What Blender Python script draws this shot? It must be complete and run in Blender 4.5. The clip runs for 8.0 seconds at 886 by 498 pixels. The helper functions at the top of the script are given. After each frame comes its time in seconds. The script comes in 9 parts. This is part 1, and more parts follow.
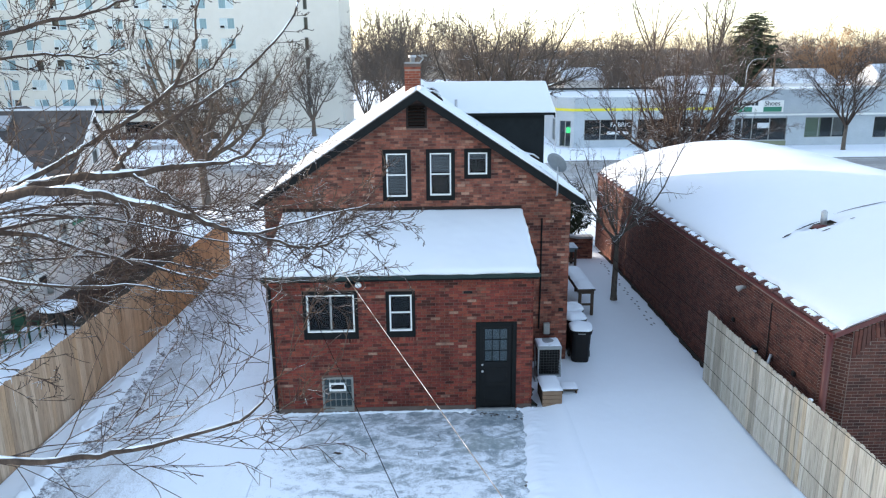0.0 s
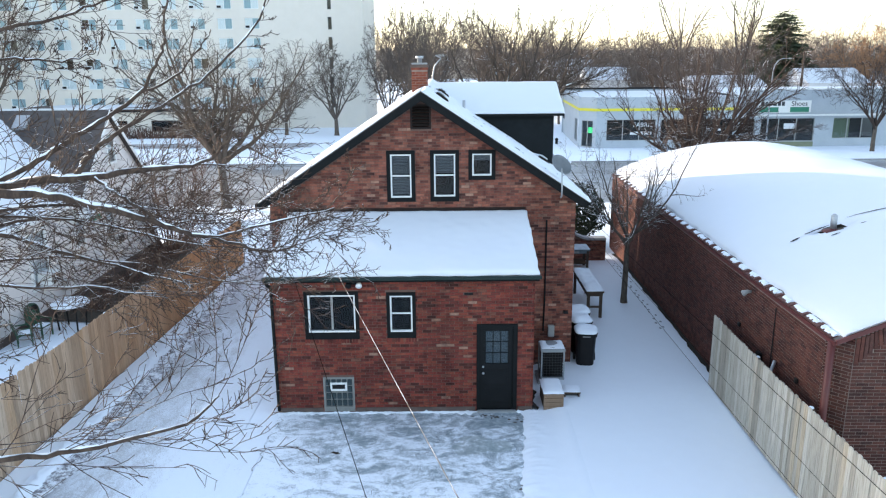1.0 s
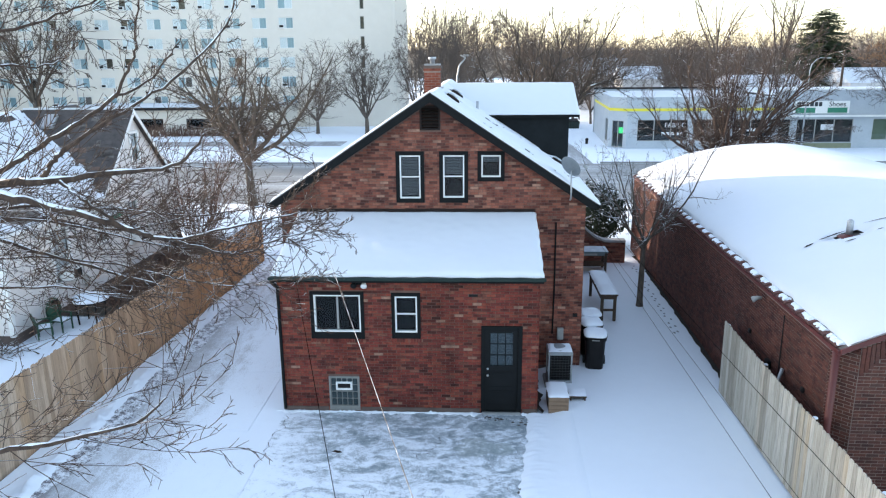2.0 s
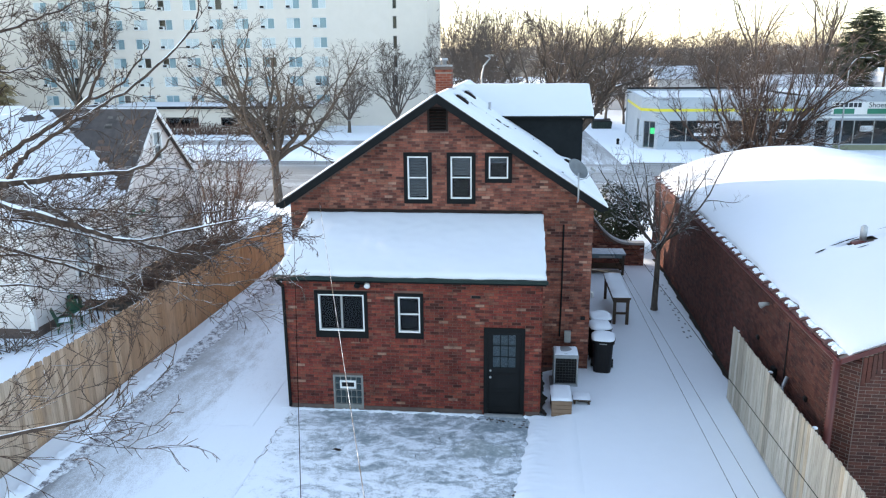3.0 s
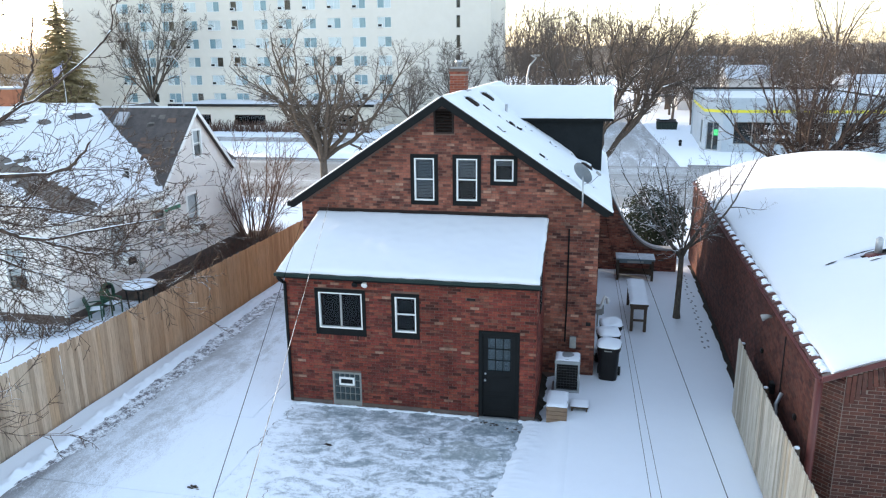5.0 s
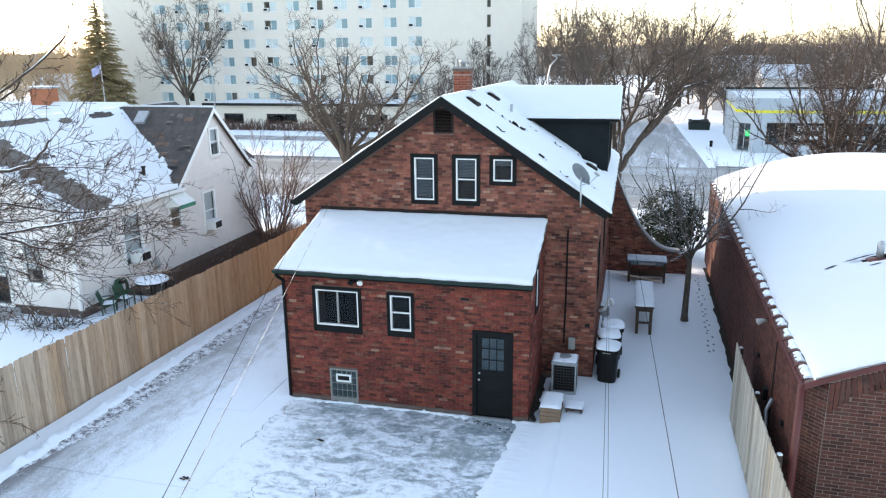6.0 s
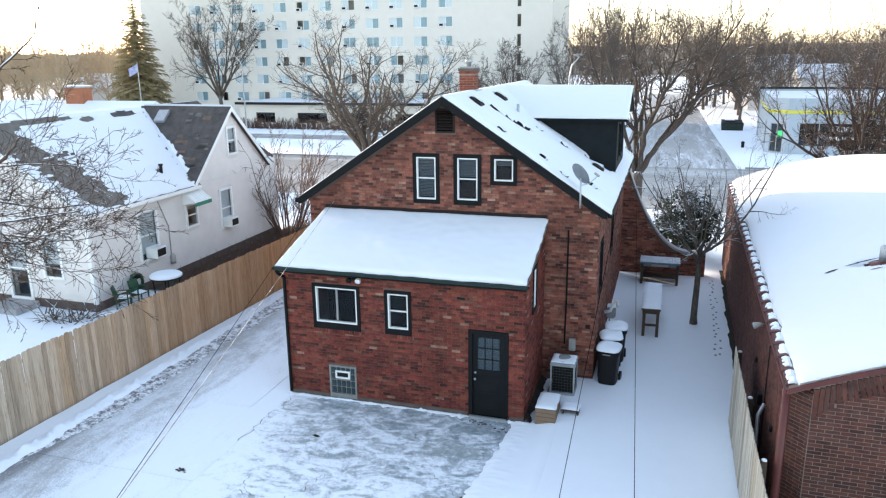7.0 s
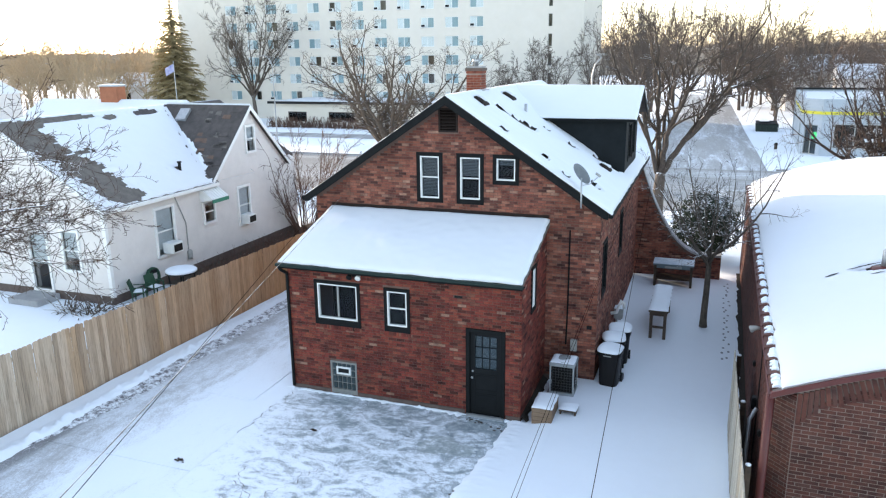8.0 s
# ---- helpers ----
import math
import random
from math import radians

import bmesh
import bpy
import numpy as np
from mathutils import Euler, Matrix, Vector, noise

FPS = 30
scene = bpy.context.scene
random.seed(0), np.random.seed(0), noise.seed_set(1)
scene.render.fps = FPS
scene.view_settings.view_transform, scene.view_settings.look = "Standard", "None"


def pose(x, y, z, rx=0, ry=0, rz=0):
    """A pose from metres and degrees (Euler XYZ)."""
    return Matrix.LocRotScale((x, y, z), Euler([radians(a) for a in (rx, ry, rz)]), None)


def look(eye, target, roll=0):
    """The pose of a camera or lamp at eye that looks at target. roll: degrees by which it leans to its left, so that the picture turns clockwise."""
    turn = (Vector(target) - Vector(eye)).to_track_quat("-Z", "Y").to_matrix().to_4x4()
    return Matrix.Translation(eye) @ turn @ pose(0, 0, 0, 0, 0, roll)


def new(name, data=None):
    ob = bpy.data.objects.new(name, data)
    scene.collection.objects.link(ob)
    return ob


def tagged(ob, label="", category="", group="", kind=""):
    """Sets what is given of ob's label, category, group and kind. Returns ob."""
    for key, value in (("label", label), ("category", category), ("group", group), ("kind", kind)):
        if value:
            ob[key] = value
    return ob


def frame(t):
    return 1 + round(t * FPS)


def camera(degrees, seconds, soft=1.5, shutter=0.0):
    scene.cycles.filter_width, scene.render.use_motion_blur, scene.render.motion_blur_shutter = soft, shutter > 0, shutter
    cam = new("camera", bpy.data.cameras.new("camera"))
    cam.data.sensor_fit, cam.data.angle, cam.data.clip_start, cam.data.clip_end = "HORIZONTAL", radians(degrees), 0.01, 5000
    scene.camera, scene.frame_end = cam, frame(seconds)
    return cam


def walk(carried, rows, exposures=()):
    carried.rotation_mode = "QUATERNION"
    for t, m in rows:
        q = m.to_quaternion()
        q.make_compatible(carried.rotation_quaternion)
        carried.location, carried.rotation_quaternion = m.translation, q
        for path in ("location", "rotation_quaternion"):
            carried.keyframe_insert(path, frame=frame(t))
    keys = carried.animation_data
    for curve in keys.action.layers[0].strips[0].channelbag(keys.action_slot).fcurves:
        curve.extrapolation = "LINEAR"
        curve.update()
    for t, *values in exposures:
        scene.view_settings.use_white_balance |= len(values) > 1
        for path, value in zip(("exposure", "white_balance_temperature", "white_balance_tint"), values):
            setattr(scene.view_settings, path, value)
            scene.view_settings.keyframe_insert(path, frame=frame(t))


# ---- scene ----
cam = camera(62.5, 8.0, soft=1.2)
METRES, EYE, TILT, LEAN, TURN = 6.4, 8.28, 0.0, 0.0, -1.8
ROWS = [
    (0.0, 0.0, 0.0, 0.0, -0.13, -14.52, 0.51),
    (0.5, 0.045, 0.0033, 0.0023, 0.84, -14.54, 0.54),
    (1.0, 0.0897, 0.0059, 0.0058, 1.94, -14.56, 0.54),
    (1.5, 0.1417, 0.0094, 0.0107, 3.25, -14.59, 0.52),
    (2.0, 0.1939, 0.0119, 0.0147, 4.69, -14.63, 0.53),
    (3.5, 0.3735, 0.0255, 0.0269, 8.95, -14.69, 0.53),
    (4.0, 0.4408, 0.0335, 0.0314, 10.4, -14.72, 0.53),
    (4.5, 0.5056, 0.0448, 0.0346, 11.81, -14.74, 0.53),
    (6.0, 0.7222, 0.0842, 0.037, 16.05, -14.76, 0.6),
    (6.5, 0.7859, 0.0981, 0.0366, 17.37, -14.77, 0.63),
    (7.0, 0.8561, 0.1152, 0.0371, 18.8, -14.77, 0.66),
    (7.5, 0.9255, 0.131, 0.0364, 20.21, -14.77, 0.68),
    (8.0, 0.9858, 0.1448, 0.0351, 21.58, -14.75, 0.64),
]
walk(cam, [(t, pose(0, 0, EYE, TILT, LEAN, TURN) @ pose(METRES * x, METRES * y, METRES * z, 90 + pitch, roll, yaw)) for t, x, y, z, yaw, pitch, roll in ROWS],
     exposures=[(0.0, 2.25, 6300, 11), (4.0, 2.29, 6400, 11), (8.0, 2.40, 6640, 12)])

# world and sun: a low winter sun ahead and to the left, most of the yard in shade
SUN_AZ, SUN_EL = -60.0, 9.0
world = bpy.data.worlds.new("winter_sky")
scene.world = world
world.use_nodes = True
wn = world.node_tree.nodes
sky = wn.new("ShaderNodeTexSky")
sky.sky_type = "NISHITA"
sky.sun_disc = False
sky.sun_elevation = radians(SUN_EL)
sky.sun_rotation = radians(SUN_AZ)
sky.air_density, sky.dust_density, sky.ozone_density = 1.0, 1.0, 1.5
haze = wn.new("ShaderNodeHueSaturation")
haze.inputs["Saturation"].default_value = 0.70
world.node_tree.links.new(sky.outputs[0], haze.inputs["Color"])
world.node_tree.links.new(haze.outputs[0], wn["Background"].inputs[0])
wn["Background"].inputs[1].default_value = 0.15
sun_data = bpy.data.lights.new("sun", "SUN")
sun_data.energy, sun_data.angle, sun_data.color = 2.3, radians(1.2), (1.0, 0.80, 0.58)
sun = new("sun", sun_data)
sun.matrix_basis = look((0, 0, 60), (-60 * math.sin(radians(SUN_AZ)), -60 * math.cos(radians(SUN_AZ)), 60 - 60 * math.tan(radians(SUN_EL))))

# ---- materials ----
def base_mat(name, rough=0.6, metal=0.0, spec=0.5):
    m = bpy.data.materials.new(name)
    m.use_nodes = True
    b = m.node_tree.nodes["Principled BSDF"]
    b.inputs["Roughness"].default_value = rough
    b.inputs["Metallic"].default_value = metal
    b.inputs["Specular IOR Level"].default_value = spec
    return m, m.node_tree.nodes, m.node_tree.links, b


def node(ns, kind, **values):
    n = ns.new(kind)
    for key, value in values.items():
        n.inputs[key.replace("_", " ")].default_value = value
    return n


def noise_tex(ns, ls, scale, detail=4.0, rough=0.6, coords=None, stretch=None):
    if coords is None:
        coords = ns.new("ShaderNodeTexCoord").outputs["Object"]
    if stretch:
        mp = ns.new("ShaderNodeMapping")
        mp.inputs["Scale"].default_value = stretch
        ls.new(coords, mp.inputs[0])
        coords = mp.outputs[0]
    n = node(ns, "ShaderNodeTexNoise", Scale=scale, Detail=detail, Roughness=rough)
    ls.new(coords, n.inputs["Vector"])
    return n.outputs["Fac"]


def ramp(ns, ls, source, stops):
    r = ns.new("ShaderNodeValToRGB")
    el = r.color_ramp.elements
    while len(el) < len(stops):
        el.new(0.5)
    for e, (p, c) in zip(el, stops):
        e.position = p
        e.color = (*c, 1.0) if len(c) == 3 else c
    ls.new(source, r.inputs[0])
    return r.outputs[0]


def grey(v):
    return (v, v, v)


def mix(ns, ls, fac, a, b, kind="MIX"):
    n = ns.new("ShaderNodeMix")
    n.data_type, n.blend_type = "RGBA", kind
    for sock, v in ((n.inputs[0], fac), (n.inputs[6], a), (n.inputs[7], b)):
        if isinstance(v, (int, float)):
            sock.default_value = v
        elif isinstance(v, tuple):
            sock.default_value = (*v, 1.0)
        else:
            ls.new(v, sock)
    return n.outputs[2]


def bump(ns, ls, b, height, strength=0.4, distance=0.02):
    n = node(ns, "ShaderNodeBump", Strength=strength, Distance=distance)
    ls.new(height, n.inputs["Height"])
    ls.new(n.outputs[0], b.inputs["Normal"])


def mottled(name, dark, light, scale=6.0, rough=0.6, metal=0.0, spec=0.4, relief=0.25, distance=0.01, stretch=None, fine=60.0):
    """A painted or natural surface with stains at one scale and grain at a finer one."""
    m, ns, ls, b = base_mat(name, rough, metal, spec)
    big = noise_tex(ns, ls, scale, 5.0, 0.65, stretch=stretch)
    small = noise_tex(ns, ls, fine, 3.0, 0.6, stretch=stretch)
    c = ramp(ns, ls, big, [(0.3, dark), (0.7, light)])
    c = mix(ns, ls, 0.35, c, ramp(ns, ls, small, [(0.3, dark), (0.7, light)]))
    ls.new(c, b.inputs["Base Color"])
    bump(ns, ls, b, small, relief, distance)
    return m


def brick_mat(name, colours, per_object, darker=0.55):
    """Fired clay: each brick takes its own colour out of the kiln's range, with soot and grain over it."""
    m, ns, ls, b = base_mat(name, 0.85, 0.0, 0.25)
    if per_object:
        rnd = ns.new("ShaderNodeObjectInfo").outputs["Random"]
    else:
        rnd = ns.new("ShaderNodeNewGeometry").outputs["Random Per Island"]
    c = ramp(ns, ls, rnd, colours)
    pos = ns.new("ShaderNodeNewGeometry").outputs["Position"]
    grain = noise_tex(ns, ls, 45.0, 4.0, 0.7, pos)
    stain = noise_tex(ns, ls, 1.1, 4.0, 0.6, pos)
    c = mix(ns, ls, 1.0, c, ramp(ns, ls, grain, [(0.25, grey(0.6)), (0.75, grey(1.15))]), "MULTIPLY")
    c = mix(ns, ls, 1.0, c, ramp(ns, ls, stain, [(0.3, grey(darker)), (0.65, grey(1.05))]), "MULTIPLY")
    soot = noise_tex(ns, ls, 4.5, 5.0, 0.7, pos)
    c = mix(ns, ls, 1.0, c, ramp(ns, ls, soot, [(0.32, (0.50, 0.46, 0.52)), (0.5, grey(1.0)), (0.72, (1.16, 1.14, 1.12))]), "MULTIPLY")
    ls.new(c, b.inputs["Base Color"])
    bump(ns, ls, b, grain, 0.5, 0.006)
    return m


HOUSE_BRICK = [(0.0, (0.069, 0.024, 0.019)), (0.14, (0.123, 0.034, 0.027)), (0.35, (0.187, 0.044, 0.035)), (0.6, (0.242, 0.054, 0.038)), (0.8, (0.279, 0.075, 0.048)), (0.92, (0.160, 0.053, 0.039)), (0.97, (0.226, 0.094, 0.065)), (1.0, (0.386, 0.230, 0.168))]
UPPER_BRICK = [(0.0, (0.087, 0.039, 0.033)), (0.2, (0.172, 0.066, 0.050)), (0.45, (0.259, 0.091, 0.064)), (0.68, (0.329, 0.120, 0.081)), (0.85, (0.361, 0.161, 0.110)), (0.94, (0.204, 0.102, 0.079)), (1.0, (0.500, 0.292, 0.210))]
SHOP_BRICK = [(0.0, (0.064, 0.027, 0.023)), (0.4, (0.102, 0.038, 0.029)), (0.75, (0.134, 0.050, 0.037)), (1.0, (0.086, 0.043, 0.036))]
M_BRICK = brick_mat("red_brick", HOUSE_BRICK, False)
M_BRICK_ONE = brick_mat("red_brick_single", HOUSE_BRICK, True)
M_BRICK_UP = brick_mat("weathered_brick", UPPER_BRICK, False)
M_BRICK_UP_ONE = brick_mat("weathered_brick_single", UPPER_BRICK, True)
M_BRICK_SHOP = brick_mat("dark_red_brick", SHOP_BRICK, False, 0.8)
M_BRICK_SHOP_ONE = brick_mat("dark_red_brick_single", SHOP_BRICK, True, 0.8)
M_MORTAR = mottled("old_mortar", (0.095, 0.06, 0.05), (0.16, 0.105, 0.088), 3.0, 0.95)
M_MORTAR_PALE = mottled("pale_mortar", (0.17, 0.135, 0.115), (0.27, 0.22, 0.195), 3.0, 0.95)
M_FOUNDATION = mottled("painted_foundation", (0.07, 0.055, 0.05), (0.14, 0.105, 0.09), 4.0, 0.9)


def snow_mat(name, tint=(0.82, 0.885, 0.955), relief=0.35, scale=3.0, distance=0.03):
    m, ns, ls, b = base_mat(name, 0.75, 0.0, 0.2)
    pos = ns.new("ShaderNodeNewGeometry").outputs["Position"]
    big = noise_tex(ns, ls, scale, 5.0, 0.6, pos)
    small = noise_tex(ns, ls, 40.0, 3.0, 0.6, pos)
    c = mix(ns, ls, big, tuple(v * 0.96 for v in tint), tint)
    ls.new(c, b.inputs["Base Color"])
    h = mix(ns, ls, 0.25, big, small)
    bump(ns, ls, b, h, relief, distance)
    return m


M_SNOW = snow_mat("snow")
M_SNOW_ROOF = snow_mat("roof_snow", (0.69, 0.735, 0.79), relief=0.22, scale=1.6)
M_TRIM = mottled("black_paint", (0.003, 0.004, 0.005), (0.009, 0.011, 0.012), 5.0, 0.65, spec=0.15, relief=0.1)
M_FASCIA = mottled("dark_green_paint", (0.010, 0.022, 0.021), (0.020, 0.036, 0.034), 4.0, 0.55, spec=0.2, relief=0.1)
M_VINYL = mottled("white_vinyl", (0.68, 0.70, 0.70), (0.80, 0.82, 0.82), 4.0, 0.4, relief=0.05)
M_SIDING = mottled("white_siding", (0.58, 0.565, 0.555), (0.71, 0.69, 0.675), 1.5, 0.6, relief=0.15)
M_DARK_SIDING = mottled("charcoal_siding", (0.006, 0.009, 0.011), (0.013, 0.017, 0.020), 3.0, 0.7, spec=0.15)
M_SHINGLE = mottled("asphalt_shingle", (0.085, 0.078, 0.072), (0.18, 0.164, 0.15), 4.0, 0.95, relief=0.5)
M_SHINGLE_OLD = mottled("worn_shingle", (0.036, 0.034, 0.036), (0.115, 0.10, 0.094), 2.5, 0.95, relief=0.6)
M_DOOR = mottled("black_door_paint", (0.003, 0.004, 0.005), (0.008, 0.010, 0.012), 3.0, 0.5, spec=0.2, relief=0.08)
M_METAL = mottled("galvanised_metal", (0.30, 0.32, 0.34), (0.46, 0.48, 0.50), 8.0, 0.45, 0.6)
M_GREY_METAL = mottled("grey_painted_metal", (0.25, 0.26, 0.26), (0.36, 0.37, 0.36), 6.0, 0.5)
M_DARK_METAL = mottled("dark_metal", (0.008, 0.009, 0.010), (0.022, 0.022, 0.023), 8.0, 0.55, 0.3, spec=0.2)
M_PLASTIC = mottled("black_plastic", (0.003, 0.003, 0.004), (0.008, 0.008, 0.009), 4.0, 0.5, spec=0.25)
M_GREEN_PLASTIC = mottled("green_plastic", (0.012, 0.05, 0.03), (0.022, 0.08, 0.045), 4.0, 0.45)
M_RUBBER = mottled("cable_sheath", (0.003, 0.003, 0.003), (0.006, 0.006, 0.006), 20.0, 0.95, spec=0.0)
M_CONCRETE = mottled("concrete", (0.24, 0.25, 0.26), (0.38, 0.39, 0.40), 2.0, 0.9, relief=0.3)
M_STUCCO = mottled("pale_wall_panel", (0.62, 0.585, 0.52), (0.69, 0.655, 0.59), 0.08, 0.8, fine=1.0)
M_CLAY = mottled("clay_coping", (0.06, 0.03, 0.028), (0.14, 0.06, 0.05), 5.0, 0.8)
M_RED_METAL = mottled("oxblood_painted_metal", (0.07, 0.018, 0.017), (0.115, 0.027, 0.024), 5.0, 0.45)
M_DARK_WOOD = mottled("weathered_dark_wood", (0.035, 0.026, 0.02), (0.10, 0.07, 0.05), 3.0, 0.85, stretch=(1, 1, 6))
M_AC = mottled("blue_grey_enamel", (0.24, 0.27, 0.29), (0.34, 0.37, 0.39), 6.0, 0.5)
M_BOX_WOOD = mottled("tan_plywood", (0.15, 0.10, 0.068), (0.26, 0.18, 0.12), 3.0, 0.8)
# near-black colour stands in for the darkness of unlit rooms
M_DARK_IN = mottled("unlit_room_black", (0.005, 0.005, 0.005), (0.010, 0.010, 0.009), 2.0, 0.9, spec=0.05)
M_CURTAIN = mottled("grey_blind", (0.10, 0.12, 0.14), (0.16, 0.18, 0.20), 4.0, 0.8, stretch=(1, 1, 8))
M_YELLOW = mottled("yellow_paint", (0.62, 0.56, 0.04), (0.75, 0.68, 0.06), 2.0, 0.5)
M_PALE_PAINT = mottled("pale_grey_paint", (0.33, 0.38, 0.43), (0.43, 0.48, 0.53), 0.7, 0.6, fine=6.0)
M_GREEN_SIGN = mottled("green_sign", (0.02, 0.16, 0.10), (0.03, 0.22, 0.14), 3.0, 0.5)
M_ORANGE_BRICK = mottled("orange_brick", (0.22, 0.085, 0.045), (0.34, 0.13, 0.07), 2.0, 0.85)


def fence_mat(name, per_object, old_tones, sun_tones):
    """Cedar boards: silvered towards the yard's end, low sun painted orange towards the street."""
    m, ns, ls, b = base_mat(name, 0.8, 0.0, 0.25)
    rnd = ns.new("ShaderNodeObjectInfo").outputs["Random"] if per_object else ns.new("ShaderNodeNewGeometry").outputs["Random Per Island"]
    pos = ns.new("ShaderNodeNewGeometry").outputs["Position"]
    grain = noise_tex(ns, ls, 9.0, 4.0, 0.65, pos, (5.0, 5.0, 0.22))
    blot = noise_tex(ns, ls, 0.7, 3.0, 0.6, pos)
    sep = ns.new("ShaderNodeSeparateXYZ")
    ls.new(pos, sep.inputs[0])
    rng = ns.new("ShaderNodeMapRange")
    rng.inputs[1].default_value, rng.inputs[2].default_value = 11.0, 24.0
    ls.new(sep.outputs[1], rng.inputs[0])
    street_end = ns.new("ShaderNodeMath")
    street_end.operation = "ADD"
    ls.new(rng.outputs[0], street_end.inputs[0])
    sub = ns.new("ShaderNodeMath")
    sub.operation = "MULTIPLY_ADD"
    sub.inputs[1].default_value, sub.inputs[2].default_value = 0.5, -0.25
    ls.new(blot, sub.inputs[0])
    ls.new(sub.outputs[0], street_end.inputs[1])
    old = ramp(ns, ls, rnd, old_tones)
    sun_tint = ramp(ns, ls, rnd, sun_tones)
    c = mix(ns, ls, street_end.outputs[0], old, sun_tint)
    c = mix(ns, ls, 1.0, c, ramp(ns, ls, grain, [(0.28, grey(0.52)), (0.5, grey(0.98)), (0.75, grey(1.22))]), "MULTIPLY")
    ls.new(c, b.inputs["Base Color"])
    bump(ns, ls, b, grain, 0.3, 0.006)
    return m


# the second set of tones carries the low sun's orange as board colour
M_FENCE = fence_mat("cedar_board", True, [(0.0, (0.29, 0.235, 0.18)), (0.2, (0.38, 0.31, 0.24)), (0.5, (0.44, 0.36, 0.28)), (0.85, (0.52, 0.435, 0.35)), (1.0, (0.38, 0.275, 0.18))], [(0.0, (0.40, 0.205, 0.095)), (0.5, (0.46, 0.245, 0.115)), (1.0, (0.52, 0.285, 0.14))])
M_FENCE_PALE = fence_mat("silvered_board", True, [(0.0, (0.30, 0.27, 0.22)), (0.5, (0.42, 0.39, 0.33)), (0.85, (0.50, 0.47, 0.41)), (1.0, (0.42, 0.33, 0.22))], [(0.0, (0.30, 0.27, 0.22)), (0.5, (0.42, 0.39, 0.33)), (1.0, (0.5, 0.47, 0.41))])


def bark_mat(name, dark, light, snow=0.0):
    """Bark; with snow lying on what faces up."""
    m, ns, ls, b = base_mat(name, 0.9, 0.0, 0.2)
    geo = ns.new("ShaderNodeNewGeometry")
    n1 = noise_tex(ns, ls, 14.0, 4.0, 0.7, geo.outputs["Position"], (1.0, 1.0, 0.35))
    c = ramp(ns, ls, n1, [(0.3, dark), (0.7, light)])
    if snow > 0:
        sep = ns.new("ShaderNodeSeparateXYZ")
        ls.new(geo.outputs["Normal"], sep.inputs[0])
        patch = noise_tex(ns, ls, 2.3, 3.0, 0.6, geo.outputs["Position"])
        add = ns.new("ShaderNodeMath")
        add.operation = "MULTIPLY_ADD"
        add.inputs[1].default_value, add.inputs[2].default_value = 1.6, snow - 1.3
        ls.new(patch, add.inputs[0])
        tot = ns.new("ShaderNodeMath")
        tot.operation = "ADD"
        ls.new(sep.outputs[2], tot.inputs[0])
        ls.new(add.outputs[0], tot.inputs[1])
        f = ramp(ns, ls, tot.outputs[0], [(0.42, grey(0.0)), (0.58, grey(1.0))])
        c = mix(ns, ls, f, c, (0.84, 0.88, 0.92))
    ls.new(c, b.inputs["Base Color"])
    bump(ns, ls, b, n1, 0.5, 0.01)
    return m


M_BARK_NEAR = bark_mat("limb_bark", (0.028, 0.020, 0.017), (0.10, 0.072, 0.056), 0.16)
M_TWIG_NEAR = bark_mat("twig_bark", (0.026, 0.017, 0.013), (0.085, 0.056, 0.043), 0.02)
M_BARK = bark_mat("tree_bark", (0.055, 0.045, 0.04), (0.14, 0.12, 0.10), 0.25)
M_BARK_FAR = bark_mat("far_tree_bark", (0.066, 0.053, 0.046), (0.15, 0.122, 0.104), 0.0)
# the gold is low sun and haze put into the trees' base colour
M_SUN_TREES = mottled("sun_tinted_far_trees", (0.26, 0.20, 0.13), (0.44, 0.34, 0.22), 0.05, 0.95, fine=0.6)
# aerial haze is lifted into this base colour, none hangs in the air
M_HAZE = mottled("haze_tinted_woods", (0.23, 0.195, 0.16), (0.36, 0.31, 0.26), 0.05, 0.95, fine=0.6)
M_BARK_RED = bark_mat("reddish_twig", (0.07, 0.042, 0.033), (0.16, 0.10, 0.08), 0.03)
# spruce needles raised to a warm brown: sunlight and haze painted in
M_SPRUCE = mottled("sun_tinted_spruce_needles", (0.20, 0.17, 0.09), (0.40, 0.32, 0.18), 1.0, 0.8)
M_NEEDLE = mottled("conifer_needles", (0.024, 0.036, 0.020), (0.06, 0.08, 0.042), 2.0, 0.8)


def glass_mat(name, tint, gloss=0.01):
    """Window glass: mirror-like at a slant, clear to the dark room behind."""
    m = bpy.data.materials.new(name)
    m.use_nodes = True
    ns, ls = m.node_tree.nodes, m.node_tree.links
    ns.remove(ns["Principled BSDF"])
    out = ns["Material Output"]
    clear = node(ns, "ShaderNodeBsdfTransparent", Color=(*tint, 1.0))
    shine = node(ns, "ShaderNodeBsdfGlossy", Color=(0.9, 0.95, 1.0, 1.0), Roughness=0.03)
    fr = node(ns, "ShaderNodeFresnel", IOR=1.27)
    add = ns.new("ShaderNodeMath")
    add.operation = "ADD"
    add.inputs[1].default_value = gloss
    ls.new(fr.outputs[0], add.inputs[0])
    mx = ns.new("ShaderNodeMixShader")
    ls.new(add.outputs[0], mx.inputs[0])
    ls.new(clear.outputs[0], mx.inputs[1])
    ls.new(shine.outputs[0], mx.inputs[2])
    ls.new(mx.outputs[0], out.inputs["Surface"])
    return m


M_GLASS = glass_mat("window_glass", (0.75, 0.8, 0.82))
M_GLASS_SHOP = glass_mat("shop_glass", (0.6, 0.66, 0.68), 0.03)
M_GLASS_BLOCK = mottled("glass_block", (0.012, 0.020, 0.024), (0.05, 0.075, 0.085), 9.0, 0.15, spec=0.5)
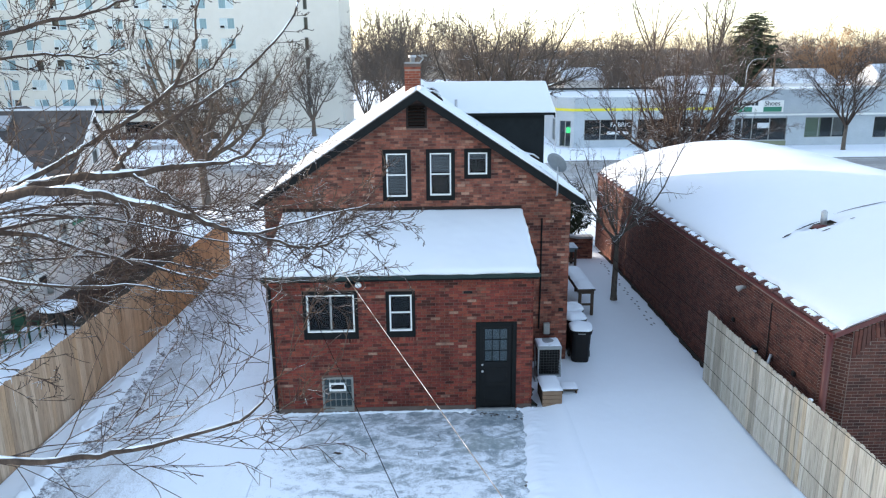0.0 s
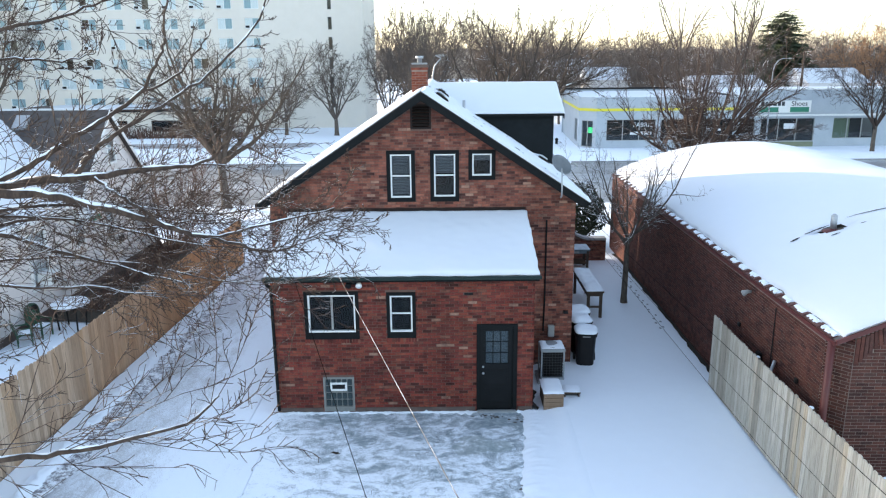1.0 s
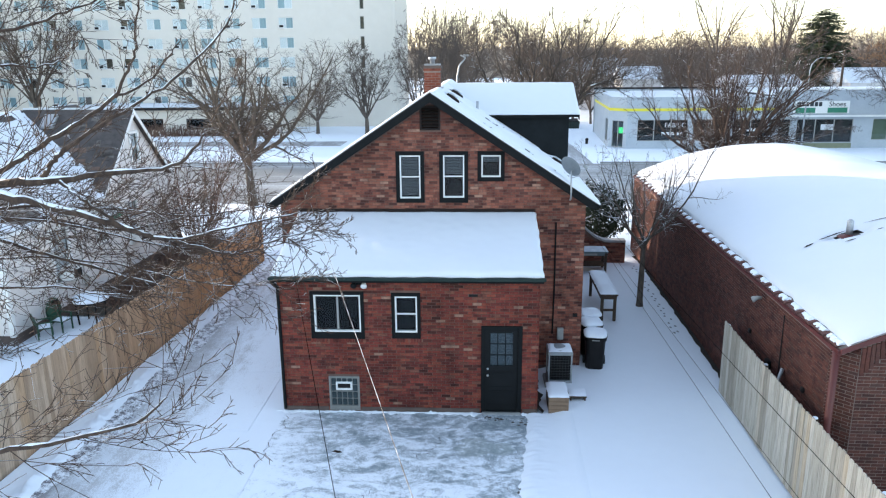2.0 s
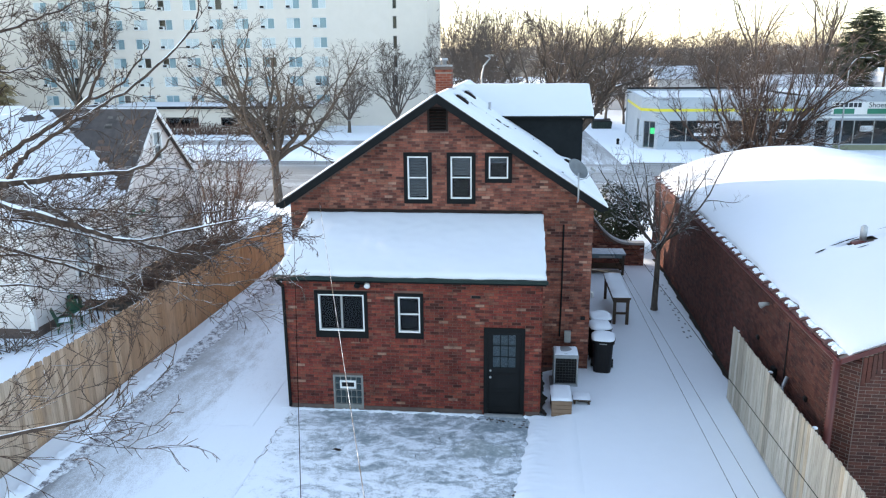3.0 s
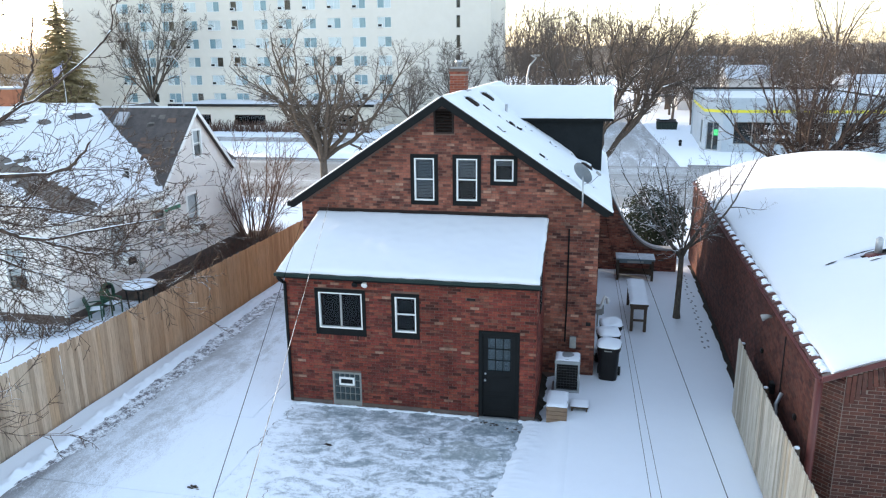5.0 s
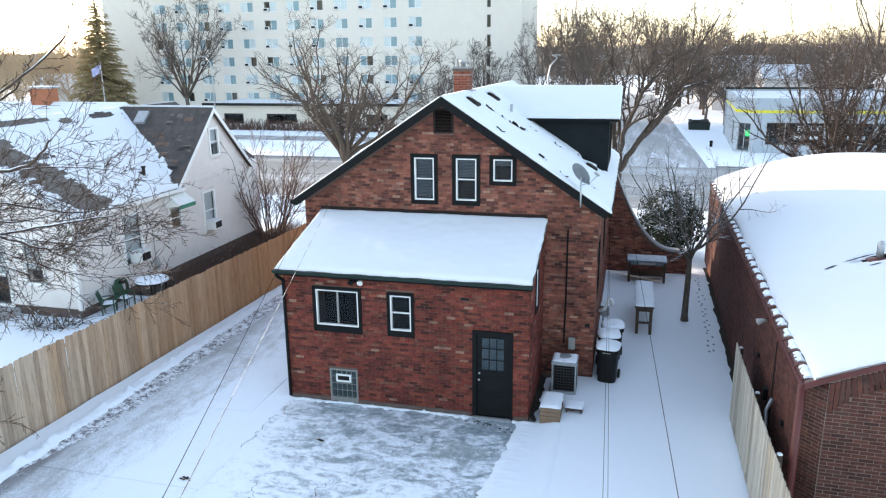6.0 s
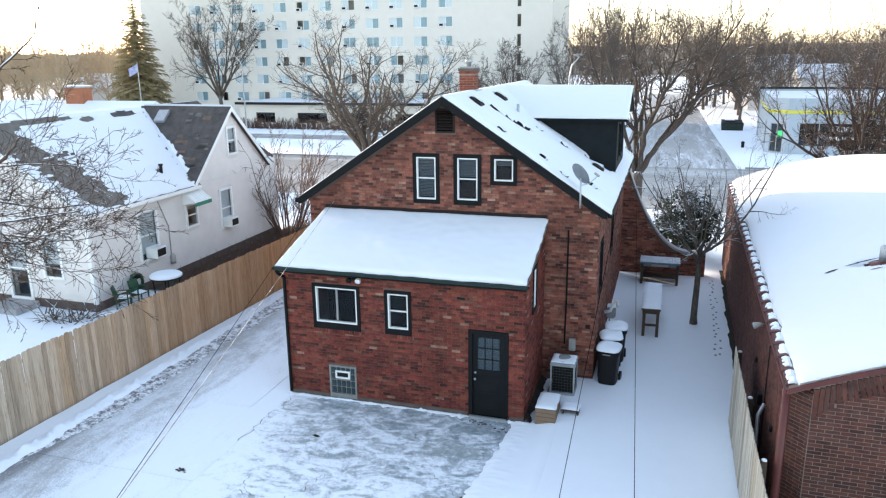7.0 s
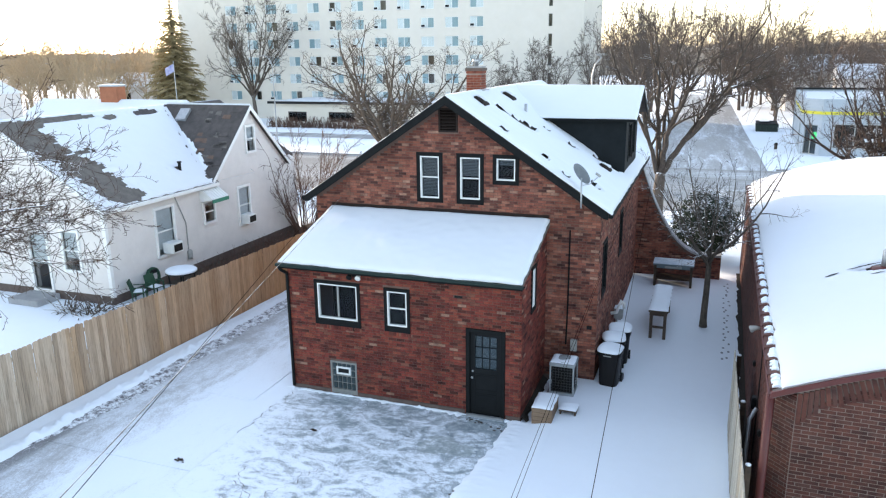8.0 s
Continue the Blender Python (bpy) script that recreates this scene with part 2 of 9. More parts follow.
M_GROUT = mottled("grey_grout", (0.15, 0.155, 0.15), (0.24, 0.25, 0.24), 6.0, 0.9)
M_LOUVRE = mottled("brown_louvre", (0.014, 0.010, 0.009), (0.030, 0.022, 0.020), 6.0, 0.7, spec=0.15)

# ---- tools ----
class Shape:
    """Collects the faces of one mesh."""

    def __init__(self):
        self.v, self.f, self.weld = [], [], False

    def poly(self, pts):
        n = len(self.v)
        self.v += [tuple(p) for p in pts]
        self.f.append(tuple(range(n, n + len(pts))))
        return self

    def prism(self, ring, away):
        """A closed solid: the ring and its copy moved by away."""
        n, k = len(self.v), len(ring)
        a = Vector(away)
        self.v += [tuple(p) for p in ring] + [tuple(Vector(p) + a) for p in ring]
        normal = sum(((Vector(ring[i]) - Vector(ring[0])).cross(Vector(ring[(i + 1) % k]) - Vector(ring[0])) for i in range(k)), Vector())
        up = normal.dot(a) < 0
        first, second = tuple(range(n, n + k)), tuple(range(n + k, n + 2 * k))
        self.f.append(first if up else first[::-1])
        self.f.append(second[::-1] if up else second)
        for i in range(k):
            j = (i + 1) % k
            q = (n + i, n + k + i, n + k + j, n + j)
            self.f.append(q if up else q[::-1])
        return self

    def box(self, x0, x1, y0, y1, z0, z1):
        return self.prism([(x0, y0, z0), (x1, y0, z0), (x1, y1, z0), (x0, y1, z0)], (0, 0, z1 - z0))

    def tube(self, pts, radii, sides=6, caps=True):
        n0 = len(self.v)
        prev = None
        for i, p in enumerate(pts):
            a = Vector(pts[max(i - 1, 0)])
            b = Vector(pts[min(i + 1, len(pts) - 1)])
            d = (b - a).normalized() if (b - a).length > 1e-9 else Vector((0, 0, 1))
            if prev is None:
                prev = d.orthogonal().normalized()
            u = (prev - d * prev.dot(d))
            u = u.normalized() if u.length > 1e-6 else d.orthogonal().normalized()
            prev = u
            w = d.cross(u)
            r = radii[i] if isinstance(radii, list) else radii
            for k in range(sides):
                t = 2 * math.pi * k / sides
                q = Vector(p) + u * (r * math.cos(t)) + w * (r * math.sin(t))
                self.v.append((q.x, q.y, q.z))
        for i in range(len(pts) - 1):
            for k in range(sides):
                j = (k + 1) % sides
                a = n0 + i * sides
                self.f.append((a + k, a + j, a + sides + j, a + sides + k))
        if caps:
            self.f.append(tuple(range(n0 + sides - 1, n0 - 1, -1)))
            e = n0 + (len(pts) - 1) * sides
            self.f.append(tuple(range(e, e + sides)))
        return self

    def lathe(self, x, y, profile, sides=20):
        """Turned round the upright through x, y: profile of (radius, z)."""
        n0 = len(self.v)
        for r, z in profile:
            for k in range(sides):
                t = 2 * math.pi * k / sides
                self.v.append((x + r * math.cos(t), y + r * math.sin(t), z))
        for i in range(len(profile) - 1):
            for k in range(sides):
                j = (k + 1) % sides
                a = n0 + i * sides
                self.f.append((a + k, a + j, a + sides + j, a + sides + k))
        self.f.append(tuple(range(n0 + sides - 1, n0 - 1, -1)))
        e = n0 + (len(profile) - 1) * sides
        self.f.append(tuple(range(e, e + sides)))
        return self

    def frame_y(self, x0, x1, z0, z1, w, y0, y1, sill=None):
        """Four bars round an opening in a wall that faces along y."""
        s = w if sill is None else sill
        self.box(x0, x0 + w, y0, y1, z0, z1)
        self.box(x1 - w, x1, y0, y1, z0, z1)
        self.box(x0 + w, x1 - w, y0, y1, z1 - w, z1)
        self.box(x0 + w, x1 - w, y0, y1, z0, z0 + s)
        return self

    def move(self, m):
        self.v = [tuple(m @ Vector(p)) for p in self.v]
        return self

    def mesh(self, name, material, bevel=0.0, smooth=False):
        me = bpy.data.meshes.new(name)
        me.from_pydata(self.v, [], self.f)
        if self.weld:
            bm = bmesh.new()
            bm.from_mesh(me)
            bmesh.ops.remove_doubles(bm, verts=bm.verts[:], dist=1e-4)
            bm.to_mesh(me)
            bm.free()
        if bevel > 0:
            bm = bmesh.new()
            bm.from_mesh(me)
            bmesh.ops.bevel(bm, geom=bm.edges[:], offset=bevel, segments=2, affect="EDGES", clamp_overlap=True)
            bm.to_mesh(me)
            bm.free()
        if smooth:
            me.shade_smooth()
        me.materials.append(material)
        me.update()
        return me


def thing(name, at, label, category, group="", kind=""):
    ob = new(name)
    ob.empty_display_size = 0.2
    ob.matrix_basis = Matrix.Translation(at)
    return tagged(ob, label, category, group, kind)


def part(name, shape, material, parent, label="", bevel=0.0, smooth=False, kind=""):
    """One mesh, drawn in the world's coordinates, under a thing or under a part of it."""
    me = shape if isinstance(shape, bpy.types.Mesh) else shape.mesh(name, material, bevel, smooth)
    ob = new(name, me)
    top = parent
    while top.parent:
        top = top.parent
    ob.parent = parent
    if parent is top:
        ob.matrix_parent_inverse = top.matrix_basis.inverted()
    return tagged(ob, label, kind=kind)


def solo(name, shape, material, label, category, group="", kind="", bevel=0.0, smooth=False):
    """A thing of one mesh, in the world's coordinates."""
    ob = new(name, shape.mesh(name, material, bevel, smooth))
    return tagged(ob, label, category, group, kind)


def snow_cap(name, x0, x1, y0, y1, z, h, parent, seed=0, cell=0.12, edge=0.10, material=None):
    """A pillow of snow on a flat top, with an uneven rim."""
    nx, ny = max(3, int((x1 - x0) / cell)), max(3, int((y1 - y0) / cell))
    s = Shape()
    for j in range(ny + 1):
        for i in range(nx + 1):
            u, v = i / nx, j / ny
            x, y = x0 + (x1 - x0) * u, y0 + (y1 - y0) * v
            rim = min(min(u, 1 - u) * (x1 - x0), min(v, 1 - v) * (y1 - y0))
            k = min(1.0, rim / edge)
            k = math.sqrt(max(0.0, 1 - (1 - k) ** 2))
            wob = 0.75 + 0.5 * noise.noise((x * 2.3 + seed, y * 2.3, seed * 1.7))
            wx = 0.02 * noise.noise((x * 5, y * 5, seed)) if rim < 1e-6 else 0.0
            s.v.append((x + wx, y + wx, z + h * (0.25 + 0.75 * k) * wob if rim > 1e-6 else z + 0.004))
    for j in range(ny):
        for i in range(nx):
            a = j * (nx + 1) + i
            s.f.append((a, a + 1, a + nx + 2, a + nx + 1))
    return part(name, s, material or M_SNOW, parent, "cap of fresh snow", smooth=True)


# bricks ------------------------------------------------------------
BRICK_L, BRICK_H, JOINT = 0.203, 0.060, 0.011


def brick_cells(u0, u1, z0, z1, holes=(), top=None, length=BRICK_L, height=BRICK_H, joint=JOINT, seed=1):
    """Running bond over a wall u0..u1, z0..z1, cut round holes (u0, u1, z0, z1) and below top(u)."""
    rng = random.Random(seed)
    out = []
    row, z = 0, z0 + joint / 2
    while z + height * 0.6 < z1:
        zt = min(z + height, z1)
        u = u0 - (0.5 * (length + joint) if row % 2 else 0.0)
        while u < u1:
            a, b = max(u, u0), min(u + length, u1)
            bits = [(a, b)]
            for h0, h1, g0, g1 in holes:
                if zt > g0 + 0.01 and z < g1 - 0.01:
                    nxt = []
                    for p, q in bits:
                        if q <= h0 or p >= h1:
                            nxt.append((p, q))
                        else:
                            if p < h0:
                                nxt.append((p, h0))
                            if q > h1:
                                nxt.append((h1, q))
                    bits = nxt
            for p, q in bits:
                if q - p > 0.025 and (top is None or zt < min(top(p), top(q))):
                    out.append((p, q, z, zt, rng.uniform(0.0, 0.004)))
            u += length + joint
        z += height + joint
        row += 1
    return out


def place_bricks(cells, frame_m, wall, one_mat, all_mat, near=None, depth=0.05, proud=0.007, limit=300):
    """Bricks on the face of a wall. frame_m takes (u, out, z) to the world. near(u, z) picks those that are objects of their own."""
    singles, rest = [], Shape()
    cache = {}
    for p, q, z, zt, jig in cells:
        w, h = q - p, zt - z
        if near and len(singles) < limit and near((p + q) / 2, (z + zt) / 2) and w > 0.12:
            key = (round(w, 2), round(h, 3))
            if key not in cache:
                s = Shape().box(-w / 2, w / 2, -proud, depth, -h / 2, h / 2)
                cache[key] = s.mesh("brick", one_mat)
            singles.append((cache[key], frame_m @ Matrix.Translation(((p + q) / 2, -jig, (z + zt) / 2))))
        else:
            y0, y1 = -proud - jig, depth
            n = len(rest.v)
            for y in (y0, y1):
                for (uu, zz) in ((p, z), (q, z), (q, zt), (p, zt)):
                    rest.v.append(tuple(frame_m @ Vector((uu, y, zz))))
            rest.f += [(n, n + 1, n + 2, n + 3), (n + 1, n + 5, n + 6, n + 2), (n + 4, n, n + 3, n + 7), (n + 3, n + 2, n + 6, n + 7), (n + 4, n + 5, n + 1, n)]
    ob = part("brickwork", rest, all_mat, wall, kind="stuff")
    for me, m in singles:
        b = new("brick", me)
        b.parent = wall
        b.matrix_basis = m
    return ob


def wall_panel(outline, holes, thick, frame_m):
    """A flat wall with real openings: outline is a list of (u, z), holes are rectangles inside it."""
    us = sorted({u for u, _ in outline} | {h for o in holes for h in o[:2]})
    s = Shape()
    s.weld = True

    def span(u):
        zs = []
        k = len(outline)
        for i in range(k):
            (a, za), (b, zb) = outline[i], outline[(i + 1) % k]
            if a != b and min(a, b) <= u <= max(a, b):
                zs.append(za + (zb - za) * (u - a) / (b - a))
        return min(zs), max(zs)

    for a, b in zip(us, us[1:]):
        if b - a < 1e-6:
            continue
        e = 1e-6
        la, ha = span(a + e)
        lb, hb = span(b - e)
        mid = (a + b) / 2
        cuts = sorted((g0, g1) for h0, h1, g0, g1 in holes if h0 <= mid <= h1)
        low_a, low_b = la, lb
        for g0, g1 in cuts:
            s.prism([tuple(frame_m @ Vector(p)) for p in ((a, 0, low_a), (b, 0, low_b), (b, 0, g0), (a, 0, g0))], frame_m.to_3x3() @ Vector((0, thick, 0)))
            low_a = low_b = g1
        s.prism([tuple(frame_m @ Vector(p)) for p in ((a, 0, low_a), (b, 0, low_b), (b, 0, hb), (a, 0, ha))], frame_m.to_3x3() @ Vector((0, thick, 0)))
    return s


def grid_panel(u0, u1, z0, z1, holes, thick, frame_m):
    """A rectangular wall with many openings, as one welded solid: front, back, and the reveals."""
    us = sorted({u0, u1} | {h for o in holes for h in o[:2]})
    zs = sorted({z0, z1} | {h for o in holes for h in o[2:]})
    s = Shape()
    s.weld = True

    def solid(i, j):
        if not (0 <= i < len(us) - 1 and 0 <= j < len(zs) - 1):
            return False
        u, z = (us[i] + us[i + 1]) / 2, (zs[j] + zs[j + 1]) / 2
        return not any(a < u < b and c < z < d for a, b, c, d in holes)

    def quad(*pts):
        s.poly([tuple(frame_m @ Vector(p)) for p in pts])

    for i in range(len(us) - 1):
        for j in range(len(zs) - 1):
            if not solid(i, j):
                continue
            a, b, c, d = us[i], us[i + 1], zs[j], zs[j + 1]
            quad((a, 0, c), (b, 0, c), (b, 0, d), (a, 0, d))
            quad((b, thick, c), (a, thick, c), (a, thick, d), (b, thick, d))
            if not solid(i - 1, j):
                quad((a, thick, c), (a, 0, c), (a, 0, d), (a, thick, d))
            if not solid(i + 1, j):
                quad((b, 0, c), (b, thick, c), (b, thick, d), (b, 0, d))
            if not solid(i, j - 1):
                quad((a, thick, c), (b, thick, c), (b, 0, c), (a, 0, c))
            if not solid(i, j + 1):
                quad((a, 0, d), (b, 0, d), (b, thick, d), (a, thick, d))
    return s


def facing(x, y, turn=0.0):
    """The frame of a wall: u runs to the right along it as seen from outside, y goes into it. turn 0 faces -y; 90 faces +x; -90 faces -x."""
    return Matrix.Translation((x, y, 0)) @ Matrix.Rotation(radians(turn), 4, "Z")


# trees -------------------------------------------------------------
def limb_points(rng, start, way, length, steps, wander, lift):
    pts, p, d = [Vector(start)], Vector(start), Vector(way).normalized()
    for _ in range(steps):
        d = (d + Vector((rng.gauss(0, wander), rng.gauss(0, wander), rng.gauss(0, wander) + lift))).normalized()
        p = p + d * (length / steps)
        pts.append(p.copy())
    return pts


def sprout(rng, s, pts, r0, r1, level, spec, out=None):
    """Draws a limb as a tapering tube and sends side shoots from it."""
    n = len(pts)
    radii = [r0 + (r1 - r0) * (i / (n - 1)) for i in range(n)]
    sides = 3 if spec is SPEC_FAR else (7 if r0 > 0.06 else (5 if r0 > 0.02 else 3))
    s.tube(pts, radii, sides, caps=r0 > 0.02 and spec is not SPEC_FAR)
    if level >= len(spec):
        return
    count, ratio, angle, steps, wander, lift, first = spec[level]
    total = sum((pts[i + 1] - pts[i]).length for i in range(n - 1))
    count = max(1, int(count * (0.8 + 0.4 * rng.random())))
    for c in range(count):
        t = first + (1 - first) * (c + rng.random()) / count
        f = min(t * (n - 1), n - 1.001)
        i = int(f)
        p = pts[i].lerp(pts[i + 1], f - i)
        d = (pts[i + 1] - pts[i]).normalized()
        side = d.orthogonal().normalized()
        side.rotate(Matrix.Rotation(rng.uniform(0, 2 * math.pi), 3, d))
        a = radians(angle + rng.gauss(0, 10))
        way = d * math.cos(a) + side * math.sin(a)
        ln = total * ratio * (1.15 - 0.6 * t) * rng.uniform(0.7, 1.25)
        r = max(spec_min, (r0 + (r1 - r0) * t) * 0.62)
        sprout(rng, s, limb_points(rng, p, way, ln, steps, wander, lift), r, max(spec_min * 0.7, r * 0.35), level + 1, spec)


spec_min = 0.006


def set_twig(v):
    global spec_min
    spec_min = v


def crown_shapes(seed, height, fork, trunk_r, spread, limbs, spec, lean=0.0, lift=0.05, angle=(25, 60)):
    """A bare tree at the origin: the trunk's shape and its crown's."""
    rng = random.Random(seed)
    trunk, crown = Shape(), Shape()
    pts = limb_points(rng, (0, 0, -0.15), (lean, 0, 1), fork + 0.15, 6, 0.03, 0.02)
    trunk.tube(pts, [trunk_r * (1.35 if i == 0 else 1.0 - 0.05 * i) for i in range(len(pts))], 10)
    for k in range(limbs):
        az = 2 * math.pi * (k + rng.uniform(-0.3, 0.3)) / limbs
        a = radians(rng.uniform(*angle))
        way = (math.sin(a) * math.cos(az), math.sin(a) * math.sin(az), math.cos(a))
        ln = (height - fork) / max(0.55, math.cos(a)) * rng.uniform(0.8, 1.05) * (spread if a > radians(40) else 1.0)
        f = len(pts) - 1 - (k % 3) * 0.4
        i = min(int(f), len(pts) - 2)
        p = pts[i].lerp(pts[i + 1], min(1.0, f - i))
        sprout(rng, crown, limb_points(rng, p, way, ln, 4 if spec is SPEC_FAR else 8, 0.10, lift), trunk_r * 0.55, 0.02, 0, spec)
    return trunk, crown


def draw_out(crown, fork, width, height):
    """Draws a crown out to a width and a height; its middle comes over the trunk the more the higher it is."""
    v = np.array(crown.v)
    kz = (height - fork) / (np.percentile(v[:, 2], 96) - fork)
    rise = np.clip((v[:, 2] - fork) * kz / (height - fork), 0, 1)
    for axis in (0, 1):
        lo, hi = np.percentile(v[:, axis], (3, 97))
        k = width / (hi - lo)
        v[:, axis] = v[:, axis] * k - rise * 0.6 * k * (lo + hi) / 2
    v[:, 2] = np.where(v[:, 2] > fork, fork + (v[:, 2] - fork) * kz, v[:, 2])
    crown.v = v.tolist()


def bare_tree(name, at, label, seed, height, fork, trunk_r, spread, limbs, spec, bark, twig_mat=None, group="", twig=0.012, width=None, **more):
    """A bare deciduous tree; with a width its crown is drawn out to just that width and the given height."""
    set_twig(twig)
    t = thing(name, at, label, "tree", group)
    trunk, crown = crown_shapes(seed, height, fork, trunk_r, spread, limbs, spec, **more)
    if width:
        draw_out(crown, fork, width, height)
    off = Vector(at)
    for sh in (trunk, crown):
        sh.v = [(v[0] + off.x, v[1] + off.y, v[2] + off.z) for v in sh.v]
    part("trunk", trunk, bark, t, smooth=True)
    part("crown", crown, twig_mat or bark, t, "bare branching crown of fine twigs", smooth=True)
    return t


SPEC_STREET = [(8, 0.5, 40, 6, 0.17, 0.06, 0.15), (8, 0.5, 42, 4, 0.18, 0.03, 0.1), (8, 0.45, 45, 3, 0.18, 0.0, 0.05)]
SPEC_DENSE = [(8, 0.48, 42, 5, 0.14, 0.05, 0.2), (7, 0.5, 42, 4, 0.16, 0.03, 0.15), (6, 0.5, 45, 3, 0.16, 0.0, 0.1)]
SPEC_FAR = [(8, 0.42, 42, 2, 0.16, 0.05, 0.12), (7, 0.42, 45, 1, 0.16, 0.02, 0.05)]

# ---- ground, road, pavement ----
def ease(a, b, x):
    t = min(1.0, max(0.0, (x - a) / (b - a)))
    return t * t * (3 - 2 * t)


ROAD_NEAR, ROAD_FAR = 45.2, 64.0
SIDE_L, SIDE_R = 1.2, 11.3
ROAD_Z = -0.62


def side_shift(y):
    return -0.012 * (y - 64)


def in_road(x, y):
    return ROAD_NEAR < y < ROAD_FAR or (SIDE_L < x - side_shift(y) < SIDE_R and ROAD_FAR <= y < 190)


def lie(y):
    """The lot's fall towards the street and beyond."""
    return -0.46 * ease(30.5, 45, y) - 0.3 * ease(64, 80, y)


def ground_z(x, y):
    if in_road(x, y):
        return ROAD_Z - 0.25 * ease(70, 100, y)
    z = lie(y)
    if y < 44.5:
        yard = ease(2.6, 3.4, x) * (1 - ease(29.5, 31, y)) * (1 - ease(7.5, 8.4, x))
        z += yard * (0.08 + 0.1 * ease(13, 19, y) + 0.015 * noise.noise((x * 0.8, y * 0.8, 3.0)))
        z += 0.6 * (1 - ease(-10.8, -8.9, x)) * (1 - ease(34, 43, y))
        z += 0.03 * noise.noise((x * 0.35, y * 0.35, 0.0)) * ease(3.0, 4.0, abs(x))
    return z


def axis_steps(spans):
    out = []
    for a, b, step in spans:
        n = max(1, round((b - a) / step))
        out += [a + (b - a) * i / n for i in range(n)]
    return out + [spans[-1][1]]


gx = axis_steps([(-3000, -400, 650), (-400, -80, 40), (-80, -24, 4), (-24, -9.5, 0.5), (-9.5, 12, 0.25), (12, 44, 2), (44, 100, 8), (100, 400, 50), (400, 3000, 650)])
gy = axis_steps([(-600, -60, 90), (-60, 2, 4), (2, 32, 0.25), (32, 45.1, 0.65), (45.1, 45.3, 0.1), (45.3, 63.9, 1.8), (63.9, 64.1, 0.1), (64.1, 200, 4), (200, 400, 40), (400, 4000, 600)])
g = Shape()
g.v = [(x, y, ground_z(x, y)) for y in gy for x in gx]
w = len(gx)
g.f = [(j * w + i, j * w + i + 1, (j + 1) * w + i + 1, (j + 1) * w + i) for j in range(len(gy) - 1) for i in range(w - 1)]
solo("ground", g, M_SNOW, "snow-covered ground of the yards and lots", "ground", kind="structure", smooth=True)


def slush_mat(name, base_dark, base_light, cover, scale, streak=None, soft=0.05, warp=0.6, tracks=None, drift=()):
    """Paving under thin snow: bare where the shovel and the tyres went, with a flecked film between."""
    m, ns, ls, b = base_mat(name, 0.8, 0.0, 0.3)
    pos = ns.new("ShaderNodeNewGeometry").outputs["Position"]
    bare = ramp(ns, ls, noise_tex(ns, ls, 6.0, 5.0, 0.7, pos), [(0.3, base_dark), (0.7, base_light)])
    mp = ns.new("ShaderNodeMapping")
    mp.inputs["Scale"].default_value = streak or (1.0, 1.0, 1.0)
    ls.new(pos, mp.inputs[0])
    big = node(ns, "ShaderNodeTexNoise", Scale=scale, Detail=5.0, Roughness=0.6, Distortion=warp)
    ls.new(mp.outputs[0], big.inputs["Vector"])
    mid = noise_tex(ns, ls, scale * 6.0, 6.0, 0.72, mp.outputs[0])
    fleck = noise_tex(ns, ls, 34.0, 3.0, 0.75, mp.outputs[0])
    fac = mix(ns, ls, 0.36, mix(ns, ls, 0.42, big.outputs["Fac"], mid), fleck)
    # where the wind and the shovel left more or less: (axis, from, to, amount)
    for axis, d0, d1, amount in drift:
        ds = ns.new("ShaderNodeSeparateXYZ")
        ls.new(pos, ds.inputs[0])
        dr_ = ns.new("ShaderNodeMapRange")
        dr_.inputs[1].default_value, dr_.inputs[2].default_value = d0, d1
        dr_.inputs[3].default_value, dr_.inputs[4].default_value = 0.0, amount
        ls.new(ds.outputs[axis], dr_.inputs[0])
        da = ns.new("ShaderNodeMath")
        da.operation = "ADD"
        ls.new(fac, da.inputs[0])
        ls.new(dr_.outputs[0], da.inputs[1])
        fac = da.outputs[0]
    f = ramp(ns, ls, fac, [(cover - soft * 1.8, grey(0.08)), (cover - soft * 0.5, grey(0.42)), (cover + soft * 0.35, grey(0.82)), (cover + soft * 1.5, grey(1.0))])
    c = mix(ns, ls, f, bare, (0.82, 0.885, 0.955))
    if tracks:
        # tyre slush: a band of dirt along y, darkest at its kerb side
        x0, x1 = tracks
        sep = ns.new("ShaderNodeSeparateXYZ")
        ls.new(pos, sep.inputs[0])
        mr = ns.new("ShaderNodeMapRange")
        mr.inputs[1].default_value, mr.inputs[2].default_value = x0, x1
        ls.new(sep.outputs[0], mr.inputs[0])
        band = ramp(ns, ls, mr.outputs[0], [(0.0, grey(0.75)), (0.1, grey(1.0)), (0.22, grey(0.9)), (0.32, grey(0.34)), (0.55, grey(0.16)), (1.0, grey(0.03))])
        ry = ns.new("ShaderNodeMapRange")
        ry.inputs[1].default_value, ry.inputs[2].default_value = 9.0, 20.0
        ry.inputs[3].default_value, ry.inputs[4].default_value = 0.78, 1.0
        ls.new(sep.outputs[1], ry.inputs[0])
        rough = mix(ns, ls, 0.6, noise_tex(ns, ls, 2.2, 5.0, 0.7, pos, (1.0, 0.6, 1.0)), noise_tex(ns, ls, 16.0, 4.0, 0.8, pos, (1.0, 0.7, 1.0)))
        spots = ramp(ns, ls, rough, [(0.37, grey(0.12)), (0.45, grey(0.8)), (0.50, grey(1.0))])
        d = mix(ns, ls, 1.0, mix(ns, ls, 1.0, band, spots, "MULTIPLY"), ry.outputs[0], "MULTIPLY")
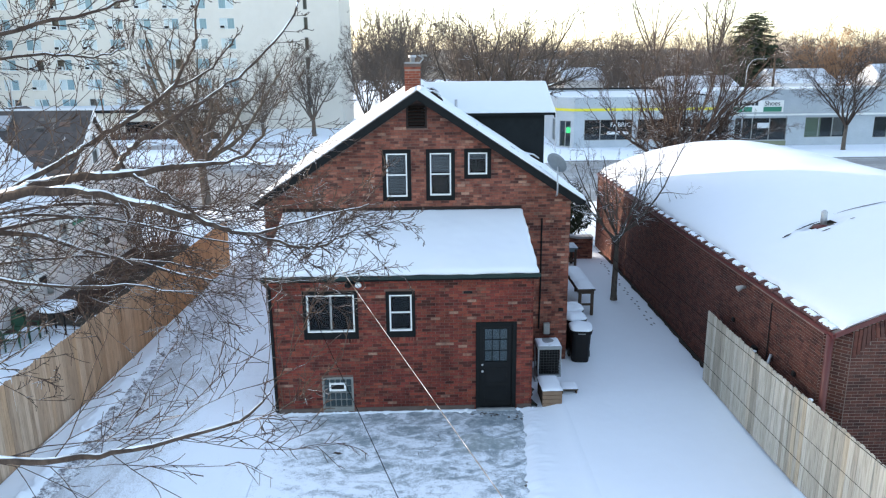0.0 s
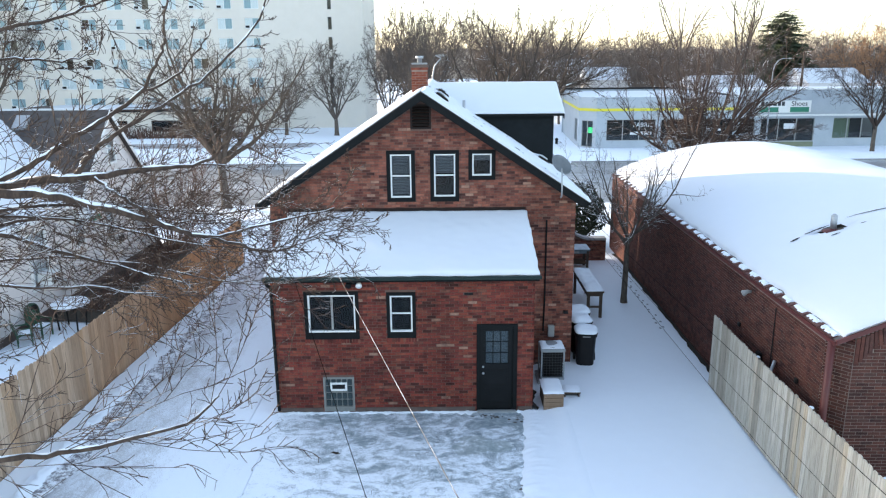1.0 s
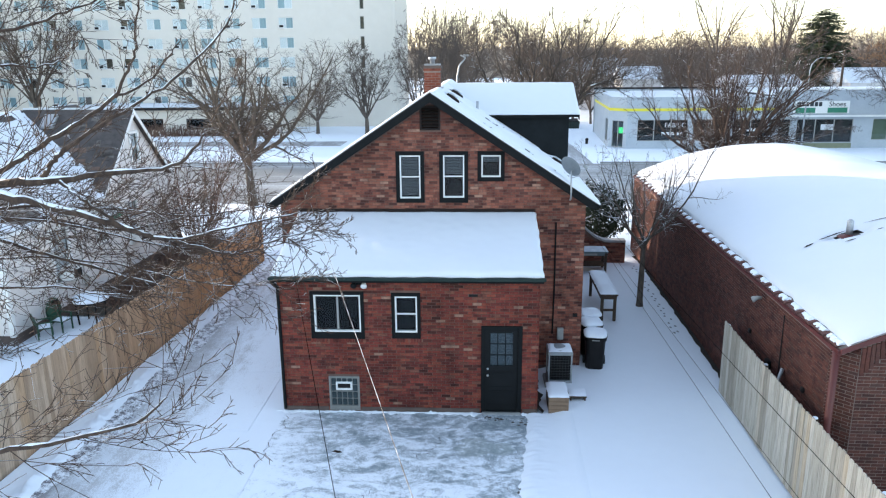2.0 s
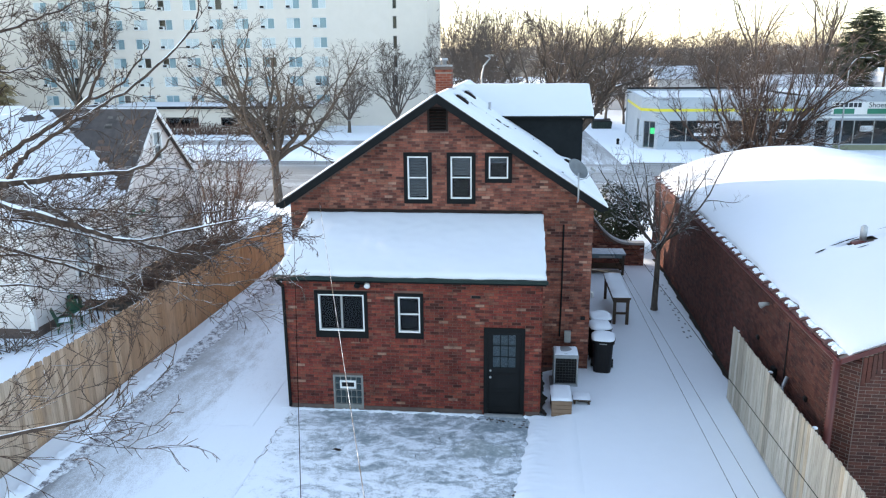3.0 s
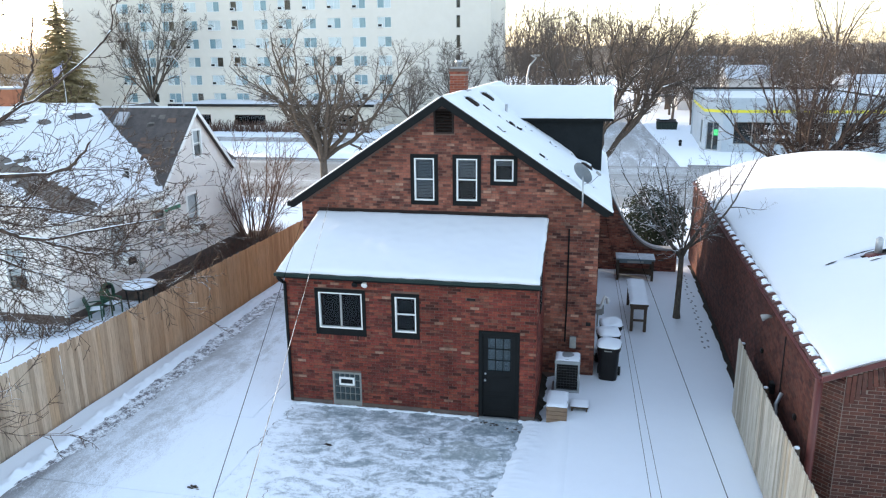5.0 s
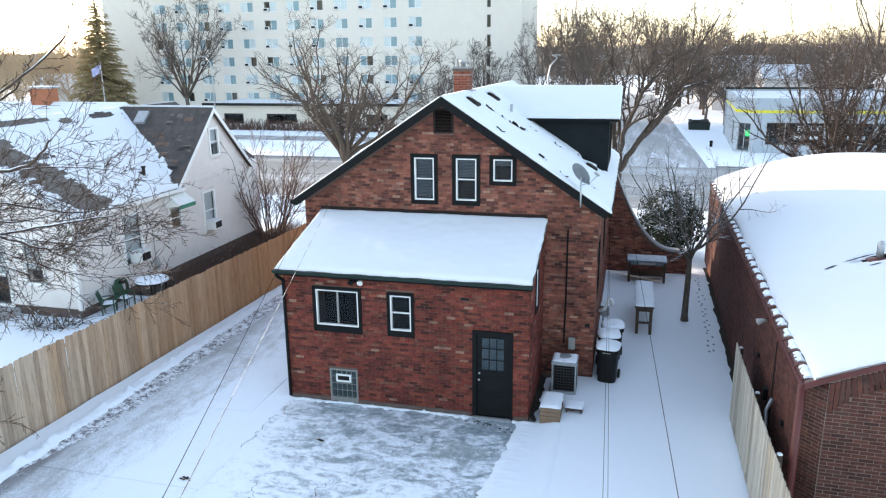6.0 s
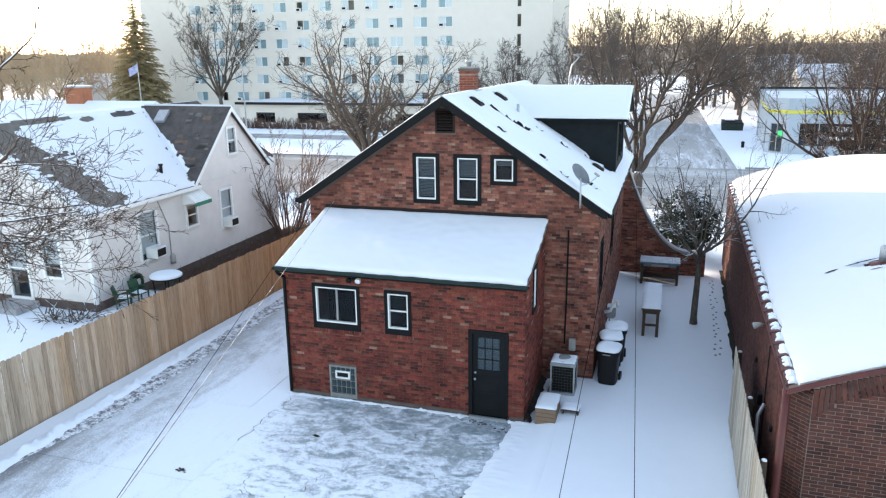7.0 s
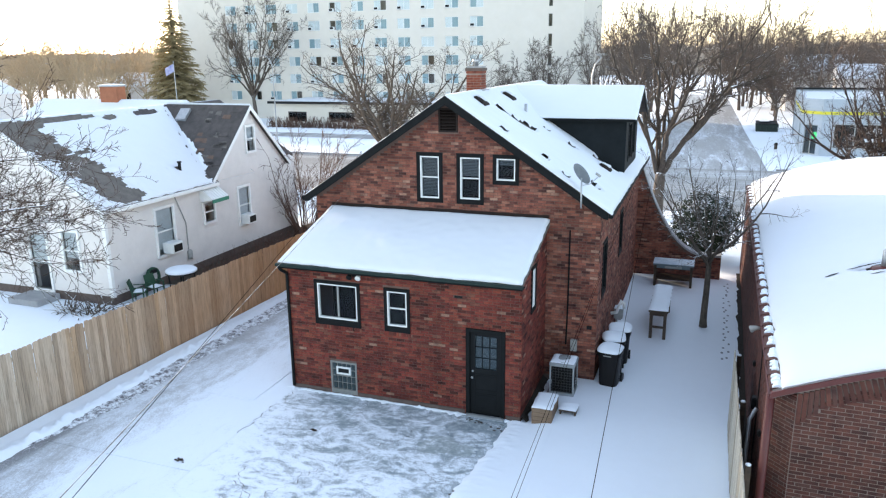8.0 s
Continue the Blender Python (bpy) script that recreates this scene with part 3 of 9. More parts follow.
        c = mix(ns, ls, d, c, mix(ns, ls, fleck, (0.05, 0.047, 0.05), (0.21, 0.20, 0.20)))
    ls.new(c, b.inputs["Base Color"])
    ls.new(ramp(ns, ls, f, [(0.0, grey(0.42)), (1.0, grey(0.8))]), b.inputs["Roughness"])
    bump(ns, ls, b, fac, 0.6, 0.03)
    return m


M_ICE_SLAB = slush_mat("swept_concrete", (0.105, 0.15, 0.175), (0.32, 0.385, 0.42), 0.485, 0.95, (1.0, 1.5, 1.0), 0.03, 1.8, drift=((1, 13.0, 15.6, -0.048), (0, -2.2, -3.5, 0.06), (0, 1.2, 2.3, -0.025), (1, 12.6, 10.4, 0.035)))
M_DRIVE = slush_mat("snowy_concrete_drive", (0.36, 0.375, 0.39), (0.52, 0.54, 0.555), 0.485, 0.6, (1.4, 0.5, 1.0), 0.045, 1.0, (-7.85, -5.9), ((0, -5.7, -4.9, 0.10), (0, -5.7, -6.8, -0.035)))
M_SIDE = slush_mat("snowy_side_street", (0.13, 0.13, 0.135), (0.25, 0.25, 0.26), 0.57, 0.4, (1.6, 0.2, 1.0))
M_STREET = slush_mat("salted_asphalt", (0.10, 0.095, 0.09), (0.2, 0.19, 0.18), 0.60, 0.25, (0.12, 1.6, 1.0))


def flat_patch(name, ring, material, label, category, lift, height=ground_z, cell=0.5, kind="structure", parent=None):
    """A sheet that follows the ground over a four-cornered stretch of it."""
    (a, b, c, d) = [Vector((*p, 0)) for p in ring]
    n = max(1, round(max((b - a).length, (c - d).length) / cell))
    k = max(1, round(max((d - a).length, (c - b).length) / cell))
    s = Shape()
    for j in range(k + 1):
        for i in range(n + 1):
            p = a.lerp(b, i / n).lerp(d.lerp(c, i / n), j / k)
            s.v.append((p.x, p.y, height(p.x, p.y) + lift))
    s.f = [(j * (n + 1) + i, j * (n + 1) + i + 1, (j + 1) * (n + 1) + i + 1, (j + 1) * (n + 1) + i) for j in range(k) for i in range(n)]
    if parent:
        return part(name, s, material, parent, label, smooth=True)
    return solo(name, s, material, label, category, kind=kind, smooth=True)


def level(z):
    return lambda x, y: z


# back slab: concrete squares with open joints
slab = thing("patio_slab", (0, 14, 0), "icy concrete slab with thin patchy snow", "pavement", kind="structure")
for (x0, x1) in ((-3.5, -0.9015), (-0.8985, 2.55)):
    for (y0, y1) in ((8.6, 11.3), (11.303, 14.2), (14.203, 16.2)):
        s = Shape().box(x0, x1, y0, y1, -0.06, 0.03)
        part("concrete_square", s, M_ICE_SLAB, slab)
drive = thing("driveway", (-5.5, 20, 0), "concrete driveway under thin wind-swept snow", "driveway", kind="structure")
for k in range(12):
    y0 = 2.0 + k * 3.3
    s = Shape().box(-8.0, -3.51 if y0 < 15 else -4.15, y0, y0 + 3.29, -0.06 + min(0, lie(y0)), 0.025 + lie(y0 + 1.6))
    part("concrete_square", s, M_DRIVE, drive, bevel=0.004)


sl = Shape()
bank = Shape()
ns_, nb2 = 420, 16
for j in range(ns_ + 1):
    y = 5.0 + 35.0 * j / ns_
    c = -7.42 + 0.10 * noise.noise((y * 0.5, 2.0, 0.0)) + 0.04 * noise.noise((y * 3.1, 6.0, 0.0))
    hw = 0.34 + 0.06 * noise.noise((y * 0.9, 7.0, 0.0))
    for q in range(7):
        x = c - hw - 0.1 + 0.75 * q / 6 * (0.25 + 0.75 * ease(11.0, 14.5, y))
        clod = (abs(noise.noise((x * 7.0, y * 7.0, 9.0))) + 0.5 * abs(noise.noise((x * 15.0, y * 15.0, 4.0)))) * (1 - 0.7 * q / 6)
        sl.v.append((x, y, lie(y) + (0.024 if 0 < q < 6 else 0.012) + 0.07 * clod))
    x0, x1 = -8.9 + 0.035 * (y - 4) + 0.05, c - hw * 0.7
    for q in range(nb2 + 1):
        t = q / nb2
        x = x0 + (x1 - x0) * t
        lump = abs(noise.noise((x * 5.0, y * 5.0, 5.0))) + 0.6 * abs(noise.noise((x * 11.0, y * 11.0, 2.0)))
        rim = math.exp(-((x - x1 + 0.22) / 0.17) ** 2)
        foot = ease(0.0, 0.12, 1 - t)
        bank.v.append((x + 0.05 * noise.noise((y * 6, x, 0.0)) * t, y, lie(y) + 0.02 + foot * (0.05 + 0.03 * noise.noise((x * 0.9, y * 0.9, 1.0)) + 0.17 * rim * lump)))
sl.f = [(j * 7 + q, j * 7 + q + 1, j * 7 + q + 8, j * 7 + q + 7) for j in range(ns_) for q in range(6)]
bank.f = [(j * (nb2 + 1) + q, j * (nb2 + 1) + q + 1, (j + 1) * (nb2 + 1) + q + 1, (j + 1) * (nb2 + 1) + q) for j in range(ns_) for q in range(nb2)]
M_SLUSH, sn_, sls_, sb_ = base_mat("clotted_slush", 0.7, 0.0, 0.3)
sp_ = sn_.new("ShaderNodeNewGeometry").outputs["Position"]
sf_ = mix(sn_, sls_, 0.45, noise_tex(sn_, sls_, 5.0, 4.0, 0.7, sp_), noise_tex(sn_, sls_, 19.0, 4.0, 0.75, sp_))
sls_.new(ramp(sn_, sls_, sf_, [(0.38, (0.085, 0.082, 0.095)), (0.455, (0.24, 0.24, 0.26)), (0.51, (0.62, 0.66, 0.70)), (0.57, (0.84, 0.88, 0.93))]), sb_.inputs["Base Color"])
bump(sn_, sls_, sb_, sf_, 0.7, 0.03)
solo("drive_edge", sl, M_SLUSH, "strip of clotted dark slush along the driveway", "slush", kind="structure", smooth=True)
solo("snow_bank", bank, M_SNOW, "lumpy bank of ploughed snow along the fence", "snow bank", kind="structure", smooth=True)

# lumpy edge of the yard's snow lying over the slab
lip = Shape()
nl, ml = 150, 12
for j in range(nl + 1):
    y = 9.0 + 7.15 * j / nl
    x0 = 1.6 + 0.78 * ease(8.0, 17.0, y) + 0.16 * noise.noise((y * 1.1, 3.0, 0.0)) + 0.06 * noise.noise((y * 5.0, 8.0, 0.0))
    for q in range(ml + 1):
        t = q / ml
        x = x0 + (3.6 - x0) * t
        lump = abs(noise.noise((x * 6.0, y * 6.0, 2.0))) * math.exp(-((t - 0.15) / 0.15) ** 2)
        lip.v.append((x, y, 0.026 if q == 0 else (0.034 + 0.05 * min(1.0, t * 6) + 0.09 * lump) * (1 - ease(0.35, 0.9, t)) + max(0.034, ground_z(x, y) + 0.012) * ease(0.35, 0.9, t) - 0.05 * ease(0.85, 1.0, t)))
lip.f = [(j * (ml + 1) + q, j * (ml + 1) + q + 1, (j + 1) * (ml + 1) + q + 1, (j + 1) * (ml + 1) + q) for j in range(nl) for q in range(ml)]
solo("snow_edge", lip, M_SNOW, "lumpy edge of yard snow lying over the slab", "snow", kind="structure", smooth=True)

# street
flat_patch("road", [(-150, ROAD_NEAR + 0.05), (150, ROAD_NEAR + 0.05), (150, ROAD_FAR - 0.05), (-150, ROAD_FAR - 0.05)], M_STREET, "salted grey asphalt street with slush streaks", "road", 0.02, level(ROAD_Z), 6.0)
flat_patch("side_road", [(SIDE_L + 0.3, 63.8), (SIDE_R - 0.3, 63.8), (SIDE_R - 1.8, 188), (SIDE_L - 1.2, 188)], M_SIDE, "snow-streaked asphalt side street", "road", 0.03, lambda x, y: ROAD_Z - 0.25 * ease(70, 100, y), 3.0)


def kerb(x0, x1, y):
    s = Shape().box(x0, x1, y - 0.08, y + 0.08, ROAD_Z - 0.1, lie(y) + 0.02)
    solo("kerb", s, M_CONCRETE, "snow-dusted concrete kerb along the street", "kerb", kind="structure", bevel=0.02)


kerb(-150, 150, ROAD_NEAR)
kerb(-150, SIDE_L - 0.3, ROAD_FAR)
kerb(SIDE_R + 0.3, 150, ROAD_FAR)


# glazed ice and cracks on the slab
M_GREY_ICE, in_, il_, ib_ = base_mat("grey_ice", 0.3, 0.0, 0.45)
ip_ = in_.new("ShaderNodeNewGeometry").outputs["Position"]
if_ = mix(in_, il_, 0.4, noise_tex(in_, il_, 2.6, 5.0, 0.65, ip_), noise_tex(in_, il_, 17.0, 4.0, 0.7, ip_))
il_.new(ramp(in_, il_, if_, [(0.36, (0.22, 0.28, 0.30)), (0.50, (0.36, 0.42, 0.44)), (0.55, (0.52, 0.58, 0.61)), (0.62, (0.80, 0.85, 0.90))]), ib_.inputs["Base Color"])
bump(in_, il_, ib_, if_, 0.3, 0.01)
ice = Shape()
ring = []
for k in range(64):
    t = 2 * math.pi * k / 64
    r = 1 + 0.5 * noise.noise((math.cos(t) * 1.3, math.sin(t) * 1.3, 9.0)) + 0.22 * noise.noise((math.cos(t) * 6, math.sin(t) * 6, 4.0))
    ring.append((1.25 + 0.62 * r * math.cos(t), 14.55 + 0.40 * r * math.sin(t), 0.0345))
ice.poly(ring)
solo("ice_patch", ice, M_GREY_ICE, "smooth grey patch of ice on the slab", "ice", kind="structure")


def crack(a, b, seed):
    rng = random.Random(seed)
    s = Shape()
    n = 24
    a, b = Vector((*a, 0.033)), Vector((*b, 0.033))
    side = Vector((-(b - a).y, (b - a).x, 0)).normalized()
    pts = [a.lerp(b, i / n) + side * (0.22 * noise.noise((i * 0.3, seed, 0.0)) + 0.07 * noise.noise((i * 1.1, seed, 4.0)) + rng.gauss(0, 0.016)) for i in range(n + 1)]
    for i in range(n):
        w0 = side * rng.uniform(0.001, 0.010)
        s.poly([tuple(pts[i] - w0), tuple(pts[i + 1] - w0), tuple(pts[i + 1] + w0), tuple(pts[i] + w0)])
    solo("crack", s, mottled("crack_dirt", (0.05, 0.05, 0.05), (0.11, 0.11, 0.11), 8.0, 0.95), "dark crack in the icy slab", "crack", "cracks in the slab", "structure")


for c0_, c1_, sd in (((-3.52, 13.6), (-3.4, 15.9), 3), ((-0.1, 14.05), (0.75, 15.5), 5), ((1.2, 13.45), (2.1, 12.9), 7), ((-2.4, 11.9), (-0.9, 10.9), 9), ((-0.92, 12.9), (-1.5, 11.6), 11), ((-2.6, 12.35), (-1.7, 11.2), 13)):
    crack(c0_, c1_, sd)
for k, (x, y, r) in enumerate(((2.35, 13.15, 0.14), (2.2, 15.75, 0.16), (1.6, 15.95, 0.12), (-4.0, 12.2, 0.06), (-1.9, 14.3, 0.05), (2.1, 12.9, 0.07))):
    dl = Shape()
    rng_d = random.Random(k)
    for q in range(14):
        cx, cy = x + rng_d.gauss(0, r), y + rng_d.gauss(0, r * 0.5)
        w_, d_ = rng_d.uniform(0.015, 0.05), rng_d.uniform(0.01, 0.03)
        dl.prism([(cx - w_, cy, 0.033), (cx, cy - d_, 0.033), (cx + w_, cy, 0.033), (cx, cy + d_, 0.033)], (0, 0, 0.008))
    solo("dead_leaves", dl, M_DARK_WOOD, "scatter of dark wet leaves on the ice", "leaves", kind="stuff")
# bare soil against the brick shop, and a line of footprints
soil = Shape()
n = 70
for i in range(n + 1):
    y = 10.5 + 20.5 * i / n
    xw = 7.60 + 0.0192 * (y - 12.4)
    wd = max(0.03, 0.16 + 0.09 * noise.noise((y * 0.9, 3.0, 0.0)) + 0.08 * noise.noise((y * 4, 8.0, 0.0)))
    soil.v += [(xw - wd, y, ground_z(xw - wd, y) + 0.006), (xw + 0.02, y, ground_z(xw, y) + 0.012)]
soil.f = [(2 * i, 2 * i + 1, 2 * i + 3, 2 * i + 2) for i in range(n)]
solo("bare_soil", soil, mottled("damp_soil", (0.012, 0.010, 0.008), (0.04, 0.033, 0.026), 9.0, 0.95, relief=0.6), "strip of bare dark soil along the brick shop", "soil", kind="structure")
edge_soil = Shape()
for i in range(41):
    y = 16.25 + 2.5 * i / 40
    wd = max(0.04, 0.13 + 0.10 * noise.noise((y * 2.3, 5.0, 0.0)) + 0.06 * noise.noise((y * 7.0, 2.0, 0.0)))
    edge_soil.v += [(2.6, y, 0.2), (2.64 + wd, y, ground_z(2.64 + wd, y) + 0.012 + 0.02 * abs(noise.noise((y * 9, 1.0, 0.0))))]
edge_soil.f = [(2 * i, 2 * i + 1, 2 * i + 3, 2 * i + 2) for i in range(40)]
solo("bare_soil", edge_soil, bpy.data.materials["damp_soil"], "dark bare soil against the addition's brick side", "soil", kind="structure")
fpm = Shape()
rng_f = random.Random(2)
for k in range(30):
    y = 21.2 + k * 0.26 + rng_f.gauss(0, 0.05)
    x = 7.2 + 0.02 * (y - 19) + (0.045 if k % 2 else -0.045) + rng_f.gauss(0, 0.03)
    z = ground_z(x, y) + 0.006
    pts = [(x + 0.03 * math.cos(t) * (1 + 0.4 * rng_f.random()), y + 0.06 * math.sin(t) * (1 + 0.4 * rng_f.random()), z) for t in [2 * math.pi * q / 8 for q in range(8)]]
    fpm.poly(pts)
solo("footprints", fpm, mottled("trodden_snow", (0.16, 0.18, 0.21), (0.30, 0.33, 0.37), 12.0, 0.9), "line of small trodden footprints in the snow", "footprints", kind="stuff")

# ---- the brick house ----
XL, XR, Y_MAIN, Y_BACK = -4.05, 3.97, 18.84, 29.2
AX0, AX1, Y_ADD = -3.53, 2.62, 16.22
PEAK, EAVE_Z, EAVE_X = 7.58, 4.81, 4.2
MID = -0.03
SLOPE = (PEAK - EAVE_Z) / EAVE_X

house = thing("house", (0, 22, 0), "red-brown brick house with black trim and snowy roofs", "house")


def roof_line(x, drop=0.0):
    return PEAK - SLOPE * abs(x - MID) - drop


def window(parent, x0, x1, z0, z1, y, style, casing=0.09, sill=0.12, blind=None, name="window"):
    """A window in a wall that faces -y: black casing, white frame, sashes, glass."""
    w = part(name, Shape().frame_y(x0, x1, z0, z1, casing, y - 0.035, y + 0.10, sill), M_TRIM, parent, "black-cased window with a white frame", bevel=0.006)
    a, b, c, d = x0 + casing, x1 - casing, z0 + sill, z1 - casing
    part("window_frame", Shape().frame_y(a, b, c, d, 0.036, y - 0.02, y + 0.08), M_VINYL, w, "white vinyl frame", bevel=0.004)
    a, b, c, d = a + 0.036, b - 0.036, c + 0.036, d - 0.036
    if style == "hung":
        m = (c + d) / 2
        part("sash_rail", Shape().box(a, b, y + 0.02, y + 0.06, m - 0.016, m + 0.016), M_VINYL, w, "white meeting rail", bevel=0.004)
        cells = [(a, b, c, m - 0.022), (a, b, m + 0.022, d)]
    elif style == "slide":
        m = (a + b) / 2
        part("sash_stile", Shape().box(m - 0.022, m + 0.022, y + 0.02, y + 0.06, c, d), M_GREY_METAL, w, "grey meeting stile", bevel=0.004)
        cells = [(a, m - 0.022, c, d), (m + 0.022, b, c, d)]
    else:
        cells = [(a, b, c, d)]
    for p, q, r, t in cells:
        g = part("pane", Shape().poly([(p, y + 0.048, r), (q, y + 0.048, r), (q, y + 0.048, t), (p, y + 0.048, t)]), M_GLASS, w)
        g.visible_shadow = False
    if blind:
        s = Shape()
        low = d - (d - c) * blind
        z = d
        while z > low:
            s.prism([(a, y + 0.10, z), (b, y + 0.10, z), (b, y + 0.125, z - 0.032), (a, y + 0.125, z - 0.032)], (0, 0.003, 0.003))
            z -= 0.04
        part("blind", s, M_CURTAIN, w, "lowered grey slatted blind")
    return w


def rect(u0, u1, z0, z1):
    return (u0, u1, z0, z1)


# one-storey addition, wall towards the yard
WIN_A, WIN_B = rect(-2.77, -1.49, 1.93, 3.11), rect(-0.84, -0.155, 1.95, 3.08)
DOOR = rect(1.27, 2.24, 0.06, 2.28)
BLOCKS = rect(-2.42, -1.67, 0.06, 0.95)
SLOT = rect(0.98, 1.19, 2.99, 3.055)
F_ADD = facing(0, Y_ADD)
add_holes = [WIN_A, WIN_B, DOOR, BLOCKS, SLOT]
wall_a = part("wall", wall_panel([(AX0, -0.1), (AX1, -0.1), (AX1, 3.51), (AX0, 3.51)], add_holes, 0.22, F_ADD), M_MORTAR, house, "red and brown mottled brick wall")
cells_add = brick_cells(AX0, AX1, 0.01, 3.50, add_holes, seed=3)
# sooty plinth course at the foot of the wall
for px0, px1 in ((AX0 - 0.004, BLOCKS[0] - 0.02), (BLOCKS[1] + 0.02, DOOR[0] - 0.03), (DOOR[1] + 0.03, AX1 + 0.004)):
    part("plinth", Shape().box(px0, px1, Y_ADD - 0.022, Y_ADD - 0.001, 0.0, 0.15), M_FOUNDATION, house, "dark sooty plinth course", bevel=0.006)
# ragged ridge of snow against the foot of the wall
rd = Shape()
for i in range(161):
    x = AX0 - 0.2 + (AX1 - AX0 + 0.3) * i / 160
    if DOOR[0] < x < DOOR[1]:
        k = 0.25
    else:
        k = 1.0
    gap = 0.35 + 0.65 * ease(-0.3, 0.1, noise.noise((x * 2.6, 9.0, 0.0)))
    hgt = k * gap * (0.03 + 0.10 * abs(noise.noise((x * 9.0, 1.0, 0.0))))
    wd = gap * (0.035 + 0.12 * abs(noise.noise((x * 5.0, 4.0, 0.0))))
    rd.v += [(x, Y_ADD - 0.025 - wd * 2 * k, 0.028), (x, Y_ADD - 0.025 - wd * k, 0.03 + hgt), (x, Y_ADD - 0.024, 0.03 + hgt * 0.5)]
rd.f = [(i * 3 + q, i * 3 + 3 + q, i * 3 + 4 + q, i * 3 + 1 + q) for i in range(160) for q in (0, 1)]
solo("snow_ridge", rd, M_SNOW, "thin ragged ridge of snow at the foot of the wall", "snow", kind="structure", smooth=True)
# unseen near-black boards, added so the panes show a dark room
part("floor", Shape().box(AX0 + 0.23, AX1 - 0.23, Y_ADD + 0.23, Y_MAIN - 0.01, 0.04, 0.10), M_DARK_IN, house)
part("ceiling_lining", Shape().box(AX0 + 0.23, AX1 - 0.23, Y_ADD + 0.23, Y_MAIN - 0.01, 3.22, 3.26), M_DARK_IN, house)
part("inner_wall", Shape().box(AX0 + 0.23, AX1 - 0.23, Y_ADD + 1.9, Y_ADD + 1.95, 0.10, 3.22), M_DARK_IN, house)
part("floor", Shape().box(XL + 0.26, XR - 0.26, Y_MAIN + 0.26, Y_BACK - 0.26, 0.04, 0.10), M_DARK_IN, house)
window(house, *WIN_A, Y_ADD, "slide", 0.085, 0.17)
window(house, *WIN_B, Y_ADD, "hung", 0.08, 0.15)
# addition side walls
F_ADD_R = facing(AX1, 0, 90)


def add_roof(y):
    return 3.51 + (y - Y_ADD) * (4.35 - 3.51) / (Y_MAIN - Y_ADD)


WIN_AR = rect(17.1, 17.6, 2.45, 3.62)
wall_ar = part("wall", wall_panel([(Y_ADD + 0.22, -0.1), (Y_MAIN, -0.1), (Y_MAIN, 4.35), (Y_ADD + 0.22, add_roof(Y_ADD + 0.22))], [WIN_AR], 0.22, F_ADD_R), M_MORTAR, house, "brick side wall of the addition")
cells_ar = brick_cells(Y_ADD, Y_MAIN, 0.17, 4.2, [WIN_AR], top=lambda u: add_roof(u) - 0.02, seed=5)
F_ADD_L = facing(AX0, 0, -90)
wall_al = part("wall", wall_panel([(-Y_MAIN, -0.1), (-Y_ADD - 0.22, -0.1), (-Y_ADD - 0.22, add_roof(Y_ADD + 0.22)), (-Y_MAIN, 4.35)], [], 0.22, F_ADD_L), M_MORTAR, house, "brick side wall of the addition")
cells_al = brick_cells(-Y_MAIN, -Y_ADD, 0.17, 4.2, [], top=lambda u: add_roof(-u) - 0.02, seed=6)


def side_window(parent, x, y0, y1, z0, z1, out=1, frame_mat=None):
    """A window in a wall that faces +x (out 1) or -x (out -1), drawn from the plain one."""
    s = Shape()
    d = 0.03 * out
    for (a, b, c, e) in ((y0, y0 + 0.08, z0, z1), (y1 - 0.08, y1, z0, z1), (y0 + 0.08, y1 - 0.08, z1 - 0.08, z1), (y0 + 0.08, y1 - 0.08, z0, z0 + 0.12)):
        s.box(min(x - 0.10 * out, x + d), max(x - 0.10 * out, x + d), a, b, c, e)
    w = part("window", s, M_TRIM, parent, "black-cased side window", bevel=0.005)
    f = Shape()
    for (a, b, c, e) in ((y0 + 0.08, y0 + 0.13, z0 + 0.12, z1 - 0.08), (y1 - 0.13, y1 - 0.08, z0 + 0.12, z1 - 0.08), (y0 + 0.13, y1 - 0.13, z1 - 0.13, z1 - 0.08), (y0 + 0.13, y1 - 0.13, z0 + 0.12, z0 + 0.17)):
        f.box(min(x - 0.07 * out, x + 0.01 * out), max(x - 0.07 * out, x + 0.01 * out), a, b, c, e)
    part("window_frame", f, frame_mat or M_TRIM, w)
    g = part("pane", Shape().box(min(x - 0.05 * out, x - 0.044 * out), max(x - 0.05 * out, x - 0.044 * out), y0 + 0.13, y1 - 0.13, z0 + 0.17, z1 - 0.13), M_GLASS, w)
    g.visible_shadow = False
    return w


side_window(house, AX1, 17.1, 17.6, 2.45, 3.62, 1, M_VINYL)

# back door
door = part("door", Shape().frame_y(*DOOR, 0.10, Y_ADD - 0.04, Y_ADD + 0.12, 0.03), M_TRIM, house, "black panelled back door with a nine-light window", bevel=0.006)
a, b, c, d = DOOR[0] + 0.10, DOOR[1] - 0.10, DOOR[2] + 0.03, DOOR[3] - 0.10
ga, gb, gc, gd = a + 0.11, b - 0.11, 1.25, 2.10
part("door_leaf", wall_panel([(a, c), (b, c), (b, d), (a, d)], [(ga, gb, gc, gd)], 0.045, facing(0, Y_ADD + 0.03)), M_DOOR, door)
bars = Shape().frame_y(ga - 0.02, gb + 0.02, gc - 0.02, gd + 0.02, 0.03, Y_ADD + 0.018, Y_ADD + 0.03)
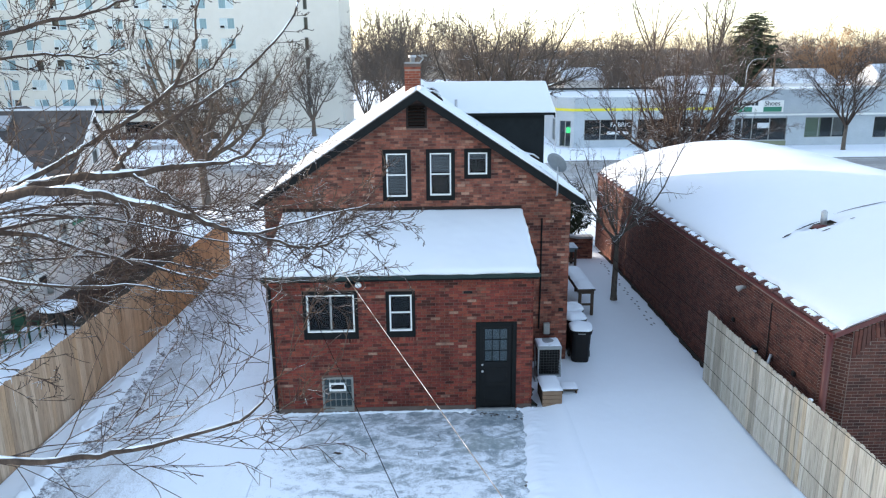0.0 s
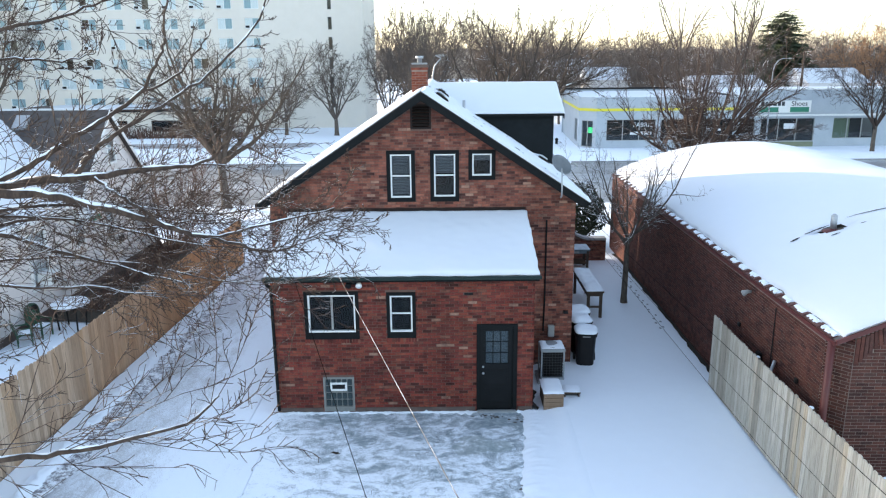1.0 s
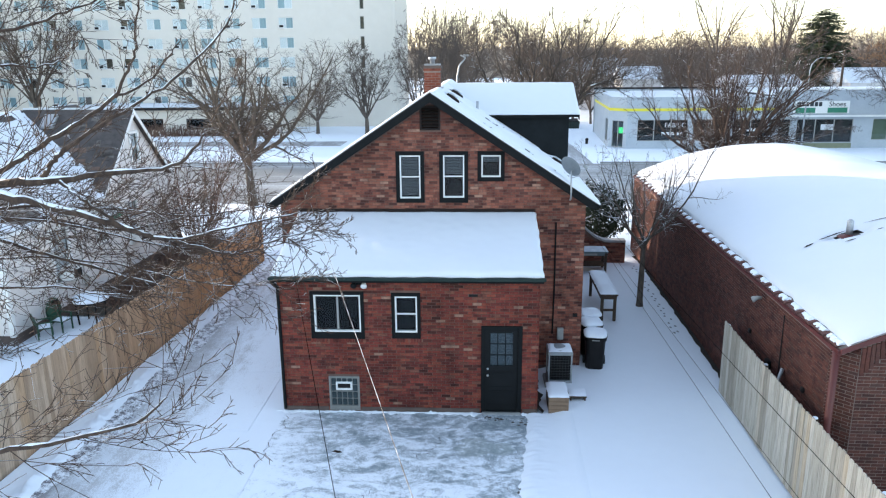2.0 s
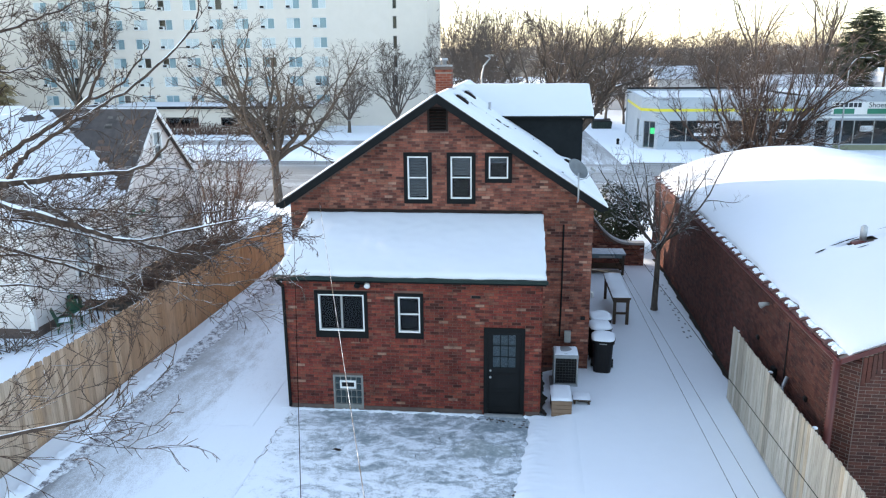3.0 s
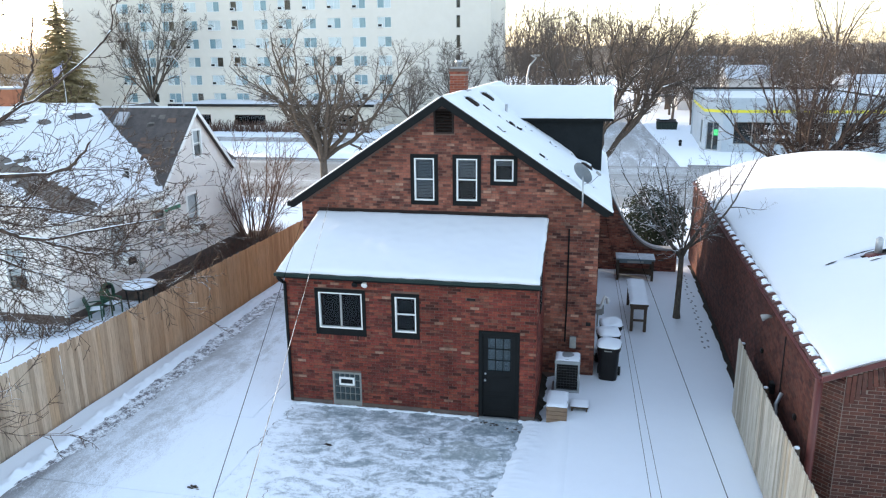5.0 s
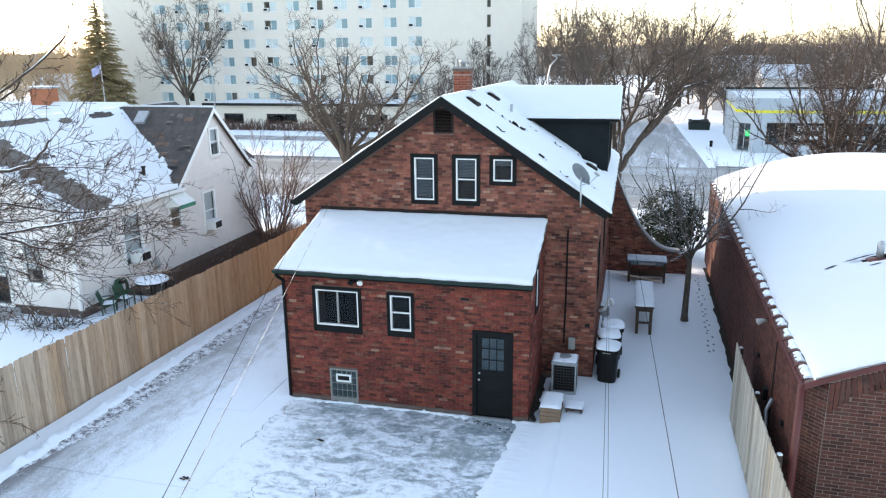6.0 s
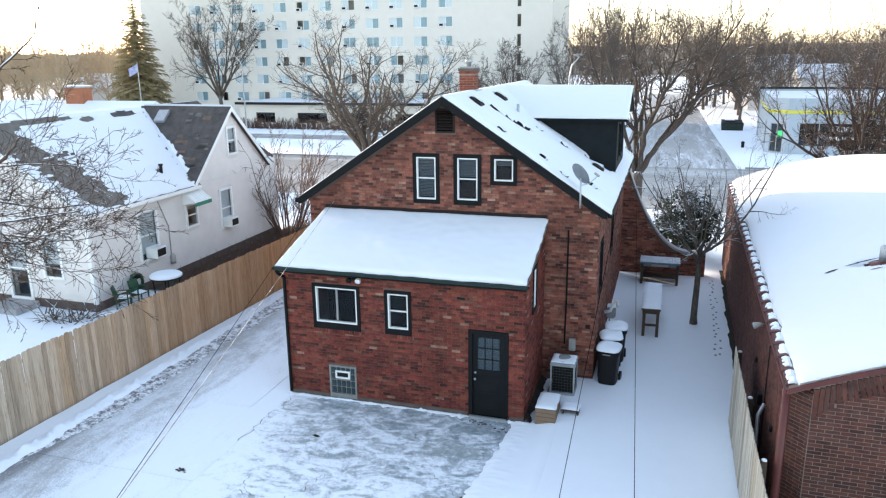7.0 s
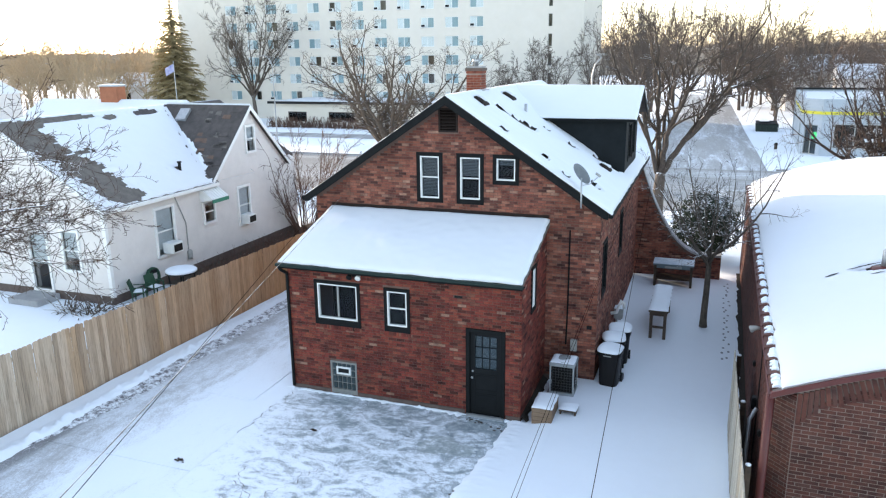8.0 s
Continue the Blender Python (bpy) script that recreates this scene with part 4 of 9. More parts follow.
for k in (1, 2):
    u = ga + (gb - ga) * k / 3
    bars.box(u - 0.011, u + 0.011, Y_ADD + 0.03, Y_ADD + 0.05, gc, gd)
    z = gc + (gd - gc) * k / 3
    bars.box(ga, gb, Y_ADD + 0.032, Y_ADD + 0.048, z - 0.011, z + 0.011)
part("glazing_grid", bars, M_DOOR, door)
for i in range(3):
    for j in range(3):
        u0, z0 = ga + (gb - ga) * i / 3 + 0.011, gc + (gd - gc) * j / 3 + 0.011
        p = part("pane", Shape().box(u0, u0 + (gb - ga) / 3 - 0.022, Y_ADD + 0.05, Y_ADD + 0.055, z0, z0 + (gd - gc) / 3 - 0.022), M_GLASS, door)
        p.visible_shadow = False
part("sheer_curtain", Shape().box(ga, gb, Y_ADD + 0.085, Y_ADD + 0.09, gc, gd), M_CURTAIN, door, "pale curtain behind the door glass")
for (z0, z1) in ((0.22, 0.62), (0.70, 1.13)):
    part("door_panel", Shape().frame_y(a + 0.11, b - 0.11, z0, z1, 0.02, Y_ADD + 0.022, Y_ADD + 0.03).box(a + 0.16, b - 0.16, Y_ADD + 0.024, Y_ADD + 0.03, z0 + 0.05, z1 - 0.05), M_DOOR, door, bevel=0.004)
part("door_knob", Shape().tube([(a + 0.06, Y_ADD + 0.03, 1.03), (a + 0.06, Y_ADD - 0.01, 1.03), (a + 0.06, Y_ADD - 0.03, 1.03), (a + 0.06, Y_ADD - 0.045, 1.03)], [0.012, 0.012, 0.032, 0.022], 12), M_METAL, door, "bright metal knob", smooth=True)
part("door_lock", Shape().tube([(a + 0.06, Y_ADD + 0.03, 1.18), (a + 0.06, Y_ADD + 0.012, 1.18)], 0.025, 12), M_METAL, door)
part("threshold", Shape().box(DOOR[0] + 0.02, DOOR[1] - 0.02, Y_ADD - 0.10, Y_ADD + 0.10, 0.0, 0.085), M_METAL, door, "worn grey metal threshold", bevel=0.01)

# glass-block cellar window
gbw = part("glass_block_window", Shape().frame_y(*BLOCKS, 0.05, Y_ADD - 0.012, Y_ADD + 0.10, 0.12), M_GROUT, house, "glass-block cellar window with a small white vent")
bw, bh = (BLOCKS[1] - BLOCKS[0] - 0.10) / 5, (BLOCKS[3] - BLOCKS[2] - 0.17) / 4
block_mesh = Shape().box(-bw / 2 + 0.012, bw / 2 - 0.012, 0, 0.08, -bh / 2 + 0.012, bh / 2 - 0.012).mesh("glass_block", M_GLASS_BLOCK, 0.012)
part("grout", Shape().box(BLOCKS[0] + 0.05, BLOCKS[1] - 0.05, Y_ADD + 0.03, Y_ADD + 0.10, BLOCKS[2] + 0.12, BLOCKS[3] - 0.05), M_GROUT, gbw)
for i in range(5):
    for j in range(4):
        if i in (1, 2, 3) and j == 2:
            continue
        o = new("glass_block", block_mesh)
        o.parent = gbw
        o.matrix_basis = Matrix.Translation((BLOCKS[0] + 0.05 + bw * (i + 0.5), Y_ADD + 0.005, BLOCKS[2] + 0.12 + bh * (j + 0.5)))
vx0, vx1, vz0, vz1 = -2.25, -1.85, 0.60, 0.81
part("vent_frame", Shape().frame_y(vx0, vx1, vz0, vz1, 0.045, Y_ADD - 0.025, Y_ADD + 0.04), M_VINYL, gbw, "white vent frame", bevel=0.004)
part("vent_louvre", Shape().box(vx0 + 0.045, vx1 - 0.045, Y_ADD - 0.005, Y_ADD + 0.02, vz0 + 0.045, vz1 - 0.045), M_DARK_METAL, gbw)
part("wall_vent", Shape().box(SLOT[0], SLOT[1], Y_ADD + 0.02, Y_ADD + 0.05, SLOT[2], SLOT[3]), M_DARK_METAL, house, "dark slot vent")
# header course under the windows
for wn_ in (WIN_A, WIN_B):
    s = Shape()
    u = wn_[0] - 0.02
    while u < wn_[1] - 0.04:
        s.box(u, u + 0.055, Y_ADD - 0.016, Y_ADD - 0.006, wn_[2] - 0.10, wn_[2] - 0.004)
        u += 0.066
    part("sill_bricks", s, M_BRICK, house, "row of bricks on edge under the sill")

# main walls
UA, UB, UC = rect(-0.96, -0.22, 4.72, 6.06), rect(0.17, 0.92, 4.72, 6.06), rect(1.16, 1.86, 5.28, 6.06)
LOUVRE = rect(-0.32, 0.21, 6.60, 7.22)
F_MAIN = facing(0, Y_MAIN)
main_holes = [UA, UB, UC, LOUVRE]
eave_w = roof_line(XR, 0.16)
wall_m = part("wall", wall_panel([(XL, -0.1), (XR, -0.1), (XR, roof_line(XR, 0.16)), (MID, PEAK - 0.16), (XL, roof_line(XL, 0.16))], main_holes, 0.25, F_MAIN), M_MORTAR, house, "weathered red-brown brick gable wall")
cells_main = brick_cells(XL, XR, 0.17, 7.5, main_holes, top=lambda u: roof_line(u, 0.17), seed=11)
cells_main = [c for c in cells_main if not (AX0 + 0.1 < c[0] and c[1] < AX1 - 0.1 and c[3] < 4.1)]
window(house, *UA, Y_MAIN, "hung", 0.10, 0.11, 0.97)
window(house, *UB, Y_MAIN, "hung", 0.10, 0.13, 0.45)
window(house, *UC, Y_MAIN, "plain", 0.10, 0.11, 0.3)
lv = part("gable_vent", Shape().frame_y(*LOUVRE, 0.05, Y_MAIN - 0.03, Y_MAIN + 0.1), M_LOUVRE, house, "dark brown louvred gable vent", bevel=0.005)
for k in range(6):
    z = LOUVRE[2] + 0.08 + k * 0.085
    part("slat", Shape().prism([(LOUVRE[0] + 0.05, Y_MAIN - 0.02, z), (LOUVRE[1] - 0.05, Y_MAIN - 0.02, z), (LOUVRE[1] - 0.05, Y_MAIN + 0.05, z + 0.055), (LOUVRE[0] + 0.05, Y_MAIN + 0.05, z + 0.055)], (0, 0, 0.012)), M_LOUVRE, lv)
F_RIGHT = facing(XR, 0, 90)
RW = [rect(19.5, 20.3, 2.2, 3.75), rect(23.2, 24.0, 2.4, 3.85)]
wall_r = part("wall", wall_panel([(Y_MAIN + 0.25, -0.1), (Y_BACK, -0.1), (Y_BACK, eave_w), (Y_MAIN + 0.25, eave_w)], RW, 0.25, F_RIGHT), M_MORTAR, house, "weathered brick side wall")
cells_right = brick_cells(Y_MAIN, Y_BACK, 0.17, eave_w - 0.02, RW, seed=13)
for r in RW:
    side_window(house, XR, *r)
F_LEFT = facing(XL, 0, -90)
wall_l = part("wall", wall_panel([(-Y_BACK, -0.1), (-Y_MAIN - 0.25, -0.1), (-Y_MAIN - 0.25, eave_w), (-Y_BACK, eave_w)], [], 0.25, F_LEFT), M_MORTAR, house, "weathered brick side wall")
cells_left = brick_cells(-Y_BACK, -Y_MAIN, 0.17, eave_w - 0.02, [], seed=17)
part("wall", wall_panel([(-XR + 0.25, -0.1), (-XL - 0.25, -0.1), (-XL - 0.25, roof_line(XL + 0.25, 0.16)), (-MID, PEAK - 0.16), (-XR + 0.25, roof_line(XR - 0.25, 0.16))], [], 0.25, facing(0, Y_BACK, 180)), M_BRICK_UP, house, "brick street wall")
# added dark backing behind the upper windows, room shade in its colour
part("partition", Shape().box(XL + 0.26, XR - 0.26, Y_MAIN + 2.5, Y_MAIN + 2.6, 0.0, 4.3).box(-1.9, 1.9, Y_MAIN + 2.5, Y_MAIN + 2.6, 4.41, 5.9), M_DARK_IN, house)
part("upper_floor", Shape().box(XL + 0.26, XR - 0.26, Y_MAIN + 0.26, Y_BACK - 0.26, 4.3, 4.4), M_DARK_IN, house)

# roofs
Y_RAKE, Y_END = 18.52, 29.6
for side in (-1, 1):
    ex = MID + side * (EAVE_X + 0.02)
    ez = roof_line(ex)
    ring = [(MID, Y_RAKE, PEAK - 0.02), (ex, Y_RAKE, ez - 0.02), (ex, Y_RAKE, ez - 0.14), (MID, Y_RAKE, PEAK - 0.14)]
    part("roof", Shape().prism(ring, (0, Y_END - Y_RAKE, 0)), M_SHINGLE, house, "shingled roof slope under snow")
    ring = [(MID, Y_RAKE - 0.03, PEAK - 0.04), (ex, Y_RAKE - 0.03, ez - 0.04), (ex, Y_RAKE - 0.03, ez - 0.20), (ex - side * 0.12, Y_RAKE - 0.03, ez - 0.18), (MID, Y_RAKE - 0.03, PEAK - 0.26)]
    part("rake_board", Shape().prism(ring, (0, 0.028, 0)), M_TRIM, house, "black rake board", bevel=0.004)
    part("gutter", Shape().box(min(ex, ex + side * 0.11), max(ex, ex + side * 0.11), Y_RAKE, Y_END, ez - 0.17, ez - 0.04), M_TRIM, house, "black eaves gutter", bevel=0.012)
    # soffit return under the rake
    ring = [(MID, Y_RAKE, PEAK - 0.145), (ex, Y_RAKE, ez - 0.145), (ex, Y_RAKE, ez - 0.165), (MID, Y_RAKE, PEAK - 0.165)]
    part("soffit", Shape().prism(ring, (0, Y_MAIN - Y_RAKE, 0)), M_TRIM, house)


def roof_snow(name, corner, along, up, depth, nu, nv, holes=(), seed=0, rim=0.16, label="smooth blanket of snow on the roof", parent=None, ragged=0.03, course=0.0, cut=None):
    """Snow on a slope: corner, the way along the eaves and the way up it; holes (u, v, ru, rv) are bare spots."""
    c, a, b = Vector(corner), Vector(along), Vector(up)
    n = a.cross(b).normalized()
    la, lb = a.length, b.length
    s = Shape()
    keep = []
    for j in range(nv + 1):
        for i in range(nu + 1):
            u, v = i / nu, j / nv
            q = min(min(u, 1 - u) * la, min(v, 1 - v) * lb)
            k = min(1.0, q / rim)
            h = depth * (0.35 + 0.65 * math.sqrt(max(0.0, 1 - (1 - k) ** 2)))
            p = c + a * u + b * v
            h *= 1.0 + 0.25 * noise.noise((p.x * 0.9 + seed, p.y * 0.9, p.z)) + 0.12 * noise.noise((p.x * 4 + seed, p.y * 4, p.z * 4))
            bare = bool(cut and cut(p))
            su = 0.0
            if course:
                row = math.floor(v * lb / 0.13)
                su = course * (noise.noise((row * 3.7, seed, 0.0)) + 0.8 * noise.noise((row * 1.3, u * la * 0.4, 5.0)))
            for hu, hv, ru, rv in holes:
                wob = 1 + 0.5 * noise.noise((p.x * 5, p.y * 5, hu))
                e = ((u * la + su - hu) / ru) ** 2 + ((v * lb - hv) / rv) ** 2
                if e < wob:
                    bare = True
                elif e < wob * 3:
                    h *= 0.12 + 0.42 * (e / wob - 1)
            if q < 1e-6:
                w1 = ragged * noise.noise((p.x * 3, p.y * 3, seed))
                p = p + (a.normalized() * w1 if 0 < v < 1 else b.normalized() * w1)
            s.v.append(tuple(p + n * h))
            keep.append(bare)
    for j in range(nv):
        for i in range(nu):
            q = [j * (nu + 1) + i, j * (nu + 1) + i + 1, (j + 1) * (nu + 1) + i + 1, (j + 1) * (nu + 1) + i]
            if not any(keep[x] for x in q):
                s.f.append(tuple(q))
    # rim down to the roof
    ringids = list(range(nu + 1)) + [(j + 1) * (nu + 1) + nu for j in range(nv)] + [nv * (nu + 1) + nu - 1 - i for i in range(nu)] + [(nv - 1 - j) * (nu + 1) for j in range(nv - 1)]
    base = len(s.v)
    for r in ringids:
        v = Vector(s.v[r])
        d = (v - c).dot(n)
        s.v.append(tuple(v - n * (d - 0.002)))
    k = len(ringids)
    for i in range(k):
        j = (i + 1) % k
        s.f.append((ringids[i], base + i, base + j, ringids[j]))
    ob = part(name, s, M_SNOW_ROOF, parent, label, smooth=True)
    return ob


ex = MID + EAVE_X + 0.1
slope_r = Vector((MID, 0, PEAK)) - Vector((ex, 0, roof_line(ex)))
roof_snow("snow_blanket", (ex, Y_RAKE - 0.02, roof_line(ex) - 0.02), (0, Y_END - Y_RAKE, 0), tuple(slope_r), 0.09, 120, 60,
          holes=[(2.31, 4.2, 0.12, 0.16), (2.36, 3.95, 0.12, 0.2), (2.42, 3.65, 0.14, 0.2), (2.55, 3.4, 0.14, 0.18), (2.64, 3.2, 0.16, 0.12), (3.9, 2.07, 0.14, 0.10), (4.56, 1.28, 0.2, 0.14), (4.9, 1.1, 0.15, 0.16), (5.05, 0.72, 0.22, 0.16), (4.7, 0.7, 0.1, 0.1), (1.24, 0.73, 0.13, 0.10), (1.45, 0.85, 0.09, 0.07), (0.5, 3.46, 0.10, 0.07), (3.78, 2.97, 0.10, 0.06), (0.6, 2.2, 0.08, 0.06), (0.35, 1.5, 0.09, 0.06)], seed=2, parent=house)
# low box vents on the slope, dark under their caps of snow
for vx, vy in ((0.42, 20.05), (0.45, 22.9), (3.5, 22.45)):
    vz_ = roof_line(vx)
    vent = part("roof_vent", Shape().prism([(vx - 0.16, vy - 0.24, vz_ + 0.10), (vx + 0.24, vy - 0.22, vz_ - 0.17), (vx + 0.24, vy - 0.22, vz_ - 0.02), (vx - 0.05, vy - 0.24, vz_ + 0.20)], (0, 0.42, 0)), M_LOUVRE, house, "dark brown metal roof vent", bevel=0.012)
    part("snow_cap", Shape().prism([(vx - 0.22, vy - 0.12, vz_ + 0.17), (vx + 0.02, vy - 0.10, vz_ + 0.19), (vx + 0.2, vy - 0.05, vz_ + 0.04), (vx + 0.2, vy + 0.28, vz_ + 0.04), (vx - 0.22, vy + 0.28, vz_ + 0.2)], (0.01, 0, 0.035)), M_SNOW_ROOF, vent, bevel=0.012)
ex2 = MID - EAVE_X - 0.1
slope_l = Vector((ex2, 0, roof_line(ex2))) - Vector((MID, 0, PEAK))
roof_snow("snow_blanket", (MID, Y_RAKE + 0.1, PEAK - 0.02), (0, Y_END - Y_RAKE - 0.1, 0), tuple(slope_l), 0.05, 60, 30, seed=4, parent=house, ragged=0.08)

# addition roof
A_E, A_EZ, A_TZ = 15.93, 3.53, 4.39
ring = [(AX0 - 0.06, A_E, A_EZ + 0.03), (AX0 - 0.06, Y_MAIN - 0.01, A_TZ + 0.03), (AX0 - 0.06, Y_MAIN - 0.01, A_TZ - 0.09), (AX0 - 0.06, A_E, A_EZ - 0.07)]
part("addition_roof", Shape().prism(ring, (AX1 - AX0 + 0.13, 0, 0)), M_SHINGLE, house, "lean-to roof under snow")
part("fascia", Shape().box(AX0 - 0.07, AX1 + 0.08, A_E - 0.03, A_E - 0.002, A_EZ - 0.075, A_EZ + 0.02), M_FASCIA, house, "dark green fascia board", bevel=0.005)
part("gutter", Shape().box(AX0 - 0.10, AX1 + 0.11, A_E - 0.13, A_E - 0.032, A_EZ - 0.045, A_EZ + 0.028), M_FASCIA, house, "dark green gutter", bevel=0.014)
part("soffit", Shape().box(AX0 - 0.06, AX1 + 0.07, A_E, Y_ADD - 0.002, A_EZ - 0.12, A_EZ - 0.09), M_TRIM, house)
roof_snow("snow_blanket", (AX0 - 0.06, A_E - 0.04, A_EZ + 0.03), (AX1 - AX0 + 0.13, 0, 0), (0, Y_MAIN - A_E + 0.02, A_TZ - A_EZ), 0.10, 90, 40, seed=7, parent=house, rim=0.12)

part("flashing", Shape().box(AX0 - 0.04, AX1 + 0.04, Y_MAIN - 0.03, Y_MAIN - 0.009, A_TZ + 0.035, A_TZ + 0.165), M_LOUVRE, house, "dark lead flashing against the brick", bevel=0.004)

# downpipe at the corner of the addition
part("downpipe", Shape().tube([(AX0 - 0.02, A_E - 0.06, 3.46), (AX0 - 0.01, A_E + 0.02, 3.36), (AX0 + 0.02, Y_ADD - 0.065, 3.22)] + [(AX0 + 0.02, Y_ADD - 0.065, 3.2 - 0.03 * k) for k in range(104)], [0.045] * 3 + [0.044 if k % 2 else 0.036 for k in range(104)], 8), M_TRIM, house, "black corrugated downpipe", smooth=True)
# floodlight under the eaves
fl = part("floodlight", Shape().box(-1.66, -1.52, Y_ADD - 0.06, Y_ADD, 3.29, 3.36), M_TRIM, house, "twin white-faced floodlight")
for k, u in enumerate((-1.70, -1.46)):
    part("lamp_head", Shape().tube([(u, Y_ADD - 0.05, 3.35), (u, Y_ADD - 0.10, 3.33), (u + 0.01, Y_ADD - 0.18, 3.29), (u + 0.01, Y_ADD - 0.19, 3.285)], [0.02, 0.05, 0.075, 0.07], 12), M_TRIM if k == 0 else M_VINYL, fl, smooth=True)
# conduit and boxes on the main wall
part("conduit", Shape().tube([(3.22, Y_MAIN - 0.03, 4.2), (3.22, Y_MAIN - 0.03, 2.2), (3.2, Y_MAIN - 0.03, 1.1)], 0.022, 6), M_TRIM, house, "black conduit clipped to the brick")
part("meter_box", Shape().box(3.33, 3.50, Y_MAIN - 0.10, Y_MAIN - 0.003, 0.95, 1.27), M_GREY_METAL, house, "grey electric disconnect box", bevel=0.01)
part("hose_tap", Shape().box(3.74, 3.86, Y_MAIN - 0.08, Y_MAIN - 0.003, 1.6, 1.68), M_DARK_METAL, house)

# satellite dish
dish = thing("satellite_dish", (3.42, 18.6, 4.4), "grey satellite dish on a bent pole at the roof edge", "satellite dish")
part("mast", Shape().tube([(3.52, 18.52, 4.85), (3.53, 18.43, 4.90), (3.53, 18.40, 5.1), (3.52, 18.42, 5.62)], 0.022, 8), M_METAL, dish, smooth=True)
s = Shape()
c0, ax = Vector((3.49, 18.45, 5.70)), Vector((0.60, 0.62, 0.45)).normalized()
u = ax.orthogonal().normalized()
w_ = ax.cross(u)
rings = [0.0, 0.1, 0.2, 0.27]
for back in (0.0, -0.012):
    for r in rings:
        for k in range(24):
            t = 2 * math.pi * k / 24
            q = c0 + u * (r * math.cos(t)) + w_ * (r * 1.08 * math.sin(t)) + ax * (0.55 * r * r + back)
            s.v.append(tuple(q))
for o in (0, 96):
    for i in range(3):
        for k in range(24):
            j = (k + 1) % 24
            a = o + i * 24
            q = (a + k, a + j, a + 24 + j, a + 24 + k)
            s.f.append(q if o == 0 else q[::-1])
for k in range(24):
    j = (k + 1) % 24
    s.f.append((72 + k, 72 + j, 96 + 72 + j, 96 + 72 + k))
part("reflector", s, mottled("blue_grey_dish", (0.13, 0.155, 0.175), (0.19, 0.22, 0.245), 5.0, 0.6), dish, "blue-grey dish", smooth=True)
part("feed_arm", Shape().tube([(3.55, 18.42, 5.44), (3.72, 18.48, 5.47), (3.92, 18.62, 5.66)], 0.012, 6), M_METAL, dish)
part("feed_horn", Shape().tube([(3.94, 18.63, 5.64), (3.84, 18.58, 5.72)], 0.032, 8), M_GREY_METAL, dish)

# chimney
CHX, CHY, CHT = -0.15, 21.6, 8.18
chim = part("chimney", Shape().box(CHX - 0.22, CHX + 0.22, CHY - 0.22, CHY + 0.22, 6.9, CHT - 0.02), M_MORTAR_PALE, house, "orange-red brick chimney with a metal cap")
cc = Shape()
row, z = 0, 7.0
while z < CHT - 0.2:
    for side in range(4):
        m = Matrix.Translation((CHX, CHY, 0)) @ Matrix.Rotation(side * math.pi / 2, 4, "Z")
        u = -0.225 - (0.1 if row % 2 else 0)
        while u < 0.225:
            p, q = max(u, -0.225), min(u + 0.2, 0.225)
            if q - p > 0.03:
                ring = [m @ Vector((p, -0.228, z)), m @ Vector((q, -0.228, z)), m @ Vector((q, -0.228, z + 0.06)), m @ Vector((p, -0.228, z + 0.06))]
                cc.prism([tuple(v) for v in ring], m.to_3x3() @ Vector((0, 0.02, 0)))
            u += 0.212
    z += 0.071
    row += 1
M_CHIM = brick_mat("chimney_brick", [(0.0, (0.17, 0.05, 0.033)), (0.5, (0.29, 0.085, 0.05)), (1.0, (0.22, 0.075, 0.05))], False, 0.7)
part("brickwork", cc, M_CHIM, chim, kind="stuff")
part("corbel", Shape().box(CHX - 0.24, CHX + 0.24, CHY - 0.24, CHY + 0.24, CHT - 0.15, CHT - 0.08), M_CHIM, chim, bevel=0.01)
part("corbel", Shape().box(CHX - 0.26, CHX + 0.26, CHY - 0.26, CHY + 0.26, CHT - 0.078, CHT), M_FOUNDATION, chim, bevel=0.01)
part("crown_slab", Shape().box(CHX - 0.24, CHX + 0.24, CHY - 0.24, CHY + 0.24, CHT + 0.002, CHT + 0.05), M_CONCRETE, chim, bevel=0.02)
part("flue_cap", Shape().lathe(CHX, CHY, [(0.07, CHT + 0.03), (0.07, CHT + 0.16), (0.11, CHT + 0.17), (0.11, CHT + 0.24), (0.04, CHT + 0.24)], 14), M_METAL, chim, "galvanised flue cap", smooth=True)
part("flashing", Shape().box(CHX + 0.14, CHX + 0.31, CHY - 0.31, CHY + 0.31, 7.2, 7.58), M_METAL, chim)

# dormer on the street-side half of the slope
DY0, DY1, DX = 23.45, 27.05, 4.0
DR, DE = 7.54, 6.74
dy = (DY0 + DY1) / 2
dorm = part("dormer", Shape().prism([(1.2, DY0, 4.9), (DX, DY0, 4.9), (DX, DY0, DE), (1.2, DY0, DE)], (0, 0.12, 0)), M_DARK_SIDING, house, "charcoal-sided gabled dormer")
part("dormer_side", Shape().prism([(1.2, DY1 - 0.12, 4.9), (DX, DY1 - 0.12, 4.9), (DX, DY1 - 0.12, DE), (1.2, DY1 - 0.12, DE)], (0, 0.12, 0)), M_DARK_SIDING, dorm)
face = [(DY0 + 0.12, 4.9), (DY1 - 0.12, 4.9), (DY1 - 0.12, DE), (dy, DR - 0.12), (DY0 + 0.12, DE)]
part("dormer_face", wall_panel(face, [(dy - 1.0, dy - 0.15, 5.25, 6.45), (dy + 0.15, dy + 1.0, 5.25, 6.45)], 0.12, facing(DX, 0, 90)), M_DARK_SIDING, dorm)
